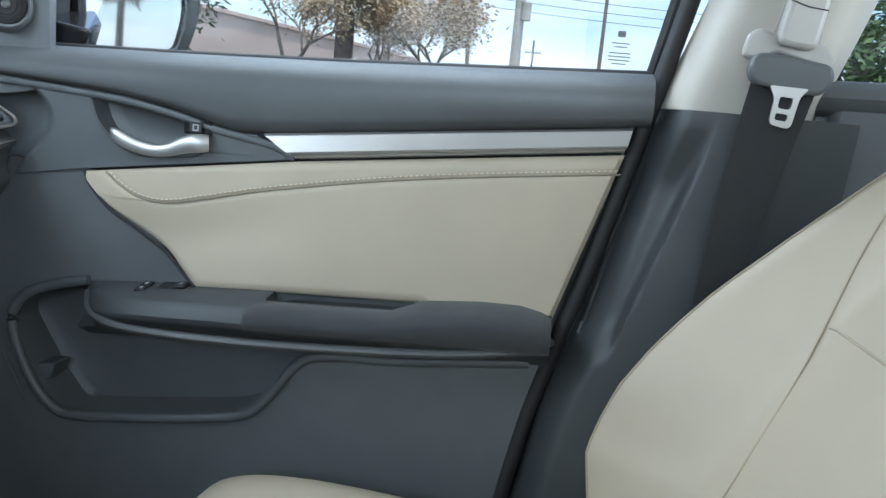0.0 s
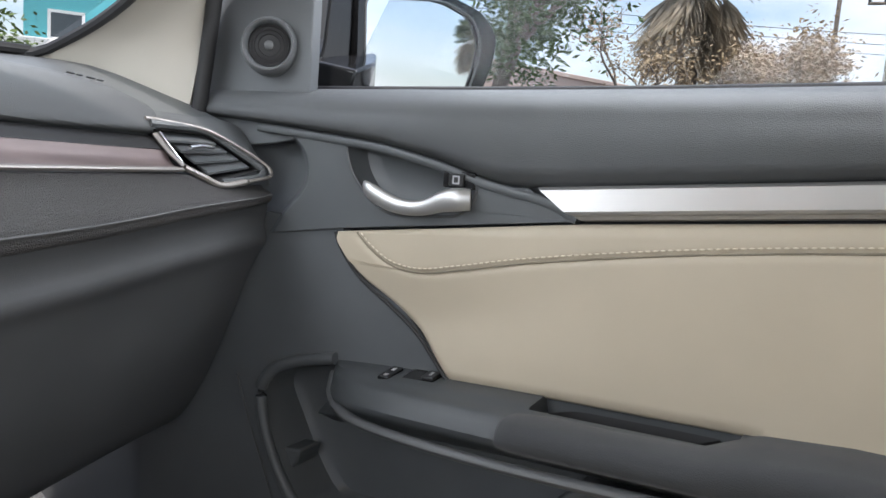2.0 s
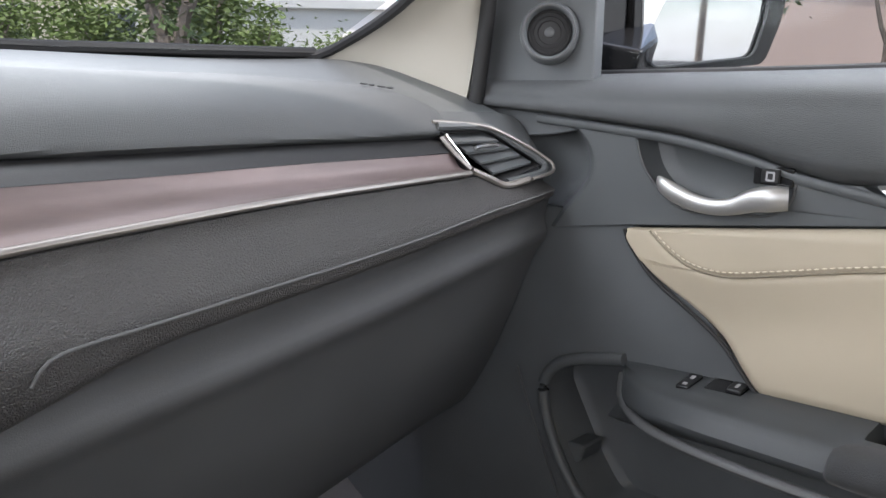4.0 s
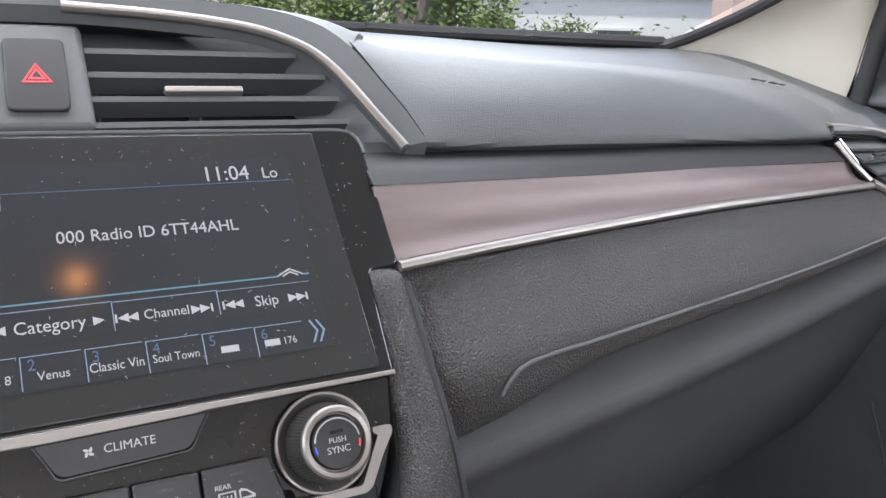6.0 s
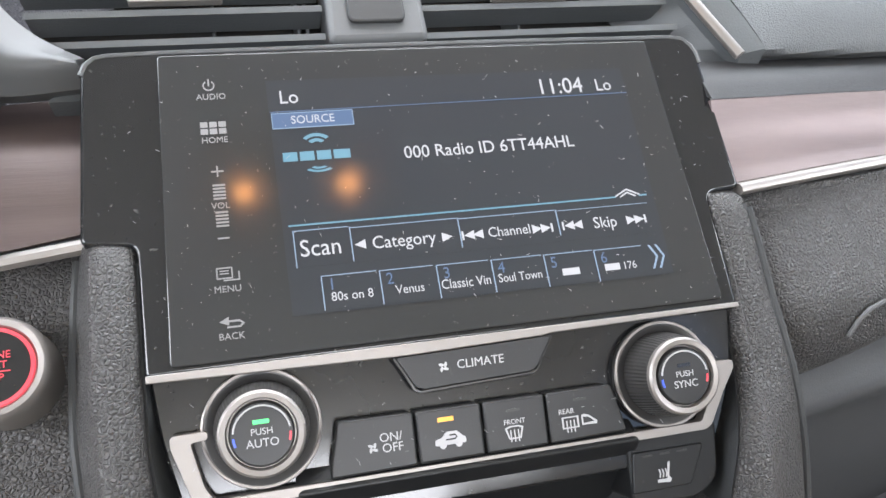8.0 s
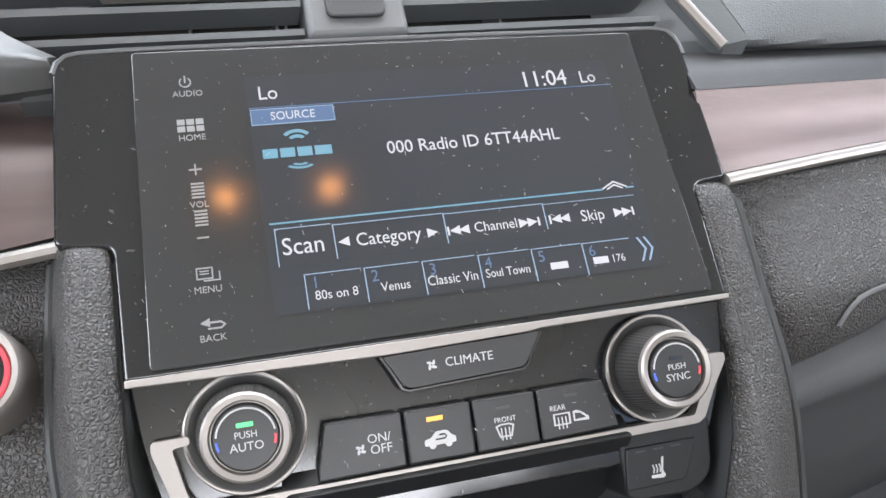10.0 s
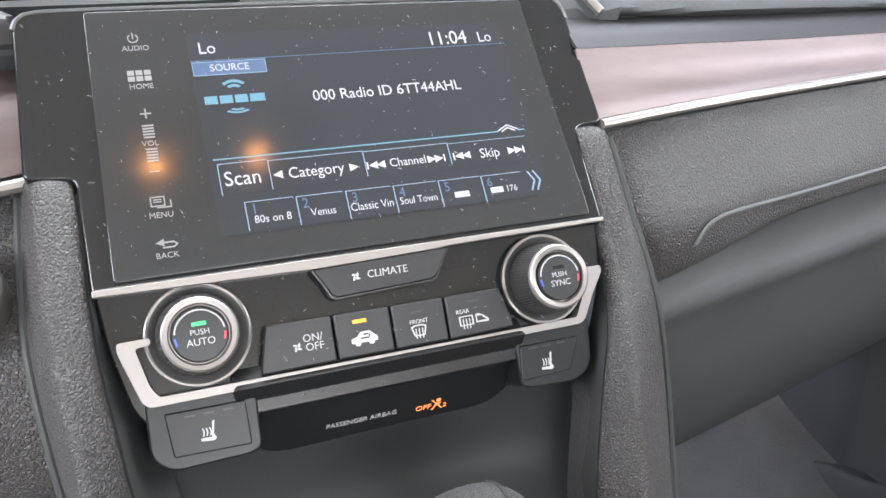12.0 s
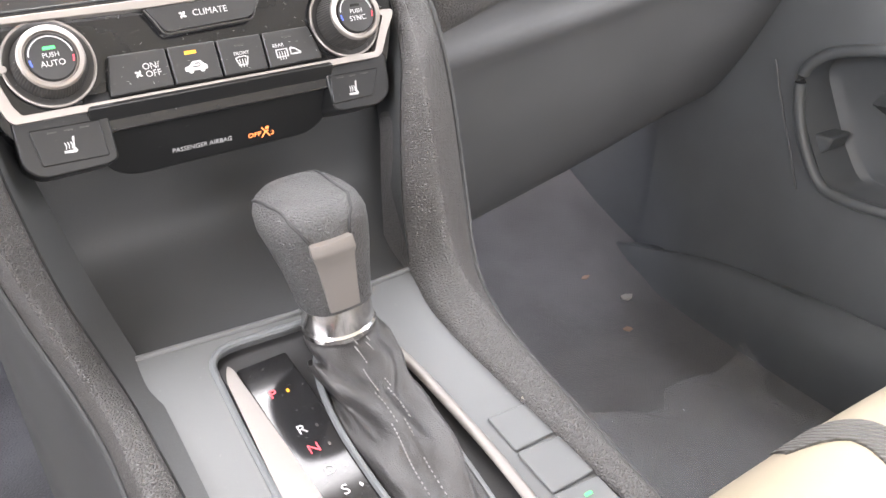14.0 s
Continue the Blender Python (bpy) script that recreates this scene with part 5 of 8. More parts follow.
ui("key_label", "Skip", 62.8, -17.4, 6.8)


def arrow(name, shapes):
    bm = bmesh.new()
    for u, v, s in shapes:
        prism(mm([(u - s * 2.1, v + 1.9), (u + s * 2.1, v), (u - s * 2.1, v - 1.9)]), 0.00165, 0.00185, PM, bm)
    part(name, bm, UI_WHITE, disp, smooth=0)


arrow("arrow", [(-37.2, -16.7, -1)])
arrow("arrow", [(-3.3, -17.0, 1)])
for u in (6.5, 48.2):
    arrow("skip_back", [(u - 1.0, -17.2, -1), (u + 2.6, -17.2, -1)])
    bars("skip_bar", [(u - 4.0, -19, -3.2 + u, -15.4)], UI_WHITE)
for u in (36.2, 77.0):
    arrow("skip_ahead", [(u - 2.6, -17.3, 1), (u + 1.0, -17.3, 1)])
    bars("skip_bar", [(u + 3.2, -19.1, 4.0 + u, -15.5)], UI_WHITE)
for k, (u, name) in enumerate(((-53.2, "80s on 8"), (-31.5, "Venus"), (-9.6, "Classic Vin"), (12.2, "Soul Town"), (33.8, ""), (55.0, ""))):
    v = -27.6 - 0.2 * k
    bars("preset_face", [(u, v - 13, u + 20.5, v)], UI_DARK, 1.7)
    ui("preset_number", str(k + 1), u + 3.6, v - 3.6, 6.4, UI_BLUE, w=1.8)
    bars("preset_edge", [(u - 0.2, v - 13, u + 0.2, v), (u, v - 0.2, u + 20.5, v + 0.1)], UI_LINE, 1.85)
    if name:
        ui("preset_label", name, u + 10.6, -36.0, 4.9 if k < 2 else (5.4 if k == 2 else 4.9), squeeze=0.92 if k < 2 else 0.84)
    elif k == 4:
        bars("preset_name_bar", [(u + 6.4, -37.6, u + 13.6, -34.8)], UI_WHITE)
    else:
        bars("preset_name_bar", [(u + 3.2, -37.6, u + 9.6, -34.8)], UI_WHITE)
        ui("preset_label", "176", u + 13.9, -36.3, 4.4)
bm = bmesh.new()
for u in (78.6, 81.6):
    for s in (1, -1):
        prism(mm([(u, -33.8 + s * 5), (u + 2.6, -33.8), (u + 3.5, -33.8), (u + 0.9, -33.8 + s * 5)]), 0.00165, 0.00185, PM, bm)
part("chevron", bm, UI_LINE, disp, smooth=0)

# touch keys beside the display
glassw = 1.5


def key(text, u, v):
    part("key_label", letters(text, 0.0035, local(PM, u, v, glassw), 0.0001, squeeze=1.0), KEY_INK, unit, smooth=0)


for text, v in (("AUDIO", 49.2), ("HOME", 30.6), ("VOL", 3.6), ("MENU", -28.7), ("BACK", -46.1)):
    key(text, -86.6, v)
bm = bmesh.new()
pts = [(-87.2 + r * math.sin(a), 54.2 + r * math.cos(a)) for r, rng in ((2.3, range(11)), (1.8, range(10, -1, -1))) for a in [radians(35 + 290 * k / 10) for k in rng]]
prism(mm(pts), 0.0014, 0.0016, PM, bm)
prism(mm([(-87.5, 54.0), (-86.9, 54.0), (-86.9, 57.0), (-87.5, 57.0)]), 0.0014, 0.0016, PM, bm)
part("power_mark", bm, KEY_INK, unit, smooth=0)
bars("home_mark", [(-91.6 + i * 3.4, 33.2 + j * 2.9, -88.8 + i * 3.4, 35.5 + j * 2.9) for i in range(3) for j in range(2)], KEY_INK, glassw, unit)
bars("plus_mark", [(-89.0, 17.3, -84.4, 17.9), (-87.0, 15.4, -86.4, 19.8)], KEY_INK, glassw, unit)
bars("minus_mark", [(-88.6, -9.5, -84.4, -8.9)], KEY_INK, glassw, unit)
bars("volume_mark", [(-88.9, 6.2 + k * 1.35, -84.3, 6.9 + k * 1.35) for k in range(5)] + [(-88.7, -4.7 + k * 1.35, -84.1, -4.0 + k * 1.35) for k in range(5)], KEY_INK, glassw, unit)
bm = holed(mm(rrect(-90.2, -24.8, -84.4, -20.4, 0.3)), [mm(rrect(-89.7, -24.3, -84.9, -20.9, 0.2))], 0.0014, 0.0016, PM)
for v in (-22.0, -23.0):
    prism(mm([(-89, v), (-85.8, v), (-85.8, v + 0.4), (-89, v + 0.4)]), 0.0014, 0.0016, PM, bm)
prism(mm([(-84.0, -25.6), (-82.0, -25.6), (-82.0, -22.2), (-82.5, -22.2), (-82.5, -25.1), (-87.8, -25.1), (-87.8, -25.6)]), 0.0014, 0.0016, PM, bm)
part("menu_mark", bm, KEY_INK, unit, smooth=0)
bm = prism(mm([(-90.5, -40.6), (-87.2, -38.9), (-87.2, -40.2), (-83.4, -40.2), (-81.8, -41.6), (-83.4, -43.0), (-88, -43.0), (-88, -42.4), (-83.6, -42.4), (-82.7, -41.6), (-83.6, -40.9), (-87.2, -40.9), (-87.2, -42.1)]), 0.0014, 0.0016, PM)
part("back_mark", bm, KEY_INK, unit, smooth=0)

# dust on the glass
rnd = random.Random(5)
bm = bmesh.new()
for k in range(430):
    u, v, s, a = rnd.uniform(-126, 122), rnd.uniform(-100, 66), rnd.choice((0.07, 0.09, 0.12, 0.15)), rnd.uniform(0, 3.14)
    ln = s * rnd.choice((1, 1, 2, 4, 6))
    if abs(u) > 112 and v < -6:
        continue
    c, q = math.cos(a), math.sin(a)
    z = 0.00178 if v > -54 else -0.0052
    prism(mm([(u + c * i * ln - q * j * s * 0.5, v + q * i * ln + c * j * s * 0.5) for i, j in ((-1, -1), (1, -1), (1, 1), (-1, 1))]), z, z + 0.0002, PM, bm)
dust = part("dust", bm, material("pale_dust", (0.28, 0.28, 0.28), 0.9, vary=0.2), None, smooth=0)
tagged(dust, "pale dust specks and fibres on the black glass", "dust", kind="stuff")

# ---- climate panel ----
# it stands steeper than the screen, hinged at the screen's lower edge
CM = PM @ Matrix.Translation((0, -0.057, 0)) @ Matrix.Rotation(radians(13), 4, "X") @ Matrix.Translation((0, 0.057, 0))
cp = thing("climate_panel", "gloss black climate control panel with satin silver trim", "climate panel", (0, -0.07, 0.91))
CO = arcs(mm([(-116, -58), (112, -58), (109, -84), (98, -110), (88, -116), (-100, -116), (-108, -106), (-114, -80)]), [0.002, 0.002, 0.01, 0.01, 0.004, 0.004, 0.01, 0.01])
part("fascia", prism(CO, -0.035, -0.006, CM), GLOSS, cp, "gloss black fascia", bevel=0.001)
part("upper_strip", prism(arcs(mm([(-116.3, -58.9), (-29.5, -60.6), (-24.5, -60.6), (26.5, -59.6), (31, -59.0), (112.2, -58.2), (112.2, -56.2), (-116.3, -56.2)]), 0.0006), -0.006, 0.0012, CM), BRONZE, cp, "satin silver strip", bevel=0.0006)
cb = part("climate_button", prism(arcs(mm([(-30, -61), (30.2, -60), (26.5, -66), (22.8, -72), (-23, -73.5), (-26.5, -67)]), [0.001, 0.001, 0.004, 0.004, 0.004, 0.004]), -0.006, 0.001, CM), BUTTON, cp, "wide black climate button", bevel=0.001)
part("button_trim", tube([CM @ Vector((a / 1000, b / 1000, -0.0005)) for a, b in ((-30.5, -61), (-27, -67), (-24, -73.2), (-22, -74.4), (22, -73.0), (23.8, -71.8), (27.5, -65.5), (31, -60))], 0.0007, 6), DIAL, cp)
part("button_label", letters("CLIMATE", 0.0046, local(CM, 1.6, -66.2, 1.2), 0.0001), WHITE_INK, cb, smooth=0)


def fan(u, v, s, w, m, parent):
    bm = bmesh.new()
    for k in range(4):
        a = radians(45 + 90 * k)
        c = (u + s * 0.62 * math.cos(a), v + s * 0.62 * math.sin(a))
        prism(mm([(c[0] + s * 0.58 * math.cos(t) * math.cos(a + 0.5) - s * 0.30 * math.sin(t) * math.sin(a + 0.5), c[1] + s * 0.58 * math.cos(t) * math.sin(a + 0.5) + s * 0.30 * math.sin(t) * math.cos(a + 0.5)) for t in [2 * math.pi * i / 10 for i in range(10)]]), w / 1000 - 0.0001, w / 1000 + 0.0001, m, bm)
    part("fan_mark", bm, WHITE_INK, parent, smooth=0)


fan(-12.6, -66.3, 1.8, 1.2, CM, cb)
# lower satin bracket
BR_OUT = [(-110.4, -77.6), (-110.6, -81.5), (-104.2, -102.2), (-101.6, -104.6), (90.8, -104.6), (93.8, -102.8), (100.5, -91), (106.8, -82), (106.6, -78.9), (97.6, -78.6), (97.8, -81.6), (99.8, -82), (94.2, -92.2), (89.4, -101.2), (-97.6, -101.0), (-100.4, -96), (-103.8, -80.9), (-97.8, -80.4), (-97.8, -77.4)]
part("lower_bracket", prism(arcs(mm(BR_OUT), 0.0014, 3), -0.0065, -0.0004, CM), BRONZE, cp, "satin silver bracket", 30, bevel=0.0009)


def keycap(name, pts, label=""):
    return part(name, prism(arcs(mm(pts), [0.0012] * len(pts)), -0.006, 0.0012, CM), BUTTON, cp, label, bevel=0.0009)


k1 = keycap("fan_button", [(-53.6, -80.6), (-26.2, -81), (-26.2, -100.0), (-57.5, -100.2), (-57, -95.6)], "black fan on/off button")
k2 = keycap("recirculation_button", [(-25.2, -81), (-0.6, -81.2), (-0.6, -100.2), (-25.2, -100.0)], "black recirculation button, lit amber")
k3 = keycap("front_defrost_button", [(0.4, -81.2), (24.4, -81.4), (24.4, -100.2), (0.4, -100.2)], "black front defrost button")
k4 = keycap("rear_defrost_button", [(25.4, -81.4), (52.0, -81.4), (55.6, -95), (56.4, -99.6), (25.4, -100.2)], "black rear defrost button")
for u, v, p in ((11.8, -85.6, k3), (38.6, -85.2, k4)):
    bars("unlit_slot", [(u - 2.6, v - 0.5, u + 2.6, v + 0.5)], DIAL, 1.25, p, CM)
bars("amber_lamp", [(-17.3, -86.0, -11.3, -84.4)], AMBER_LED, 1.35, k2, CM)
part("button_label", letters("ON/", 0.0045, local(CM, -35.0, -88.6, 1.3), 0.0001), WHITE_INK, k1, smooth=0)
part("button_label", letters("OFF", 0.0045, local(CM, -34.6, -92.4, 1.3), 0.0001), WHITE_INK, k1, smooth=0)
fan(-41.8, -91.6, 1.75, 1.3, CM, k1)
part("button_label", letters("FRONT", 0.0026, local(CM, 11.8, -89.9, 1.3), 0.0001), WHITE_INK, k3, smooth=0)
part("button_label", letters("REAR", 0.0027, local(CM, 32.6, -89.2, 1.3), 0.0001), WHITE_INK, k4, smooth=0)
bm = prism(arcs(mm([(-19, -94.5), (-19, -92.4), (-16.5, -91.8), (-14.5, -89.8), (-10.5, -89.8), (-8.6, -91.8), (-7.4, -92.4), (-7.4, -94.5)]), 0.0006), 0.0012, 0.0014, CM)
for u in (-16.2, -10.2):
    prism(mm([(u + 1.3 * math.cos(t), -94.6 + 1.2 * math.sin(t)) for t in [2 * math.pi * i / 10 for i in range(10)]]), 0.0012, 0.00145, CM, bm)
part("car_mark", bm, WHITE_INK, k2, smooth=0)
part("flow_mark", tube([CM @ Vector((a / 1000, b / 1000, 0.0015)) for a, b in ((-15, -92.6), (-11.4, -92.6), (-10.8, -91.8), (-11.4, -91.1), (-13.5, -91.1))], 0.0003, 5), BUTTON, k2)


def defrost(u, v, p, square=False):
    out = [(u - 3.6, v + 1.6), (u - 2.4, v - 2.6), (u + 2.4, v - 2.6), (u + 3.6, v + 1.6), (u + 1.8, v + 2.3), (u - 1.8, v + 2.3)] if not square else [(u - 3.4, v - 2.2), (u + 3.4, v - 2.2), (u + 3.4, v + 2.2), (u - 3.4, v + 2.2)]
    inn = [(u + (a - u) * 0.8, v + (b - v) * 0.78) for a, b in out]
    bm = holed(mm(out), [mm(inn)], 0.0012, 0.0014, CM)
    for k in (-1.5, 0, 1.5):
        prism(mm([(u + k - 0.22, v - 3.6), (u + k + 0.22, v - 3.6), (u + k + 0.22, v + 0.8), (u + k - 0.22, v + 0.8)]), 0.00125, 0.00147, CM, bm)
    part("defrost_mark", bm, WHITE_INK, p, smooth=0)


defrost(11.4, -93.6, k3)
defrost(33.8, -93.4, k4, True)
part("mirror_mark", holed(mm([(38.4, -91.4), (39.4, -90.9), (41.5, -91.6), (44.6, -94.0), (44.4, -95.2), (38.4, -95.0)]), [mm([(39.0, -92), (41.2, -92.2), (43.6, -94.2), (39.0, -94.4)])], 0.0012, 0.0014, CM), WHITE_INK, k4, smooth=0)


def knob(u, v, text, lit):
    """A ribbed temperature knob with a push cap."""
    m = local(CM, u, v, 0)
    kn = part("temperature_knob", lathe([(0.0204, -0.006), (0.0204, -0.0030), (0.0198, -0.0018), (0.0191, -0.0018), (0.0174, -0.0030)], m, 64), DIAL, cp, "satin temperature knob")
    part("thin_rim", tube([m @ Vector((0.0203 * math.cos(a), 0.0203 * math.sin(a), -0.0022)) for a in [2 * math.pi * k / 64 for k in range(65)]], 0.0008, 6), BRONZE, kn, "thin bright rim")
    bm = bmesh.new()
    n = 140
    prof = [(0.0168, -0.003), (0.0160, 0.004), (0.0152, 0.010), (0.0145, 0.0125)]
    rings = []
    for r, w in prof:
        rings.append([m @ Vector(((r - (0.00025 if k % 2 else 0)) * math.cos(2 * math.pi * k / n), (r - (0.00025 if k % 2 else 0)) * math.sin(2 * math.pi * k / n), w)) for k in range(n)])
    part("grip", loft(rings, False, bm), DIAL, kn, "fine ribbed grip", 10)
    part("bright_ring", lathe([(0.0146, 0.0122), (0.0145, 0.0142), (0.0137, 0.0150), (0.0120, 0.0146), (0.0115, 0.0132), (0.0113, 0.009)], m, 56), BRONZE, kn, "satin ring")
    cap = part("push_cap", lathe([(0.0110, 0.009), (0.0109, 0.0136), (0.0102, 0.0144), (0.006, 0.0146), (0.002, 0.0146)], m, 48), BUTTON, kn, "black push cap")
    arc_pts = [(9.4 * math.cos(a), 9.4 * math.sin(a)) for a in [radians(200 - 220 * k / 24) for k in range(25)]]
    part("dial_arc", tube([m @ Vector((a / 1000, b / 1000, 0.0145)) for a, b in arc_pts[3:-3]], 0.00035, 5), WHITE_INK, cap)
    part("cold_mark", tube([m @ Vector((a / 1000, b / 1000, 0.0145)) for a, b in arc_pts[:3]], 0.00042, 5), BLUE_INK, cap)
    part("hot_mark", tube([m @ Vector((a / 1000, b / 1000, 0.0145)) for a, b in arc_pts[-3:]], 0.00042, 5), RED_INK, cap)
    part("cap_label", letters("PUSH", 0.0031, m @ Matrix.Translation((0, 0.0008, 0.0147)), 0.0001), WHITE_INK, cap, smooth=0)
    part("cap_label", letters(text, 0.0039, m @ Matrix.Translation((0, -0.0030, 0.0147)), 0.0001), WHITE_INK, cap, smooth=0)
    part("indicator", prism(rrect(-0.0027, 0.0034, 0.0027, 0.0048, 0.0004), 0.0145, 0.0148, m), GREEN_LED if lit else GLOSS, cap, "green lit bar" if lit else "unlit bar")


knob(-79.5, -79.3, "AUTO", True)
knob(76.5, -80.8, "SYNC", False)

# ---- lower fascia under the climate panel ----
LF = CM @ Matrix.Translation((0, 0, -0.0040))
lf = thing("switch_fascia", "gloss black switch fascia with seat heater buttons", "switch panel", (0, -0.07, 0.872))
LC = Matrix.Translation((0, -0.0543, 0.862)) @ Matrix(((1, 0, 0, 0), (0, -0.367, -0.930, 0), (0, 0.930, -0.367, 0), (0, 0, 0, 1)))
part("fascia", prism(arcs(mm([(-70, 40), (62, 40), (60, 0), (50, -9), (-54, -11), (-66, 0)]), [0.003, 0.003, 0.008, 0.008, 0.008, 0.008]), -0.03, 0.0, LC), HEATER_CAP, lf, "black recessed middle", bevel=0.0008)
part("switch_pod", prism(arcs(mm([(-103.5, -102.0), (-60.4, -102.0), (-61, -129), (-66, -131), (-97.2, -131.5), (-104.3, -125)]), [0.003, 0.003, 0.004, 0.004, 0.008, 0.010]), -0.03, -0.0004, LF), HEATER_CAP, lf, "black switch pod", bevel=0.001)
part("switch_pod", prism(arcs(mm([(58, -102.0), (97.5, -102.0), (95.4, -124.9), (86, -131), (62, -130), (57.5, -128)]), [0.003, 0.003, 0.012, 0.012, 0.006, 0.004]), -0.03, -0.0004, LF), HEATER_CAP, lf, "black switch pod", bevel=0.001)


def heater(pts, u, v, flip):
    b = part("seat_heater_button", prism(arcs(mm(pts), 0.0012), -0.001, 0.0008, LF), HEATER_CAP, lf, "black seat heater button", bevel=0.0006)
    bm = bmesh.new()
    s = -1 if flip else 1
    P = lambda a, c: (u + s * a * 0.85, v + c * 0.85)
    for q in ([(1.4, 5.2), (2.6, 5.6), (1.4, -0.6), (2.6, -2.6), (1.4, -3.8), (-4.6, -3.2), (-4.6, -1.9), (0.4, -2.0)], ):
        prism(mm([P(*c) for c in q]), 0.0008, 0.0010, LF, bm)
    for k in (-3.6, -2.0, -0.4):
        prism(mm([P(k, -1.2), P(k + 0.6, -1.2), P(k + 1.1, 0.6), P(k + 0.6, 2.6), P(k, 2.6), P(k + 0.5, 0.6)]), 0.0008, 0.0010, LF, bm)
    part("heater_mark", bm, WHITE_INK, b, smooth=0)
    bars("unlit_slot", [(u - 9 + k * 7.5, v + 7.6, u - 4.8 + k * 7.5, v + 8.3) for k in range(3)], DIAL, 0.9, b, LF)


heater([(-97, -108.3), (-65.3, -108.8), (-65, -126.8), (-95.5, -126)], -80.6, -118.9, False)
heater([(59.5, -109.8), (90, -110.1), (82.8, -125), (57.5, -125.4)], 72.3, -119.6, False)
part("airbag_label", letters("PASSENGER AIRBAG", 0.0044, local(LC, -13.8, 0.9, 0.2), 0.0001, squeeze=0.85), WHITE_INK, lf, smooth=0)
part("airbag_off_light", letters("OFF", 0.0048, local(LC, 16.3, -0.6, 0.2), 0.0001, squeeze=0.95), ORANGE_INK, lf, "orange OFF light", smooth=0)
bm = prism(mm([(23.6 + 1.2 * math.cos(t), 3.2 + 1.2 * math.sin(t)) for t in [2 * math.pi * i / 12 for i in range(12)]]), 0.0001, 0.0003, LC)
prism(mm([(20.6, -3.6), (21.4, -3.6), (23.0, 0.0), (24.8, 0.4), (24.8, 1.2), (22.4, 1.0)]), 0.0001, 0.0003, LC, bm)
prism(mm([(20.0, 3.6), (20.6, 4.0), (26.2, -3.4), (25.6, -3.8)]), 0.0001, 0.0003, LC, bm)
part("airbag_mark", bm, ORANGE_INK, lf, "orange airbag mark", smooth=0)
part("airbag_mark", letters("2", 0.0042, local(LC, 27.2, -1.6, 0.2), 0.0001), ORANGE_INK, lf, smooth=0)

# ---- centre console ----
con = thing("centre_console", "centre console with leather-wrapped legs and grey top plate", "centre console", (0, -0.25, 0.45))


def plate_z(y):
    return 0.783 + 0.12 * (y + 0.121)


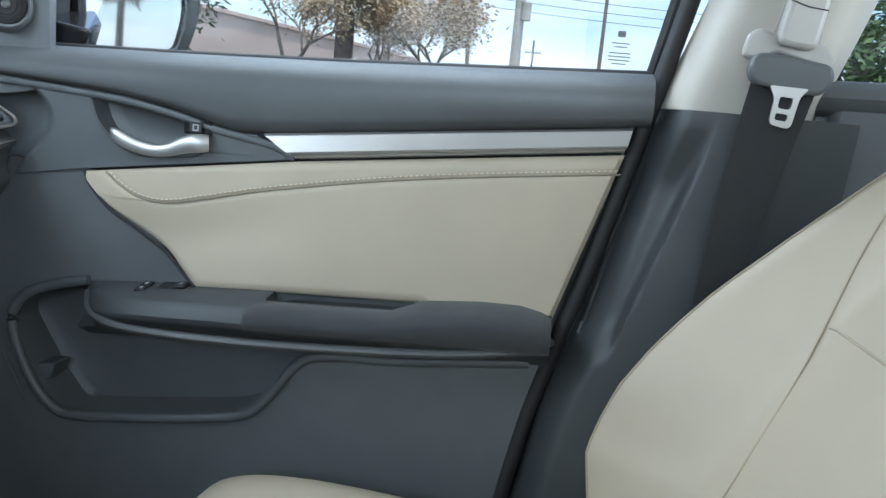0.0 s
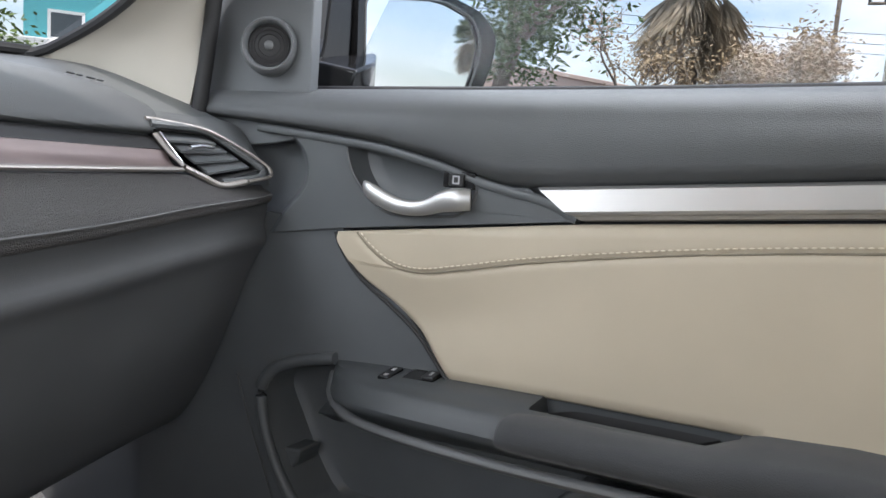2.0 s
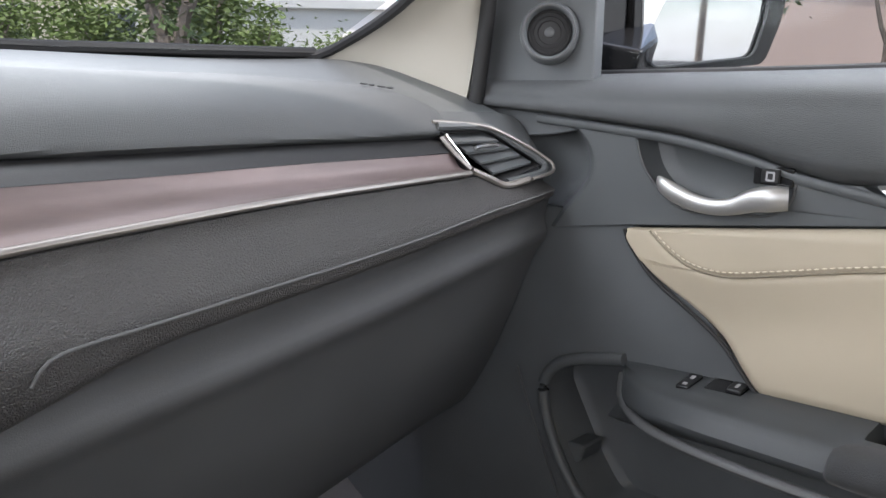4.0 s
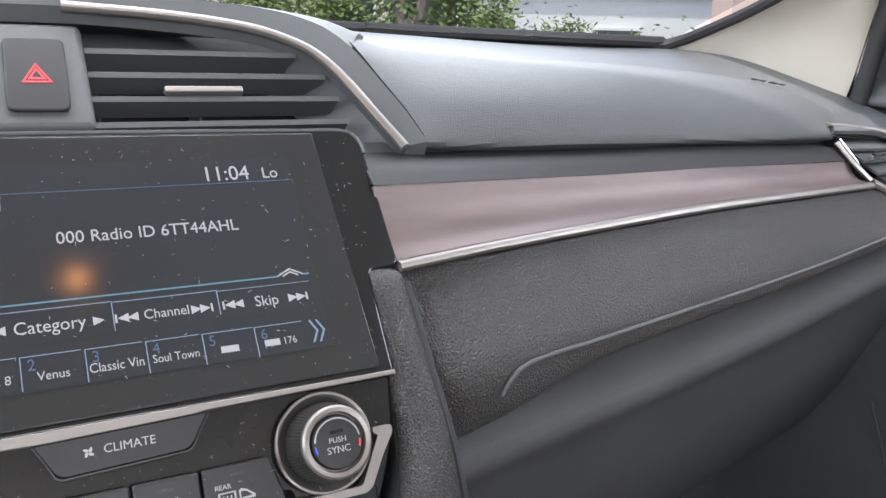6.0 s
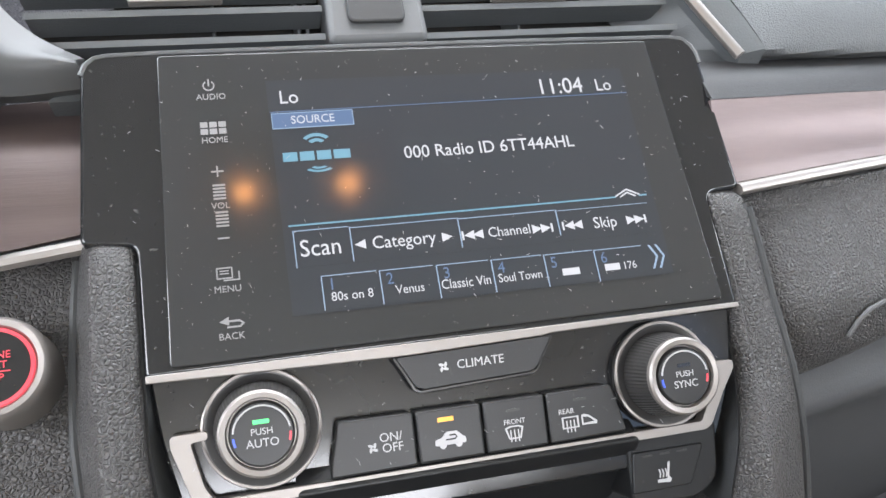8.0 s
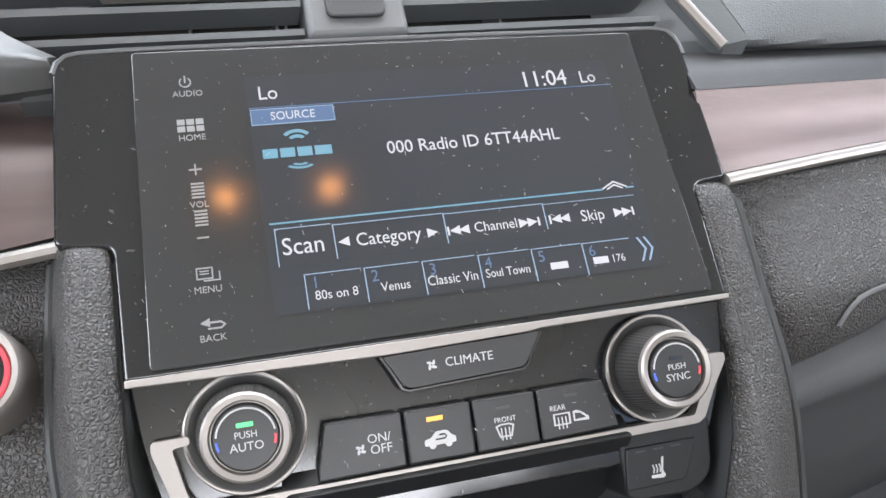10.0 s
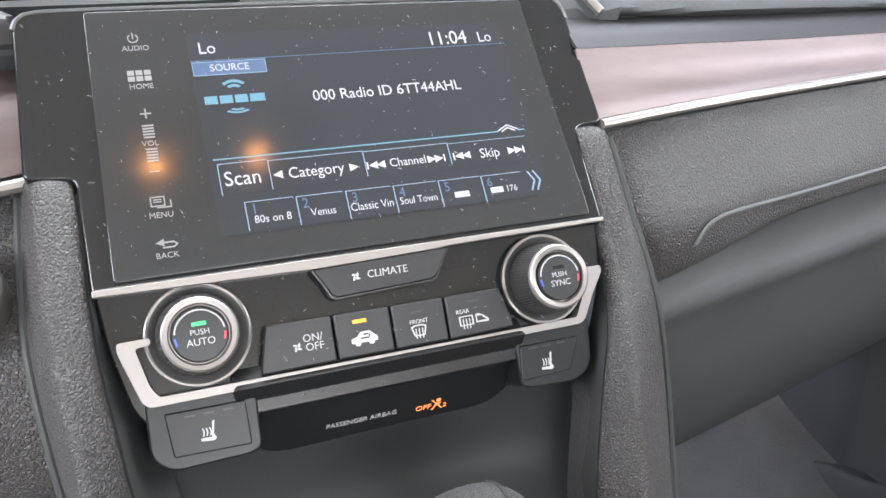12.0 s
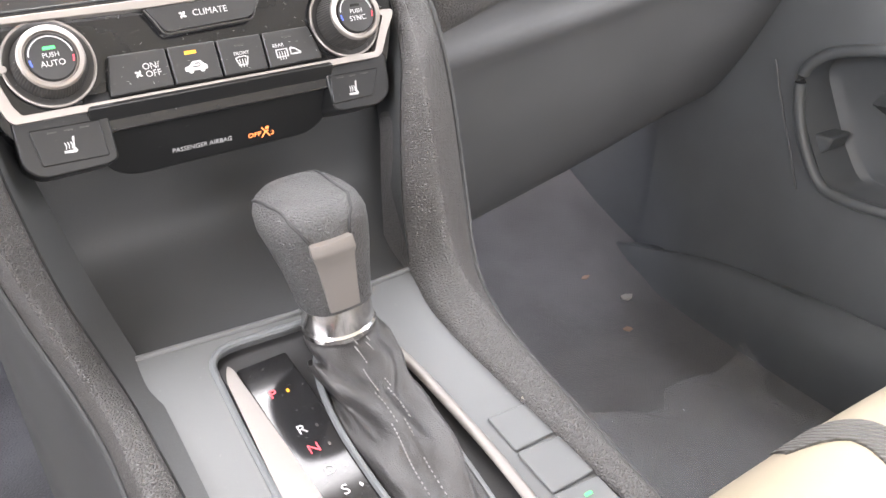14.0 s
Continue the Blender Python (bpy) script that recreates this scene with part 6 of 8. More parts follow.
# two padded legs from the screen down to the console
def leg(side, label):
    """A padded leg: inner edge, crown and outer edge as rails."""
    if side > 0:
        inner = [(0.1125, -0.0185, 0.9745), (0.1125, -0.0290, 0.9580), (0.1120, -0.0415, 0.9380), (0.1100, -0.0560, 0.9160), (0.1050, -0.0715, 0.8960), (0.0971, -0.0828, 0.8723), (0.0897, -0.0951, 0.8234), (0.0799, -0.1181, 0.7881), (0.0708, -0.1600, 0.7810), (0.0738, -0.2400, 0.7715), (0.0791, -0.3200, 0.7622), (0.0830, -0.5500, 0.7417)]
        crown = [(0.1140, -0.0205, 0.9760), (0.1152, -0.0310, 0.9600), (0.1168, -0.0430, 0.9400), (0.1172, -0.0570, 0.9190), (0.1130, -0.0765, 0.8980), (0.1102, -0.0926, 0.8724), (0.1088, -0.1087, 0.8240), (0.1006, -0.1329, 0.7968), (0.0949, -0.1702, 0.7876), (0.0910, -0.2450, 0.7765), (0.0900, -0.3199, 0.7656), (0.0940, -0.5499, 0.7440)]
        outer = [(0.1290, -0.0215, 0.9745), (0.1308, -0.0305, 0.9590), (0.1325, -0.0420, 0.9390), (0.1345, -0.0550, 0.9190), (0.1362, -0.0650, 0.8970), (0.1393, -0.0743, 0.8574), (0.1359, -0.0939, 0.8043), (0.1235, -0.1253, 0.7726), (0.1140, -0.1699, 0.7602), (0.1110, -0.2449, 0.7483), (0.1105, -0.3200, 0.7368), (0.1130, -0.5500, 0.7162)]
    else:
        inner = [(-0.1180, -0.0190, 0.9740), (-0.1180, -0.0340, 0.9570), (-0.1180, -0.0475, 0.9370), (-0.1175, -0.0610, 0.9170), (-0.1150, -0.0730, 0.8930), (-0.1127, -0.0820, 0.8690), (-0.1058, -0.1006, 0.8250), (-0.0955, -0.1224, 0.7909), (-0.0911, -0.1604, 0.7848), (-0.0871, -0.2402, 0.7754), (-0.0870, -0.3201, 0.7648), (-0.0908, -0.5501, 0.7429)]
        crown = [(-0.1330, -0.0200, 0.9760), (-0.1335, -0.0330, 0.9600), (-0.1335, -0.0500, 0.9400), (-0.1330, -0.0640, 0.9200), (-0.1300, -0.0830, 0.8970), (-0.1264, -0.0998, 0.8752), (-0.1185, -0.1140, 0.8285), (-0.1085, -0.1353, 0.7985), (-0.1040, -0.1701, 0.7888), (-0.1030, -0.2450, 0.7793), (-0.1050, -0.3200, 0.7688), (-0.1100, -0.5500, 0.7480)]
        outer = [(-0.1400, 0.0000, 0.9700), (-0.1415, -0.0120, 0.9550), (-0.1422, -0.0300, 0.9360), (-0.1420, -0.0460, 0.9170), (-0.1390, -0.0635, 0.8900), (-0.1347, -0.0766, 0.8587), (-0.1234, -0.0958, 0.8109), (-0.1125, -0.1267, 0.7818), (-0.1070, -0.1704, 0.7725), (-0.1075, -0.2453, 0.7612), (-0.1125, -0.3201, 0.7488), (-0.1202, -0.5500, 0.7270)]

    def between(a, b, f, lift=0.0):
        return [(p[0] * (1 - f) + q[0] * f, p[1] * (1 - f) + q[1] * f - lift, p[2] * (1 - f) + q[2] * f + lift) for p, q in zip(a, b)]

    ends = (outer, inner)
    inner, crown, outer = ([(q[0][0], q[0][1] + 0.034, q[0][2] + 0.003), (q[0][0], q[0][1] + 0.016, q[0][2] + 0.003), (q[0][0], q[0][1] + 0.004, q[0][2] + 0.0025)] + q for q in (inner, crown, outer))
    deep = [(x, y + 0.022, z - 0.018) for x, y, z in inner]
    skin = [deep, between(deep, inner, 0.82), between(inner, crown, 0.08, 0.0006), between(inner, crown, 0.5, 0.0012), between(inner, crown, 0.86, 0.0006),
            between(crown, outer, 0.03, -0.0004), between(crown, outer, 0.16), between(crown, outer, 0.55, 0.0006), between(crown, outer, 0.93), [(x + side * 0.001, y + 0.003, z - 0.002) for x, y, z in outer], [(x + side * 0.002, y + 0.014, z - 0.002) for x, y, z in outer]]
    return part("padded_leg", grid(rails(skin, 90, 40), (0, 0.006, -0.006)), LEATHER, con, label), *ends


legr, outr, innr = leg(1, "grained leather-wrapped leg")
legl, outl, innl = leg(-1, "grained leather-wrapped leg")
# console sides and piping, coloured darker to stand in for shade
for o, side in ((outr, 1), (outl, -1)):
    part("side_wall", grid(rails([[(x, y, z) for x, y, z in o], [(x + side * (0.010 if side > 0 else 0.001), y + 0.02, z - 0.05) for x, y, z in o], [(side * (0.155 if side > 0 else 0.134), y + 0.03, 0.36 + 0.2 * max(0, y + 0.1)) for x, y, z in o]], 40, 14), (-side * 0.008, 0, 0)), PLASTIC_SHADED, con, "dark console side")
    part("leg_piping", tube(spl([(x + side * 0.001, y, z - 0.002) for x, y, z in o], 50), 0.0018, 8), PLASTIC_SHADED, con)
# top plate
pl = holed(arcs([(-0.0815, -0.117), (0.003, -0.1235), (0.0780, -0.119), (0.0740, -0.165), (0.0775, -0.22), (0.082, -0.32), (0.086, -0.55), (-0.095, -0.55), (-0.0865, -0.24)], 0.002),
           [arcs([(-0.050, -0.127), (0.030, -0.131), (0.0400, -0.170), (0.0465, -0.233), (0.046, -0.40), (-0.053, -0.40), (-0.0525, -0.20)], [0.018, 0.010, 0.03, 0.03, 0.02, 0.02, 0.03])], -0.008, 0.0)
for v in pl.verts:
    v.co.z += plate_z(v.co.y)
part("top_plate", pl, SATINBLACK, con, "satin grey top plate", 30)
part("plate_lip", tube([(-0.0815, -0.1165, 0.7835), (0.003, -0.1230, 0.7832), (0.0785, -0.1185, 0.7836)], 0.0018, 8), SATINBLACK, con)
# dark cubby behind the shifter, under the fascia; its shade is put into the colour
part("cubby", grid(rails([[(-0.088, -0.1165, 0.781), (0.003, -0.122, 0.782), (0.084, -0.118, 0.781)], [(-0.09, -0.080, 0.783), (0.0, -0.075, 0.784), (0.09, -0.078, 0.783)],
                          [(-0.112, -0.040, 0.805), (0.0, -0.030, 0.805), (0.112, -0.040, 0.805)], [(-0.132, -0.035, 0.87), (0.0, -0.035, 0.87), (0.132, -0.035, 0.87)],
                          [(-0.136, -0.015, 0.92), (0.0, -0.015, 0.92), (0.136, -0.015, 0.92)]], 14, 30), (0, 0.01, -0.006)), PLASTIC_SHADED, con, "dark storage cubby")
# smooth walls from the legs' inner edges down to the plate, in the same shade-darkened plastic
PLATE_EDGE = [(0.110, 0.045, 0.955), (0.108, 0.012, 0.920), (0.104, -0.025, 0.885), (0.097, -0.050, 0.850), (0.087, -0.080, 0.805), (0.0795, -0.118, 0.782), (0.0785, -0.16, 0.779), (0.0790, -0.24, 0.775), (0.083, -0.32, 0.770), (0.088, -0.55, 0.764)]
part("inner_wall", grid(rails([[(x + 0.001, y + 0.001, z - 0.001) for x, y, z in innl], [(-x, y, z) for x, y, z in PLATE_EDGE]], 40, 8), (-0.004, 0.002, -0.004)), PLASTIC_SHADED, con, "smooth dark inner wall")
part("inner_wall", grid(rails([[(x - 0.001, y + 0.001, z - 0.001) for x, y, z in innr[:8]], [(x + 0.002, y, z) for x, y, z in PLATE_EDGE[:6]]], 30, 8), (0.004, 0.002, -0.004)), PLASTIC_SHADED, con, "smooth dark inner wall")
# shift gate: dark tub, glossy indicator strip, silver blades
gate = thing("shift_gate", "recessed shift gate with gloss black indicator and silver blades", "shift gate", (0, -0.25, 0.77))


def on_plate(outline, w0, w1):
    bm = prism(outline, w0, w1)
    for v in bm.verts:
        v.co.z += plate_z(v.co.y)
    return bm


part("tub", on_plate(arcs([(-0.052, -0.125), (0.032, -0.129), (0.042, -0.170), (0.0485, -0.233), (0.048, -0.40), (-0.055, -0.40), (-0.0545, -0.20)], 0.012), -0.02, -0.006), RUBBER, gate, "dark gate tub")
part("tub_rim", tube([(x, y, plate_z(y) - 0.001) for x, y in arcs([(0.028, -0.1310), (-0.050, -0.1275), (-0.0525, -0.20), (-0.053, -0.30)], [0.0, 0.018, 0.03, 0.0], 6)], 0.0022, 8), PLASTIC_LOW, gate)
part("silver_blade", on_plate(arcs([(-0.0434, -0.1425), (-0.0415, -0.147), (-0.0360, -0.235), (-0.033, -0.40), (-0.053, -0.40), (-0.0510, -0.22), (-0.0476, -0.152)], [0.002, 0.006, 0.01, 0, 0, 0.01, 0.01]), -0.006, 0.0005), BLADE, gate, "satin silver blade", bevel=0.001)
blade = spl([(0.034, -0.1575, 0.0), (0.0387, -0.1825, 0.0), (0.0415, -0.2213, 0.0), (0.0428, -0.2573, 0.0), (0.0425, -0.2812, 0.0), (0.041, -0.40, 0)], 30)
part("silver_blade", tube([(p.x, p.y, plate_z(p.y) + 0.001) for p in blade], 0.0030, 10, 0.7), BLADE, gate, "satin silver blade")
part("side_ledge", on_plate(arcs([(0.034, -0.150), (0.0430, -0.186), (0.0460, -0.2335), (0.0458, -0.40), (0.0445, -0.40), (0.0445, -0.26), (0.0410, -0.19)], 0.002), -0.006, -0.001), PLASTIC, gate)
ind = part("indicator_strip", on_plate(arcs([(-0.0405, -0.1455), (-0.0125, -0.1445), (-0.0120, -0.186), (-0.0065, -0.25), (0.000, -0.40), (-0.0335, -0.40), (-0.0365, -0.24)], 0.002), -0.006, -0.002), SCUFFED, gate, "gloss black gear indicator", bevel=0.0008)
TP = Matrix.Rotation(math.atan(0.12), 4, "X")
for text, x, y, lit in (("P", -0.0303, -0.1698, 1), ("R", -0.0274, -0.1967, 0), ("N", -0.0271, -0.2094, 1), ("D", -0.0260, -0.2235, 0), ("S", -0.0249, -0.2367, 0), ("L", -0.0240, -0.2500, 0)):
    part("gear_letter", letters(text, 0.0078, Matrix.Translation((x, y, plate_z(y) - 0.0017)) @ TP, 0.0001), RED_INK if lit else WHITE_INK, ind, "red lit letter" if lit else "white letter", smooth=0)
    part("gear_lamp", on_plate([(x + 0.0074 + 0.0007 * math.cos(t), y - 0.0008 + 0.0012 * math.sin(t)) for t in [k * math.pi / 5 for k in range(10)]], -0.0019, -0.0016), AMBER_LED if text == "P" else DARKCHROME, ind)
# parking brake and drive buttons on the passenger's side
btn = thing("console_switches", "row of grey console push buttons edged with silver", "push buttons", (0.07, -0.27, 0.775))
for k, (y0, y1) in enumerate(((-0.2360, -0.2590), (-0.2602, -0.2860), (-0.2872, -0.316), (-0.317, -0.35))):
    part("button", on_plate(arcs([(0.0522, y0), (0.0765, y0 - 0.002), (0.0775, y1), (0.0527, y1)], 0.0015), 0.0, 0.0014 + 0.0004 * k), SATINBLACK, btn, bevel=0.0006)
part("button_light", on_plate(arcs([(0.064, -0.2940), (0.068, -0.2940), (0.068, -0.2955), (0.064, -0.2955)], 0.0004), 0.0021, 0.0026), GREEN_LED, btn, "green lit mark")
part("silver_edge", tube(spl([(x, y, plate_z(y) + 0.0015) for x, y in ((0.0748, -0.2345), (0.0797, -0.2451), (0.0808, -0.2690), (0.0806, -0.3038), (0.0820, -0.36))], 24), 0.0022, 8), CHROME, btn, "bright edge")
part("end_wall", box(-0.13, -0.56, 0.38, 0.13, -0.55, 0.77), PLASTIC_LOW, con)
part("armrest_box", box(-0.10, -0.95, 0.40, 0.10, -0.56, 0.80), PLASTIC, con, "dark console box", bevel=0.02)

# ---- gear shifter ----
sh = thing("gear_shifter", "leather gear knob with chrome collar and stitched leather boot", "gear shifter", (0.024, -0.15, 0.77))
KN = Matrix.Translation((0.0165, -0.149, 0.7945)) @ Matrix.Rotation(radians(-5), 4, "X") @ Matrix.Rotation(radians(-4), 4, "Y") @ Matrix.Diagonal((0.94, 0.94, 0.90, 1))


def kring(z, cx, cy, a, b, e=2.6, n=40):
    out = []
    for k in range(n):
        t = 2 * math.pi * k / n
        c, s = math.cos(t), math.sin(t)
        out.append(KN @ Vector((cx + a * math.copysign(abs(c) ** (2 / e), c), cy + b * math.copysign(abs(s) ** (2 / e), s), z)))
    return out


KNOB = [(0.0125, 0, 0, 0.0200, 0.0205), (0.020, -0.0005, 0, 0.0207, 0.0215), (0.034, -0.001, 0.001, 0.0225, 0.0245), (0.050, -0.002, 0.002, 0.0255, 0.0285), (0.060, -0.003, 0.003, 0.0272, 0.0310),
        (0.068, -0.003, 0.004, 0.0272, 0.0320), (0.074, -0.003, 0.005, 0.0250, 0.0300), (0.078, -0.003, 0.006, 0.0205, 0.0250), (0.0800, -0.003, 0.007, 0.012, 0.015), (0.0803, -0.003, 0.007, 0.004, 0.005)]
kb = part("knob", loft([kring(*k) for k in KNOB]), KNOB_LEATHER, sh, "grained black leather knob", 60)


def on_knob(z, deg, off=0.0):
    """A point on the knob's skin at a height and an angle."""
    for a, b in zip(KNOB, KNOB[1:]):
        if z <= b[0]:
            break
    f = (z - a[0]) / (b[0] - a[0])
    cx, cy, ra, rb = (a[k] * (1 - f) + b[k] * f for k in (1, 2, 3, 4))
    c, q = math.cos(radians(deg)), math.sin(radians(deg))
    return KN @ Vector((cx + (ra + off) * math.copysign(abs(c) ** (2 / 2.6), c), cy + (rb + off) * math.copysign(abs(q) ** (2 / 2.6), q), z + off * 0.4))


def knob_seam(zs, degs):
    k = spl([(z * 1000, d * 0.1, 0) for z, d in zip(zs, degs)], 60)
    return tube([on_knob(min(0.0802, p.x / 1000), p.y * 10, 0.0002) for p in k], 0.0008, 6)


part("seam", knob_seam((0.072, 0.0765, 0.0778, 0.0765, 0.0725, 0.0685, 0.0635), (140, 168, 198, 216, 230, 239, 246)), RUBBER, kb)
part("seam", knob_seam((0.0770, 0.0790, 0.0790, 0.0765, 0.0720, 0.0680, 0.0635, 0.050, 0.034, 0.016), (60, 20, -25, -55, -72, -78, -79, -79, -79, -79)), RUBBER, kb)
cols = (246, 255, 264, 273, 281)
part("release_panel", grid([[on_knob(z, d, o) for d in cols] for z, o in ((0.0635, 0.0002), (0.0615, 0.0018), (0.0560, 0.0030), (0.0530, 0.0030), (0.0510, 0.0014), (0.042, 0.0012), (0.028, 0.0014), (0.0150, 0.0014))], KN.to_3x3() @ Vector((0, 0.006, 0))),
     material("satin_bronze_plastic", (0.20, 0.185, 0.175), 0.40, metal=0.4, vary=0.06), sh, "satin bronze release button", 30)
part("collar", loft([kring(-0.0090, 0, 0, 0.0200, 0.0200, 2.1), kring(-0.0075, 0, 0, 0.0212, 0.0212, 2.1), kring(-0.0045, 0, 0, 0.0212, 0.0212, 2.1), kring(-0.0030, 0, 0, 0.0202, 0.0202, 2.1), kring(0.006, 0, 0, 0.0198, 0.0200, 2.1), kring(0.0128, 0, 0, 0.0190, 0.0195, 2.1)]), CHROME, sh, "bright chrome collar", 30)
# pleated boot that trails back along the gate
rnd = random.Random(3)
rings = []
for k in range(29):
    s = k / 28
    ring = []
    for i in range(56):
        t = 2 * math.pi * i / 56
        top = KN @ Vector((0.0205 * math.cos(t), 0.0205 * math.sin(t), -0.0085))
        bx, by = 0.0090 + 0.0205 * math.cos(t), -0.222 + 0.072 * math.sin(t)
        if math.sin(t) < 0:
            by = -0.222 + 0.12 * math.sin(t)
        base = Vector((bx, by, plate_z(by) - 0.004))
        q = top.lerp(base, s ** 1.25)
        q.z += 0.004 * math.sin(s * math.pi) * (0.5 - 0.5 * math.sin(t)) - 0.010 * math.sin(s * math.pi) * max(0, math.sin(t))
        fold = 0.0040 * math.sin(s * math.pi) * (math.sin(s * 17 + 2.4 * math.sin(2 * t)) + 0.7 * math.sin(5 * t + s * 11) + 0.8 * noise.noise(Vector((math.cos(t) * 3, math.sin(t) * 3, s * 7))))
        out = Vector((q.x - 0.0105, q.y + 0.19, 0.02))
        q += (out.normalized() if out.length > 1e-5 else Vector((0, 0, 1))) * fold
        ring.append(q)
    rings.append(ring)
BOOT_THREAD = material("pale_boot_thread", (0.17, 0.166, 0.162), 0.8)
boot = part("boot", loft(rings, False), BOOT, sh, "creased black leather boot", 70)
for dxs in (-0.0034, 0.0034):
    bm = bmesh.new()
    for k in range(62):
        s = 0.02 + k / 62 * 0.9
        a, b = rings[min(27, int(s * 28))], rings[min(28, int(s * 28) + 1)]
        f = s * 28 - int(s * 28)
        i0 = round(43 - 4 * min(1, s * 2.2))
        p = a[i0].lerp(b[i0], f) + Vector((dxs, -0.0004, 0.0012))
        d = (b[i0] - a[i0]).normalized() * 0.0008
        tube([p - d, p, p + d], [0.0002, 0.00045, 0.0002], 5, bm=bm)
    tagged(part("boot_stitches", bm, BOOT_THREAD, boot), kind="stuff")
part("boot_frame", tube([(x, y, plate_z(y) - 0.001) for x, y in [(0.0090 + 0.0215 * math.cos(t), -0.222 + (0.073 if math.sin(t) > 0 else 0.121) * math.sin(t)) for t in [2 * math.pi * i / 48 for i in range(49)]]], 0.0018, 6), PLASTIC_LOW, gate)

# ---- start button ----
sb = thing("engine_start_button", "round red start button with satin silver ring", "start button", (-0.165, -0.05, 0.95))
SM = local(PM, -166, -45.5, -9) @ Matrix.Scale(0.90, 4)
part("silver_ring", lathe([(0.0205, -0.02), (0.0205, 0.000), (0.0198, 0.0038), (0.0186, 0.0050), (0.0165, 0.0046), (0.0155, 0.0025)], SM, 56), BRONZE, sb, "satin silver ring")
part("red_glow_ring", lathe([(0.0153, 0.002), (0.0153, 0.0045), (0.0140, 0.0048), (0.0139, 0.002)], SM, 56), RED_INK, sb, "red lit ring")
cap = part("cap", lathe([(0.0139, 0.0), (0.0138, 0.0044), (0.010, 0.0048), (0.002, 0.0050)], SM, 48), GLOSS, sb, "black cap")
for text, v in (("ENGINE", 4.2), ("START", 0.4), ("STOP", -4.4)):
    part("cap_label", letters(text, 0.0040, local(SM, 0, v, 5.2), 0.0001), RED_INK, cap, smooth=0)
bars("cap_rule", [(-7, -2.2, 7, -1.8)], RED_INK, 5.2, cap, SM)

# ---- brake pedal ----
pd = thing("brake_pedal", "ribbed black rubber brake pedal in the driver's footwell", "pedal", (-0.226, 0.32, 0.50))
QM = Matrix.Translation((-0.226, 0.320, 0.555)) @ Matrix.Rotation(radians(8), 4, "Z") @ Matrix.Rotation(radians(40), 4, "X")
part("pad", prism(rrect(-0.055, -0.046, 0.055, 0.046, 0.014), 0, 0.012, QM), RUBBER, pd, bevel=0.003)
for k in range(12):
    u = -0.046 + k * 0.0084
    part("rib", prism(rrect(u - 0.0022, -0.041, u + 0.0022, 0.041, 0.002), 0.012, 0.0155, QM), PLASTIC, pd)
part("arm", tube([QM @ Vector((0, 0, 0)), QM @ Vector((0, 0.06, -0.06)), (-0.23, 0.50, 0.80)], 0.010), RUBBER, pd)

# ---- passenger's seat ----
def seat_section(x, halfw):
    """How far the bolster stands out, 0 in the middle to 1 at the edge."""
    u = abs(x) / halfw
    return max(0.0, min(1.0, (u - 0.56) / 0.34)) ** 1.3


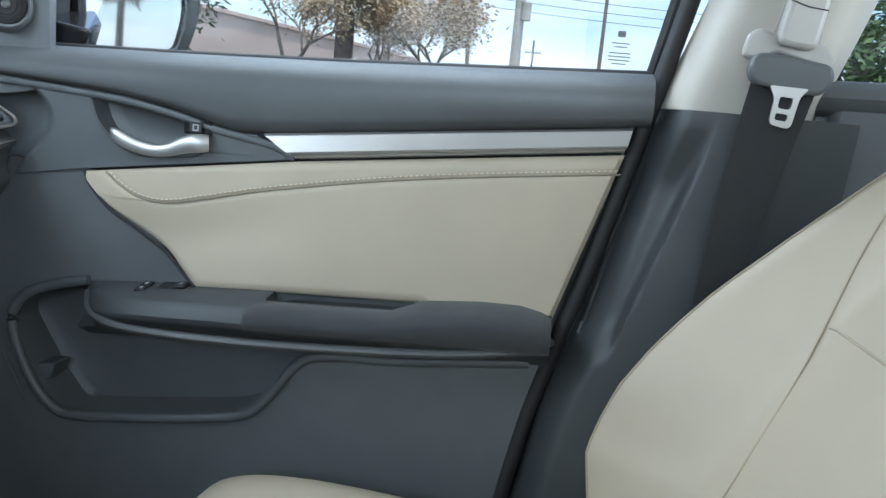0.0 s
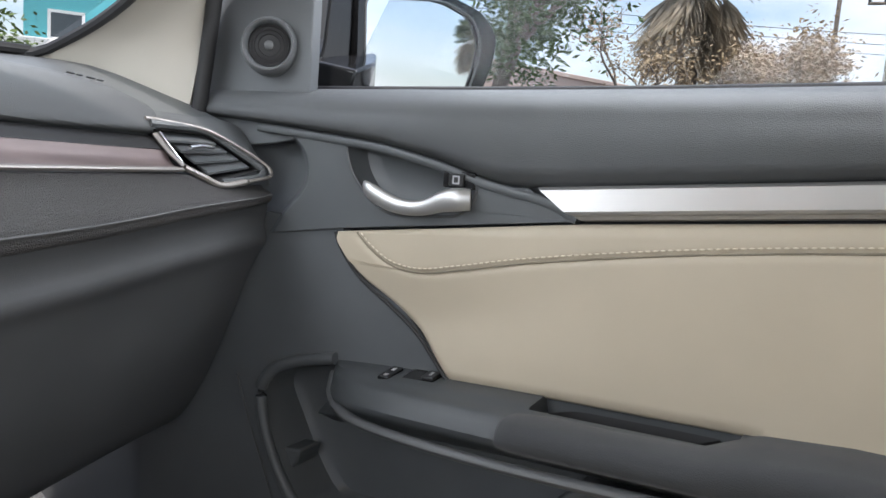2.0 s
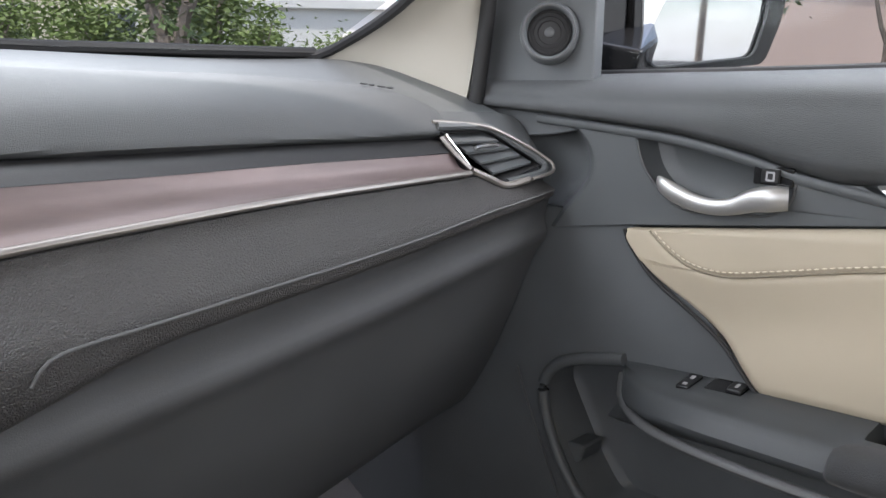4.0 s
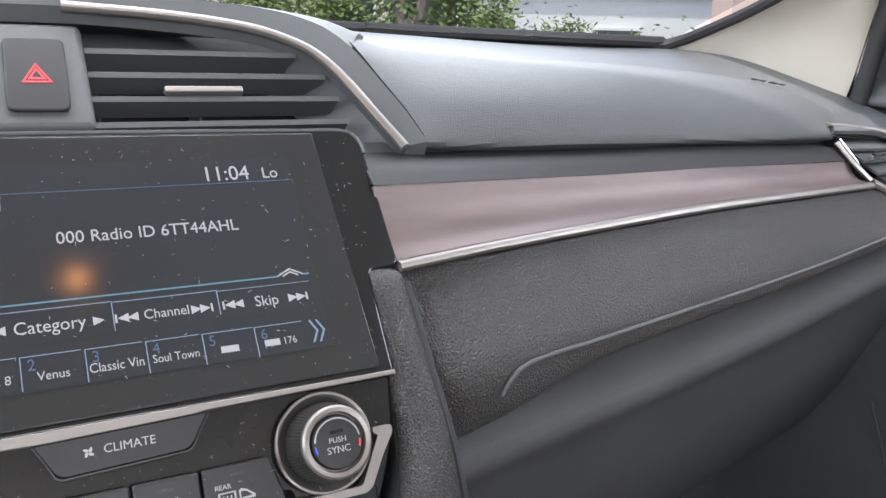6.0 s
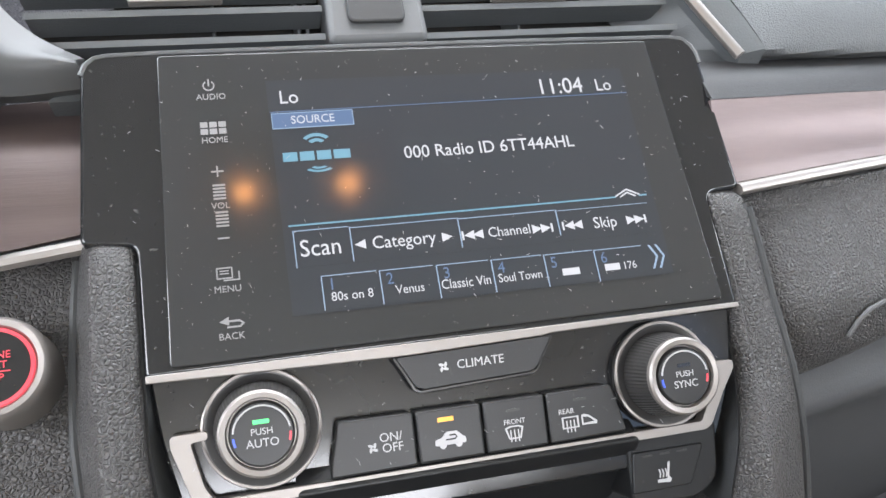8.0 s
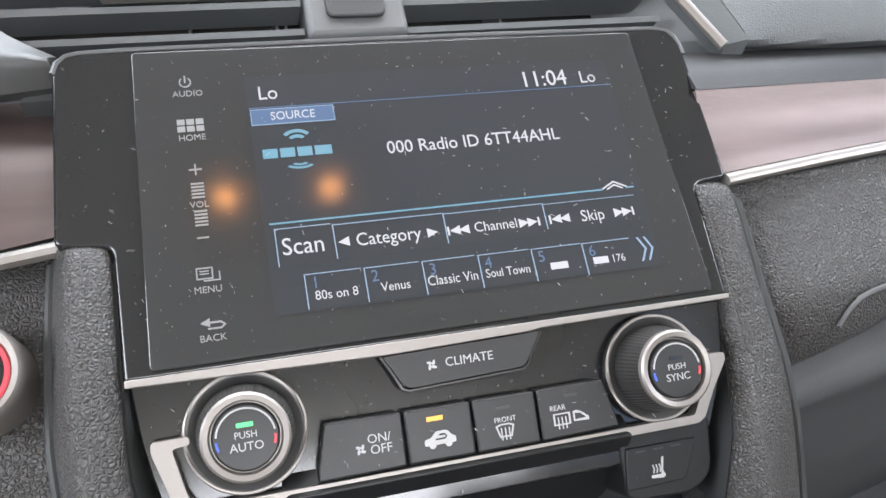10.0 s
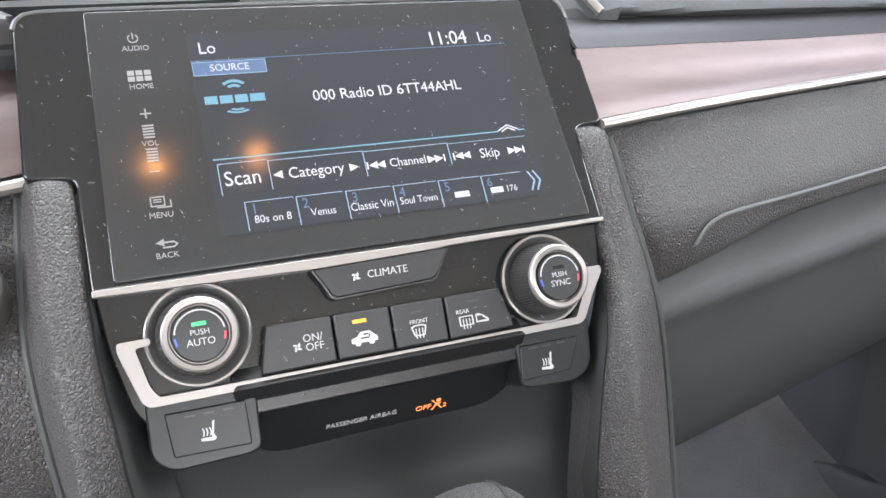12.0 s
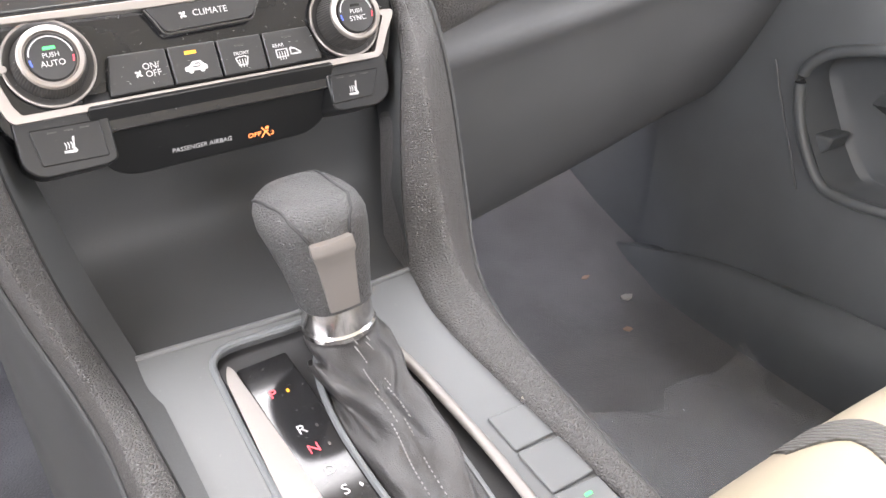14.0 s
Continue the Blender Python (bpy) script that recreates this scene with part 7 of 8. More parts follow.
def build_seat(cx, flip, label):
    s = thing("front_seat", label, "car seat", (cx, -0.45, 0.40), group="front seats")
    # cushion
    rows = []
    prof = [(-0.225, 0.515), (-0.222, 0.555), (-0.232, 0.585), (-0.262, 0.606), (-0.32, 0.612), (-0.42, 0.600), (-0.55, 0.575), (-0.70, 0.555)]
    lifts = [0.0, 0.0, 0.006, 0.014, 0.022, 0.032, 0.044, 0.05]
    pr = spl([(0, y, z) for y, z in prof], 40)
    lf_ = spl([(i, v, 0) for i, v in enumerate(lifts)], 40)
    for p, l in zip(pr, lf_):
        row = []
        for j in range(60):
            x = -0.265 + j * 0.53 / 59
            b = seat_section(x, 0.265)
            e = max(0.0, (abs(x) - 0.235) / 0.03)
            row.append((cx + x, p.y - 0.018 * e * e - 0.01 * (abs(x) / 0.265) ** 2, p.z + l.y * b - 0.03 * e * e))
        rows.append(row)
    cu = part("cushion", grid(rows, (0, -0.02, -0.06)), SEAT, s, "cream leather cushion", 60)
    top = [(p.y, p.z + 0.0016) for p in pr]

    def on_cushion(x, y):
        return (cx + x, y, curve_y(top, y - 0.001 + 0.01 * (x / 0.265) ** 2) + 0.0008)

    mid_line = spl([(-0.045, -0.228, 0), (-0.016, -0.240, 0), (0.004, -0.258, 0), (0.006, -0.284, 0), (-0.008, -0.316, 0), (-0.04, -0.36, 0), (-0.09, -0.40, 0)], 40)
    rows = []
    for k, p in enumerate(mid_line):
        d = (mid_line[min(k + 1, 39)] - mid_line[max(k - 1, 0)]).normalized()
        rows.append([on_cushion(p.x + d.y * w, p.y - d.x * w) for w in (-0.016, -0.012, -0.006, 0.0, 0.006, 0.012, 0.016)])
    part("mesh_insert", grid(rows, (0, 0, -0.004)), SEAT_MESH, cu, "grey woven band")
    for x in (-0.150, 0.150):
        part("seam", tube([(cx + x, p.y, p.z + l.y * seat_section(x, 0.265) + 0.0008) for p, l in list(zip(pr, lf_))[6:]], 0.0012, 6), material("tan_seam", (0.40, 0.34, 0.25), 0.7), cu)
    part("base", box(cx - 0.24, -0.70, 0.40, cx + 0.24, -0.25, 0.54), PLASTIC_LOW, s, "dark seat base", bevel=0.02)
    # backrest, leaning back, with bolsters
    rows = []
    for k in range(44):
        z = 0.58 + k * 0.56 / 43
        yc = curve_y([(0.58, -0.735), (0.70, -0.752), (0.85, -0.835), (1.03, -0.950), (1.14, -1.02)], z)
        out = curve_y([(0.58, 0.060), (0.66, 0.082), (0.70, 0.093), (0.74, 0.103), (0.774, 0.109), (0.82, 0.106), (0.88, 0.094), (0.95, 0.072), (1.03, 0.044), (1.14, 0.02)], z)
        hw = curve_y([(0.58, 0.235), (0.72, 0.262), (0.90, 0.255), (1.05, 0.225), (1.14, 0.19)], z)
        row = []
        for j in range(64):
            u = -1 + 2 * j / 63
            b = seat_section(u, 1.0)
            e = max(0.0, (abs(u) - 0.88) / 0.12)
            row.append((cx + u * hw, yc + out * b - 0.055 * e * e, z))
        rows.append(row)
    bk = part("backrest", grid(rows, (0, -0.09, -0.02)), SEAT, s, "cream leather backrest", 60)
    for u in (-0.60, 0.60):
        part("seam", tube(spl([Vector(r[round((u * (0.58 + (k - 9) * 0.030) + 1) / 2 * 63)]) + Vector((0, 0.0006, 0)) for k, r in list(enumerate(rows))[4:40:5]], 40), 0.0013, 6), material("tan_seam", (0.40, 0.34, 0.25), 0.7), bk)
    part("seam", tube([Vector(rows[23][j]) + Vector((0, 0.0006, 0)) for j in range(13, 51)], 0.0013, 6), material("tan_seam", (0.40, 0.34, 0.25), 0.7), bk)
    part("seam", tube([Vector(r[60 if cx > 0 else 3]) + Vector((0, 0.001, 0)) for r in rows[:36]], 0.0010, 6), material("tan_seam", (0.40, 0.34, 0.25), 0.7), bk)
    return s


build_seat(0.385, 1, "cream leather passenger's seat beside the door")

# ---- seat belt on the centre pillar ----
sbelt = thing("seat_belt", "black seat belt hanging on the pillar with steel tongue", "seat belt", (0.66, -0.78, 0.6))
part("webbing", grid(rails([[(0.626, -0.775, 1.118), (0.632, -0.764, 1.03), (0.640, -0.757, 0.95), (0.655, -0.750, 0.80), (0.66, -0.745, 0.55)],
                            [(0.622, -0.836, 1.108), (0.634, -0.822, 1.03), (0.650, -0.806, 0.93), (0.665, -0.790, 0.80), (0.67, -0.785, 0.55)]], 24, 6), (0.0014, 0, 0)), WEBBING, sbelt, "black woven webbing")
part("webbing_upper", grid(rails([[(0.628, -0.780, 1.125), (0.628, -0.790, 1.16), (0.625, -0.805, 1.25)], [(0.628, -0.830, 1.120), (0.628, -0.830, 1.16), (0.62, -0.84, 1.25)]], 8, 4), (0.0014, 0, 0)), BELT_PLASTIC, sbelt)
BF = door_frame(0.612)
part("belt_loop", prism(arcs([(-0.762, 1.103), (-0.768, 1.119), (-0.790, 1.119), (-0.838, 1.112), (-0.842, 1.098), (-0.832, 1.083), (-0.815, 1.083), (-0.768, 1.090)], 0.008), -0.010, 0.008, BF), PLASTIC, sbelt, "black padded belt loop", bevel=0.004, seg=3)
part("tongue", holed(arcs([(-0.783, 1.0895), (-0.819, 1.0885), (-0.812, 1.080), (-0.8075, 1.050), (-0.787, 1.0535), (-0.789, 1.078)], [0.003, 0.003, 0.004, 0.006, 0.006, 0.004]),
                     [arcs([(-0.794, 1.0800), (-0.8065, 1.0790), (-0.8045, 1.0680), (-0.7930, 1.0690)], 0.003), arcs([(-0.7925, 1.0645), (-0.8035, 1.0635), (-0.8025, 1.0570), (-0.7920, 1.0580)], 0.0015)], 0.006, 0.0095, BF), METAL, sbelt, "flat steel tongue", 30)
part("guide_ring", prism(arcs([(-0.758, 1.116), (-0.762, 1.137), (-0.772, 1.144), (-0.785, 1.138), (-0.836, 1.131), (-0.846, 1.118), (-0.842, 1.104), (-0.83, 1.11), (-0.79, 1.122), (-0.772, 1.112)], 0.006), -0.020, -0.008, BF), BELT_PLASTIC, sbelt, "grey cream guide ring", bevel=0.004)
part("guide_cover", prism(arcs([(-0.786, 1.128), (-0.822, 1.124), (-0.832, 1.20), (-0.797, 1.20)], 0.008), -0.018, 0.004, BF), BELT_PLASTIC, sbelt, "grey cream anchor cover", bevel=0.006)
part("cover_seam", tube([(0.6075, -0.790, 1.1685), (0.6075, -0.808, 1.1630), (0.6075, -0.826, 1.1610)], 0.0006, 5), RUBBER, sbelt)

# ---- rear door behind the pillar ----
rd = thing("rear_door", "rear car door with dark sill and tinted window", "car door", (0.76, -1.2, 0.45))
part("inner_panel", prism([(-0.86, 0.42), (-0.88, 1.10), (-1.55, 1.12), (-1.55, 0.42)], -0.08, 0.0, door_frame(0.71)), PLASTIC_LOW, rd, bevel=0.01)
part("sill_pad", tube([(0.73, -0.86, 1.088), (0.73, -1.2, 1.10), (0.73, -1.55, 1.115)], 0.028, 12, 0.7), SOFT, rd, "dark grained sill pad")
rg = part("rear_glass", prism([(-0.86, 1.09), (-1.5, 1.11), (-1.40, 1.36), (-0.90, 1.37)], 0.0, 0.003, door_frame(0.765)), GLASS, rd, "tinted side window")
rg.visible_shadow = False

# ---- driver's side, rear end ----
dd = thing("driver_door", "dark driver's door with tinted window", "car door", (-0.76, -0.3, 0.45))
part("inner_panel", box(-0.80, -0.70, 0.40, -0.71, 0.30, 1.085), PLASTIC_LOW, dd, bevel=0.02)
dg = part("side_glass", box(-0.775, -0.72, 1.085, -0.772, 0.10, 1.37), GLASS, dd, "tinted side window")
dg.visible_shadow = False
drr = thing("driver_rear_door", "dark rear door with tinted window", "car door", (-0.76, -1.2, 0.45))
part("inner_panel", box(-0.80, -1.60, 0.40, -0.71, -0.86, 1.09), PLASTIC_LOW, drr, bevel=0.02)
rear = part("rear_bench", grid(rails([[(-0.66, -1.25, 0.55), (0.66, -1.25, 0.55)], [(-0.66, -1.30, 0.66), (0.66, -1.30, 0.66)], [(-0.66, -1.68, 0.64), (0.66, -1.68, 0.64)], [(-0.62, -1.80, 1.08), (0.62, -1.80, 1.08)], [(-0.62, -1.95, 1.08), (0.62, -1.95, 1.08)]], 12, 24), (0, -0.03, -0.03)), SEAT)
tagged(rear, "cream leather rear bench at the back of the cabin", "car seat")
tagged(part("rear_bulkhead", box(-0.80, -2.05, 0.40, 0.80, -1.98, 1.10), PLASTIC_LOW), "dark bulkhead behind the rear bench", "car body", kind="structure")
build_driver = build_seat(-0.385, -1, "cream leather driver's seat")

# ---- outside mirror on the passenger's door ----
mir = thing("side_mirror", "outside mirror with black inner face and white shell", "car mirror", (0.88, 0.08, 1.08))
MC = Vector((0.955, 0.047, 1.150))
inc = (MC - Vector((0.06, -0.54, 1.025))).normalized()
ref = Vector((0.42, -1.0, 0.115)).normalized()
mn = (ref - inc).normalized()
mu = Vector((0, 0, 1)).cross(mn).normalized()
mv = mn.cross(mu)
MM = Matrix.Translation(MC) @ Matrix((mu, mv, mn)).transposed().to_4x4()
GL = arcs([(-0.078, 0.044), (0.045, 0.060), (0.104, 0.047), (0.122, 0.020), (0.120, -0.010), (0.104, -0.056), (-0.056, -0.070), (-0.073, -0.036)], [0.012, 0.02, 0.02, 0.014, 0.014, 0.014, 0.014, 0.014])
part("mirror_glass", prism(GL, -0.002, 0.0, MM), MIRROR, mir, "clear mirror glass")
RIM = arcs([(-0.090, 0.052), (0.050, 0.072), (0.125, 0.058), (0.158, 0.028), (0.150, -0.014), (0.126, -0.066), (-0.066, -0.080), (-0.086, -0.040)], [0.012, 0.02, 0.02, 0.014, 0.014, 0.014, 0.014, 0.014])
part("inner_rim", holed(RIM, [[(u * 1.012, v * 1.02) for u, v in GL]], -0.030, 0.004, MM), GLOSS, mir, "black rim", 30)
part("rim_edge", tube([MM @ Vector((u * 1.015, v * 1.025, 0.004)) for u, v in GL + GL[:1]], 0.0016, 6), SATINBLACK, mir)
part("shell", loft([[MM @ Vector((u * s + 0.02 * (1 - s), v * s, w)) for u, v in RIM] for s, w in ((1.0, -0.028), (1.03, -0.05), (0.95, -0.085), (0.7, -0.115), (0.35, -0.128))]), PAINT, mir, "white painted shell", 60)
part("arm", loft([[(0.770, 0.085, 1.075), (0.770, 0.000, 1.070), (0.770, -0.01, 1.095), (0.770, 0.075, 1.110)], [(0.83, 0.085, 1.080), (0.83, 0.02, 1.076), (0.83, 0.01, 1.110), (0.83, 0.08, 1.115)],
                  [(0.90, 0.11, 1.085), (0.90, 0.06, 1.082), (0.90, 0.06, 1.13), (0.90, 0.10, 1.13)]]), GLOSS, mir, "black mirror arm", bevel=0.004)
part("inner_column", prism(arcs([(-0.150, -0.085), (-0.092, -0.080), (-0.090, 0.055), (-0.125, 0.05), (-0.130, -0.02)], 0.008), -0.05, -0.004, MM), GLOSS, mir, "black mirror foot", bevel=0.003)
part("front_tag", prism(rrect(-0.156, -0.004, -0.122, 0.05, 0.004), -0.05, -0.046, MM), PAINT, mir, "white body patch")

# ---- small things on the floor ----
def crumpled(x, y, seed):
    """Height of a crumpled sheet: sharp folds over soft swells."""
    a = noise.noise(Vector((x * 9, y * 9, seed)))
    b = noise.noise(Vector((x * 26 + a * 2, y * 26, seed + 3)))
    c = noise.noise(Vector((x * 60, y * 60 + b * 2, seed + 7)))
    return 0.3725 + 0.012 * abs(a) + 0.008 * (1 - abs(b)) ** 4 + 0.003 * abs(c)


sheet = part("plastic_floor_cover", grid([[(0.26 + i * 0.0058 + 0.05 * noise.noise(Vector((i * 0.05, j * 0.07, 2.0))), 0.02 - j * 0.006 + 0.06 * noise.noise(Vector((i * 0.06, j * 0.04, 5.0))), crumpled(i * 0.006, j * 0.006, 1.0)) for i in range(70)] for j in range(56)]), FILM, smooth=25)
tagged(sheet, "crumpled clear plastic sheet on the footwell carpet", "plastic sheet")
sheet2 = part("plastic_floor_cover", grid([[(-0.52 + i * 0.008 + 0.04 * noise.noise(Vector((i * 0.07, j * 0.09, 2.0))), 0.16 - j * 0.008 + 0.05 * noise.noise(Vector((i * 0.08, j * 0.05, 5.0))), crumpled(i * 0.008, j * 0.008, 9.0) + 0.01) for i in range(44)] for j in range(46)]), thin_film("milky_plastic_film", (0.62, 0.63, 0.66), 0.75), smooth=25)
tagged(sheet2, "crumpled milky plastic sheet in the driver's footwell", "plastic sheet")
rnd = random.Random(11)
for k, (x, y) in enumerate(((0.575, 0.135), (0.472, 0.302), (0.614, 0.266), (0.628, 0.193), (0.40, 0.06))):
    bm = bmesh.new()
    bmesh.ops.create_icosphere(bm, subdivisions=1, radius=0.006 + 0.003 * (k % 2))
    for v in bm.verts:
        v.co = Vector((v.co.x * 1.4 * rnd.uniform(0.7, 1.2), v.co.y * rnd.uniform(0.6, 1.2), v.co.z * 0.4))
    bm.transform(Matrix.Translation((x, y, 0.378)))
    tagged(part("dry_crumb", bm, DEBRIS if k % 2 == 0 else BELT_PLASTIC), "small dry leaf crumb lying on the carpet", "crumb", group="crumbs on the carpet")

# ---- outside ----
GZ = 0.12
ground = part("ground", grid([[(x, y, GZ) for x in (-900, -60, -20, 0, 20, 60, 900)] for y in (-900, -60, -20, 0, 20, 60, 900)]), ASPHALT)
tagged(ground, "grey asphalt parking lot round the car", "ground", kind="structure")


def polar(az, d):
    return Vector((0.05 + d * math.cos(radians(az)), -0.5 + d * math.sin(radians(az)), GZ))


def leaf_cloud(bm, rnd, centre, size, count, leaf, flat=0.55):
    """Small folded leaves scattered in clumps about a centre."""
    for k in range(count):
        d = Vector((rnd.gauss(0, 1), rnd.gauss(0, 1), rnd.gauss(0, 1)))
        p = centre + Vector((d.x * size[0], d.y * size[1], d.z * size[2])) * 0.5
        a = Vector((rnd.uniform(-1, 1), rnd.uniform(-1, 1), rnd.uniform(-flat, flat))).normalized() * leaf * rnd.uniform(0.6, 1.3)
        b = a.cross(Vector((rnd.uniform(-1, 1), rnd.uniform(-1, 1), rnd.uniform(-1, 1)))).normalized() * leaf * 0.35
        vs = [bm.verts.new(p - a), bm.verts.new(p + b), bm.verts.new(p + a), bm.verts.new(p - b)]
        bm.faces.new(vs)


def branches(rnd, base, height, spread, levels, r0):
    """Limbs of a tree: a list of (points, radius) and the tips."""
    limbs, tips = [], []

    def grow(p, d, length, r, level):
        pts = [p]
        for k in range(3):
            d = (d + Vector((rnd.uniform(-1, 1), rnd.uniform(-1, 1), rnd.uniform(-0.3, 0.5))) * 0.22).normalized()
            p = p + d * length / 3
            pts.append(p)
        limbs.append((pts, r))
        if level == 0:
            tips.append(p)
            return
        for k in range(rnd.choice((2, 3)) if level < levels else 3):
            dd = (d + Vector((rnd.uniform(-1, 1), rnd.uniform(-1, 1), rnd.uniform(-0.2, 0.6))) * spread).normalized()
            grow(pts[rnd.choice((2, 3))], dd, length * rnd.uniform(0.62, 0.82), r * 0.62, level - 1)
            if level <= 2:
                tips.append(pts[2])

    grow(base, Vector((0, 0, 1)), height * 0.36, r0, levels)
    return limbs, tips


def tree(az, d, height, spread, leafmat, leaf, per_tip, label, seed, r0=0.14, levels=4, clump=0.5):
    rnd = random.Random(seed)
    base = polar(az, d)
    t = thing("tree", label, "tree", tuple(base))
    limbs, tips = branches(rnd, base, height, spread, levels, r0)
    bm = bmesh.new()
    for pts, r in limbs:
        tube(pts, [r * (1 - 0.12 * k) for k in range(len(pts))], 6, bm=bm)
    part("trunk", bm, BARK, t, "grey brown trunk and limbs")
    bm = bmesh.new()
    for p in tips:
        leaf_cloud(bm, rnd, p, (clump, clump, clump * 0.7), per_tip, leaf)
    tagged(part("crown", bm, leafmat, t, smooth=0), kind="stuff")
    return t


def palm(az, d, trunk_h, label, seed, scale=1.0, skirt=True):
    rnd = random.Random(seed)
    base = polar(az, d)
    t = thing("palm_tree", label, "palm tree", tuple(base))
    top = base + Vector((0.1, 0, trunk_h))
    part("trunk", tube(spl([base, base + Vector((0.05, 0, trunk_h * 0.5)), top], 12), [0.22 * scale - 0.004 * k for k in range(12)], 12), BARK, t, "ringed grey trunk")
    green, dead = bmesh.new(), bmesh.new()
    for k in range(46 + (230 if skirt else 24)):
        isg = k < 46
        a = rnd.uniform(0, 2 * math.pi)
        out = Vector((math.cos(a), math.sin(a), 0))
        rise = rnd.uniform(-0.1, 1.0) if isg else rnd.uniform(-1.6, -0.45)
        ln = (1.35 if isg else rnd.uniform(0.8, 1.5)) * scale
        start = top + Vector((0, 0, rnd.uniform(-0.2, 0.2) if isg else rnd.uniform(-0.75, -0.05) * scale))
        d0 = (out + Vector((0, 0, rise))).normalized()
        stem = [start, start + d0 * ln * 0.5, start + d0 * ln * 0.85 + Vector((0, 0, -0.14 * ln))]
        bm = green if isg else dead
        side = d0.cross(Vector((0, 0, 1))).normalized()
        for j in range(15 if isg else 8):
            f = (j / (14 if isg else 7) - 0.5) * 2
            tip = stem[1] + (d0 * math.cos(f * 1.3) + side * math.sin(f * 1.3)) * ln * 0.62 + Vector((0, 0, -(0.22 if isg else 0.42) * ln * (0.4 + abs(f))))
            w = side.cross(d0).normalized() * 0.035 * scale + side * 0.02 * scale
            vs = [bm.verts.new(stem[1]), bm.verts.new(stem[1].lerp(tip, 0.5) + w), bm.verts.new(tip), bm.verts.new(stem[1].lerp(tip, 0.5) - w)]
            bm.faces.new(vs)
        tube(stem[:2], 0.012 * scale, 4, bm=bm)
    tagged(part("green_fronds", green, FROND_GREEN, t, "green fan fronds", smooth=0), kind="stuff")
    tagged(part("dead_fronds", dead, FROND, t, "hanging skirt of dry fronds", smooth=0), kind="stuff")
    return t


palm(14.2, 24.6, 6.2, "fan palm with a thick skirt of dead fronds", 2, 1.4)
palm(-61.0, 34.0, 5.2, "small fan palm beyond the parking lot", 4, 0.75)
tree(26.2, 13.0, 6.2, 0.75, LEAF, 0.075, 190, "leafy green tree with forked trunk", 8, 0.17, 3, 0.8)
tree(17.8, 22.0, 4.4, 0.95, LEAF_DRY, 0.07, 7, "sparse tree with bare branches and few dry leaves", 21, 0.10, 5, 0.55)
tree(8.0, 24.0, 4.9, 0.95, LEAF_DRY, 0.08, 22, "sparse tree with tan autumn leaves", 13, 0.10, 5, 0.6)
tree(12.0, 27.0, 4.6, 0.95, LEAF_DRY, 0.08, 16, "sparse tree with tan autumn leaves", 31, 0.10, 5, 0.6)
tree(-19.5, 15.0, 5.4, 0.7, LEAF, 0.11, 60, "leafy green tree at the roadside", 17, 0.16, 3, 0.8)
tree(-21.0, 8.0, 2.4, 0.8, LEAF, 0.06, 70, "green shrub with white blossom beside the car", 19, 0.06, 3, 0.5)
tree(64.6, 9.5, 3.6, 0.6, LEAF, 0.07, 20, "tree with a thick grey trunk", 23, 0.17, 3, 0.4)
tree(60.0, 12.0, 2.9, 0.8, HEDGE, 0.07, 90, "dense yellow-green bush beside the house", 25, 0.06, 3, 0.6)
tree(57.0, 11.0, 1.7, 0.8, HEDGE, 0.05, 60, "small yellow-green bush near the hedge", 27, 0.04, 3, 0.3)
tree(69.0, 13.0, 2.2, 0.8, HEDGE, 0.06, 80, "dense green bush before the house", 29, 0.05, 3, 0.6)
tree(54.0, 16.0, 1.6, 0.8, HEDGE, 0.06, 60, "small green bush near the white house", 33, 0.04, 3, 0.5)
tree(75.0, 15.0, 2.4, 0.8, HEDGE, 0.06, 80, "dense green bush before the house", 37, 0.05, 3, 0.6)


def pole(az, d, height, r, mat, label, arms=True):
    base = polar(az, d)
    t = thing("utility_pole", label, "utility pole", tuple(base))
    part("shaft", tube([base, base + Vector((0, 0, height))], [r, r * 0.7], 12), mat, t)
    if arms:
        side = Vector((-math.sin(radians(az)), math.cos(radians(az)), 0))
        z = Vector((0, 0, height * 0.86))
        part("crossarm", tube([base + z - side * 0.8, base + z + side * 0.8], 0.05, 6), BARK, t)
        for k in (-0.75, -0.35, 0.35, 0.75):
            part("insulator", tube([base + z + side * k, base + z + side * k + Vector((0, 0, 0.16))], 0.045, 8), WINDOW_DARK, t)
    return t


near_pole = pole(2.1, 26.0, 6.6, 0.20, CONCRETE, "square concrete utility pole")
part("transformer", tube([polar(1.65, 25.8) + Vector((0, 0, 3.95)), polar(1.65, 25.8) + Vector((0, 0, 4.5))], 0.16, 12), CONCRETE, near_pole, "small grey box on the pole")
pole(-3.7, 45.0, 8.4, 0.13, BARK, "thin leaning wooden utility pole", False)
pole(5.5, 45.0, 12.0, 0.14, BARK, "thin wooden utility pole", True)
pole(1.0, 80.0, 8.5, 0.15, BARK, "far wooden utility pole", True)
lines = thing("power_lines", "thin black power lines strung between two far poles", "power line", tuple(polar(32, 40)))
for az, d in ((32, 40), (-28, 48)):
    p = polar(az, d)
    part("end_pole", tube([p, p + Vector((0, 0, 8.6))], [0.15, 0.11], 8), BARK, lines, "wooden end pole")
for dz in (7.2, 7.6, 8.0):
    a, b = polar(32, 40) + Vector((0, 0, dz)), polar(-28, 48) + Vector((0, 0, dz - 1))
    part("wire", tube([a.lerp(b, s) - Vector((0, 0, 1.0 * math.sin(s * math.pi))) for s in [i / 16 for i in range(17)]], 0.012, 4), RUBBER, lines)


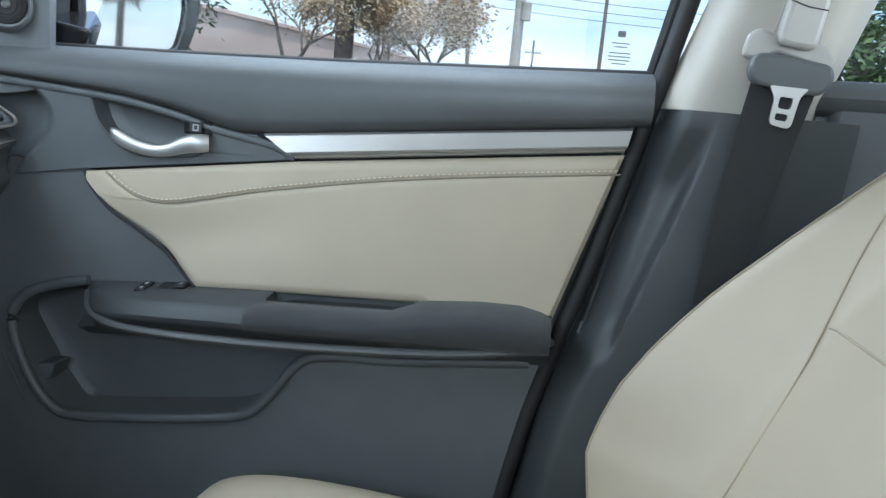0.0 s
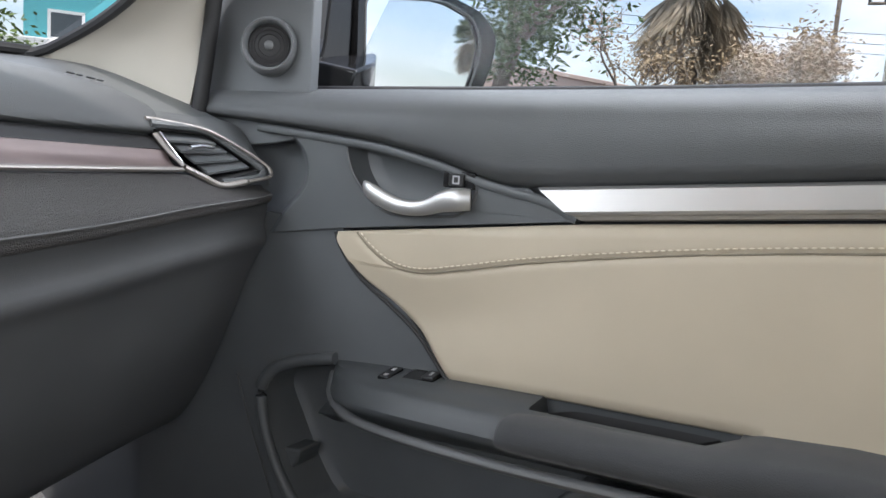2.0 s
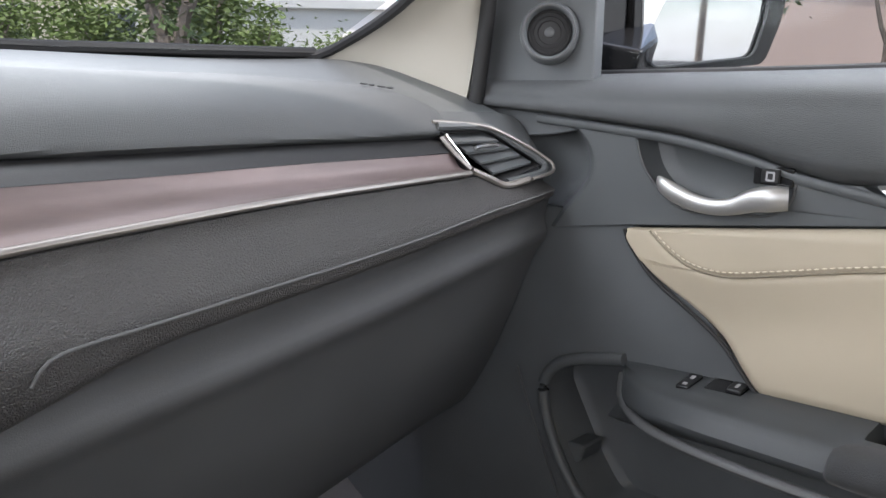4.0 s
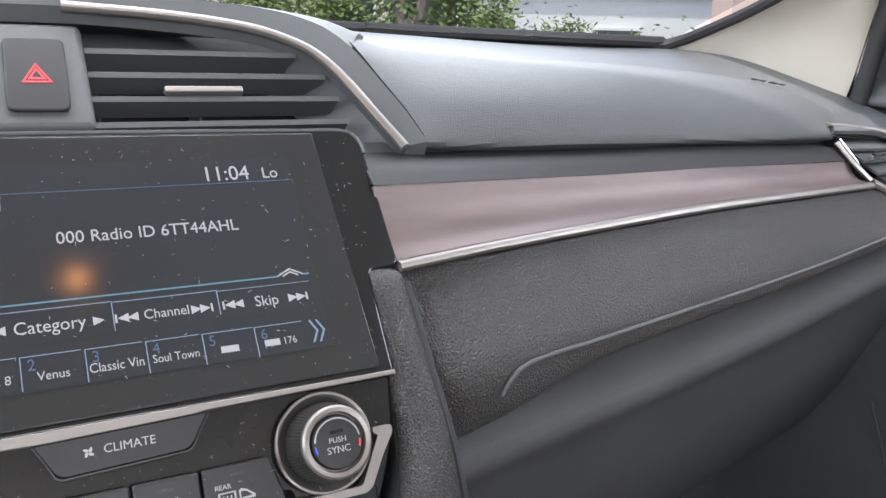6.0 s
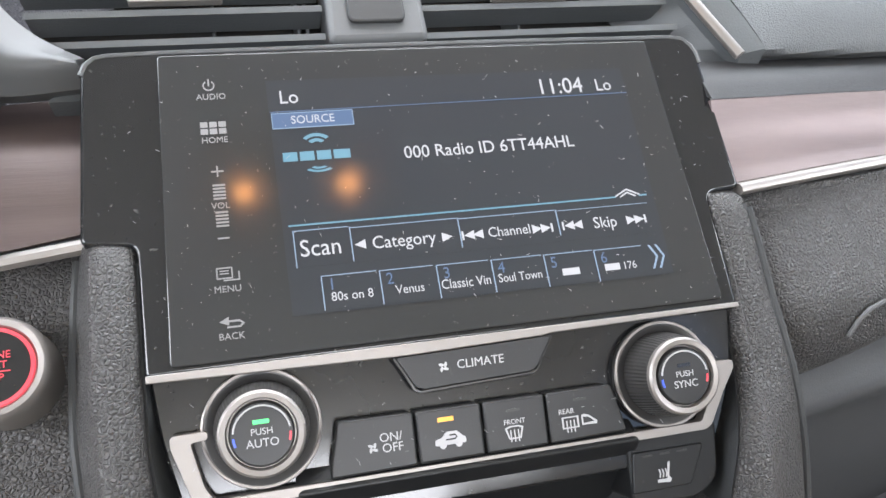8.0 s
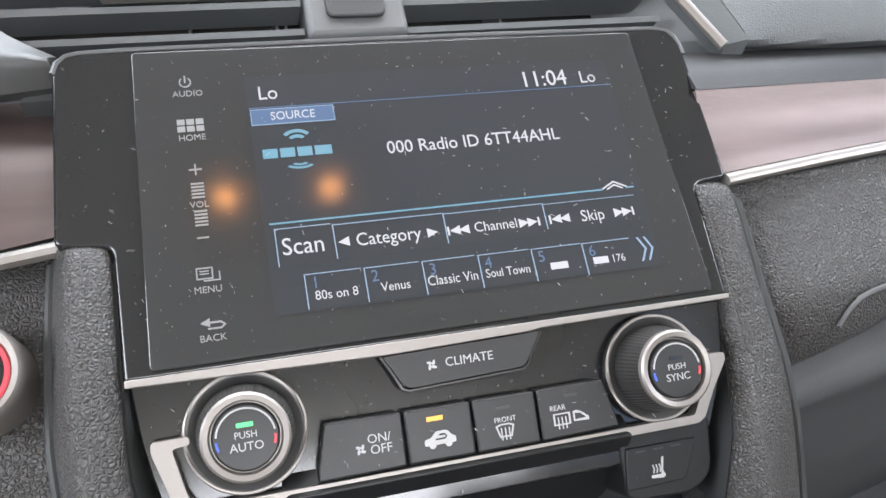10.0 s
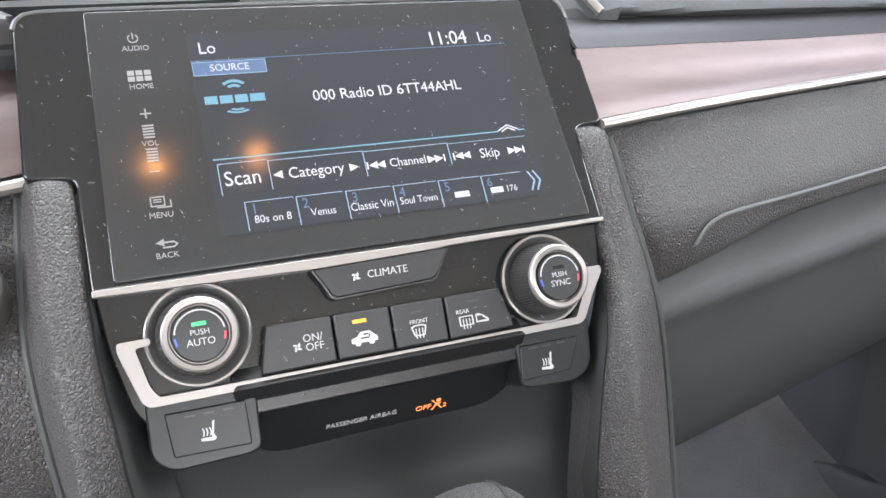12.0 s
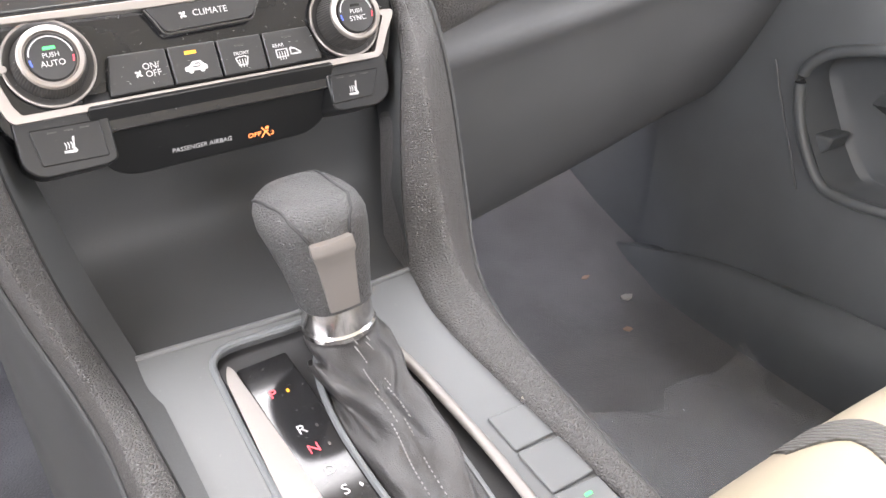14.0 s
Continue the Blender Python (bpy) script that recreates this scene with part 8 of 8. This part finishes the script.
def building(name, a, b, depth, h, mat, label, windows=(), parapet=0.25):
    """A block with its front from a to b, plan points, and dark windows in that front."""
    a, b = Vector((*a, GZ)), Vector((*b, GZ))
    d = (b - a).normalized()
    n = Vector((d.y, -d.x, 0))
    if n.dot(a) < 0:
        n = -n
    t = thing(name, label, "building", tuple((a + b) / 2))
    m = Matrix((d, n, Vector((0, 0, 1)))).transposed().to_4x4()
    m.translation = a
    ln = (b - a).length
    part("wall", prism([(0, 0), (ln, 0), (ln, depth), (0, depth)], 0, h, m), mat, t)
    part("roof_edge", prism([(-0.15, -0.15), (ln + 0.15, -0.15), (ln + 0.15, depth), (-0.15, depth)], h, h + parapet, m), mat, t, "parapet along the flat roof", bevel=0.03)
    for u, z0, w, hh in windows:
        wf = part("window", prism([(u, -0.06), (u + w, -0.06), (u + w, 0.02), (u, 0.02)], z0, z0 + hh, m), STUCCO_WHITE, t, "window frame")
        part("pane", prism([(u + 0.07, -0.075), (u + w - 0.07, -0.075), (u + w - 0.07, -0.058), (u + 0.07, -0.058)], z0 + 0.07, z0 + hh - 0.07, m), WINDOW_DARK, wf)
    return t


building("warehouse", (24.0, 21.5), (70.0, 10.5), 14.0, 5.0, STUCCO_PINK, "long low building with pale pink walls")
building("cream_house", (2.0, 21.0), (9.5, 18.2), 8.0, 5.0, STUCCO_CREAM, "cream stucco house behind the bushes", [(0.8, 1.0, 1.2, 1.3), (3.2, 1.0, 1.2, 1.3), (5.6, 1.0, 1.2, 1.3)])
building("white_house", (10.2, 18.0), (15.6, 14.5), 8.0, 2.35, STUCCO_WHITE, "white house with a teal upper storey", [(3.6, 0.7, 1.2, 0.9)])
building("teal_storey", (11.3, 17.6), (14.2, 15.7), 6.0, 4.6, TEAL, "teal painted upper storey", [(0.5, 2.6, 0.8, 0.7), (2.0, 2.6, 0.8, 0.7)])
hd = bmesh.new()
rnd = random.Random(41)
for k in range(40):
    leaf_cloud(hd, rnd, polar(44 + k * 0.9, 14.0) + Vector((0, 0, 0.75)), (0.5, 0.5, 0.55), 60, 0.07)
tagged(part("hedge", hd, HEDGE, smooth=0), "clipped yellow-green hedge along the lot", "hedge", kind="stuff")
fence = thing("block_wall", "low pale wall behind the hedge", "wall", tuple(polar(60, 17)), kind="structure")
part("wall", tube([polar(40 + k * 5, 16.5) + Vector((0, 0, 0.5)) for k in range(11)], 0.5, 4), STUCCO_CREAM, fence)
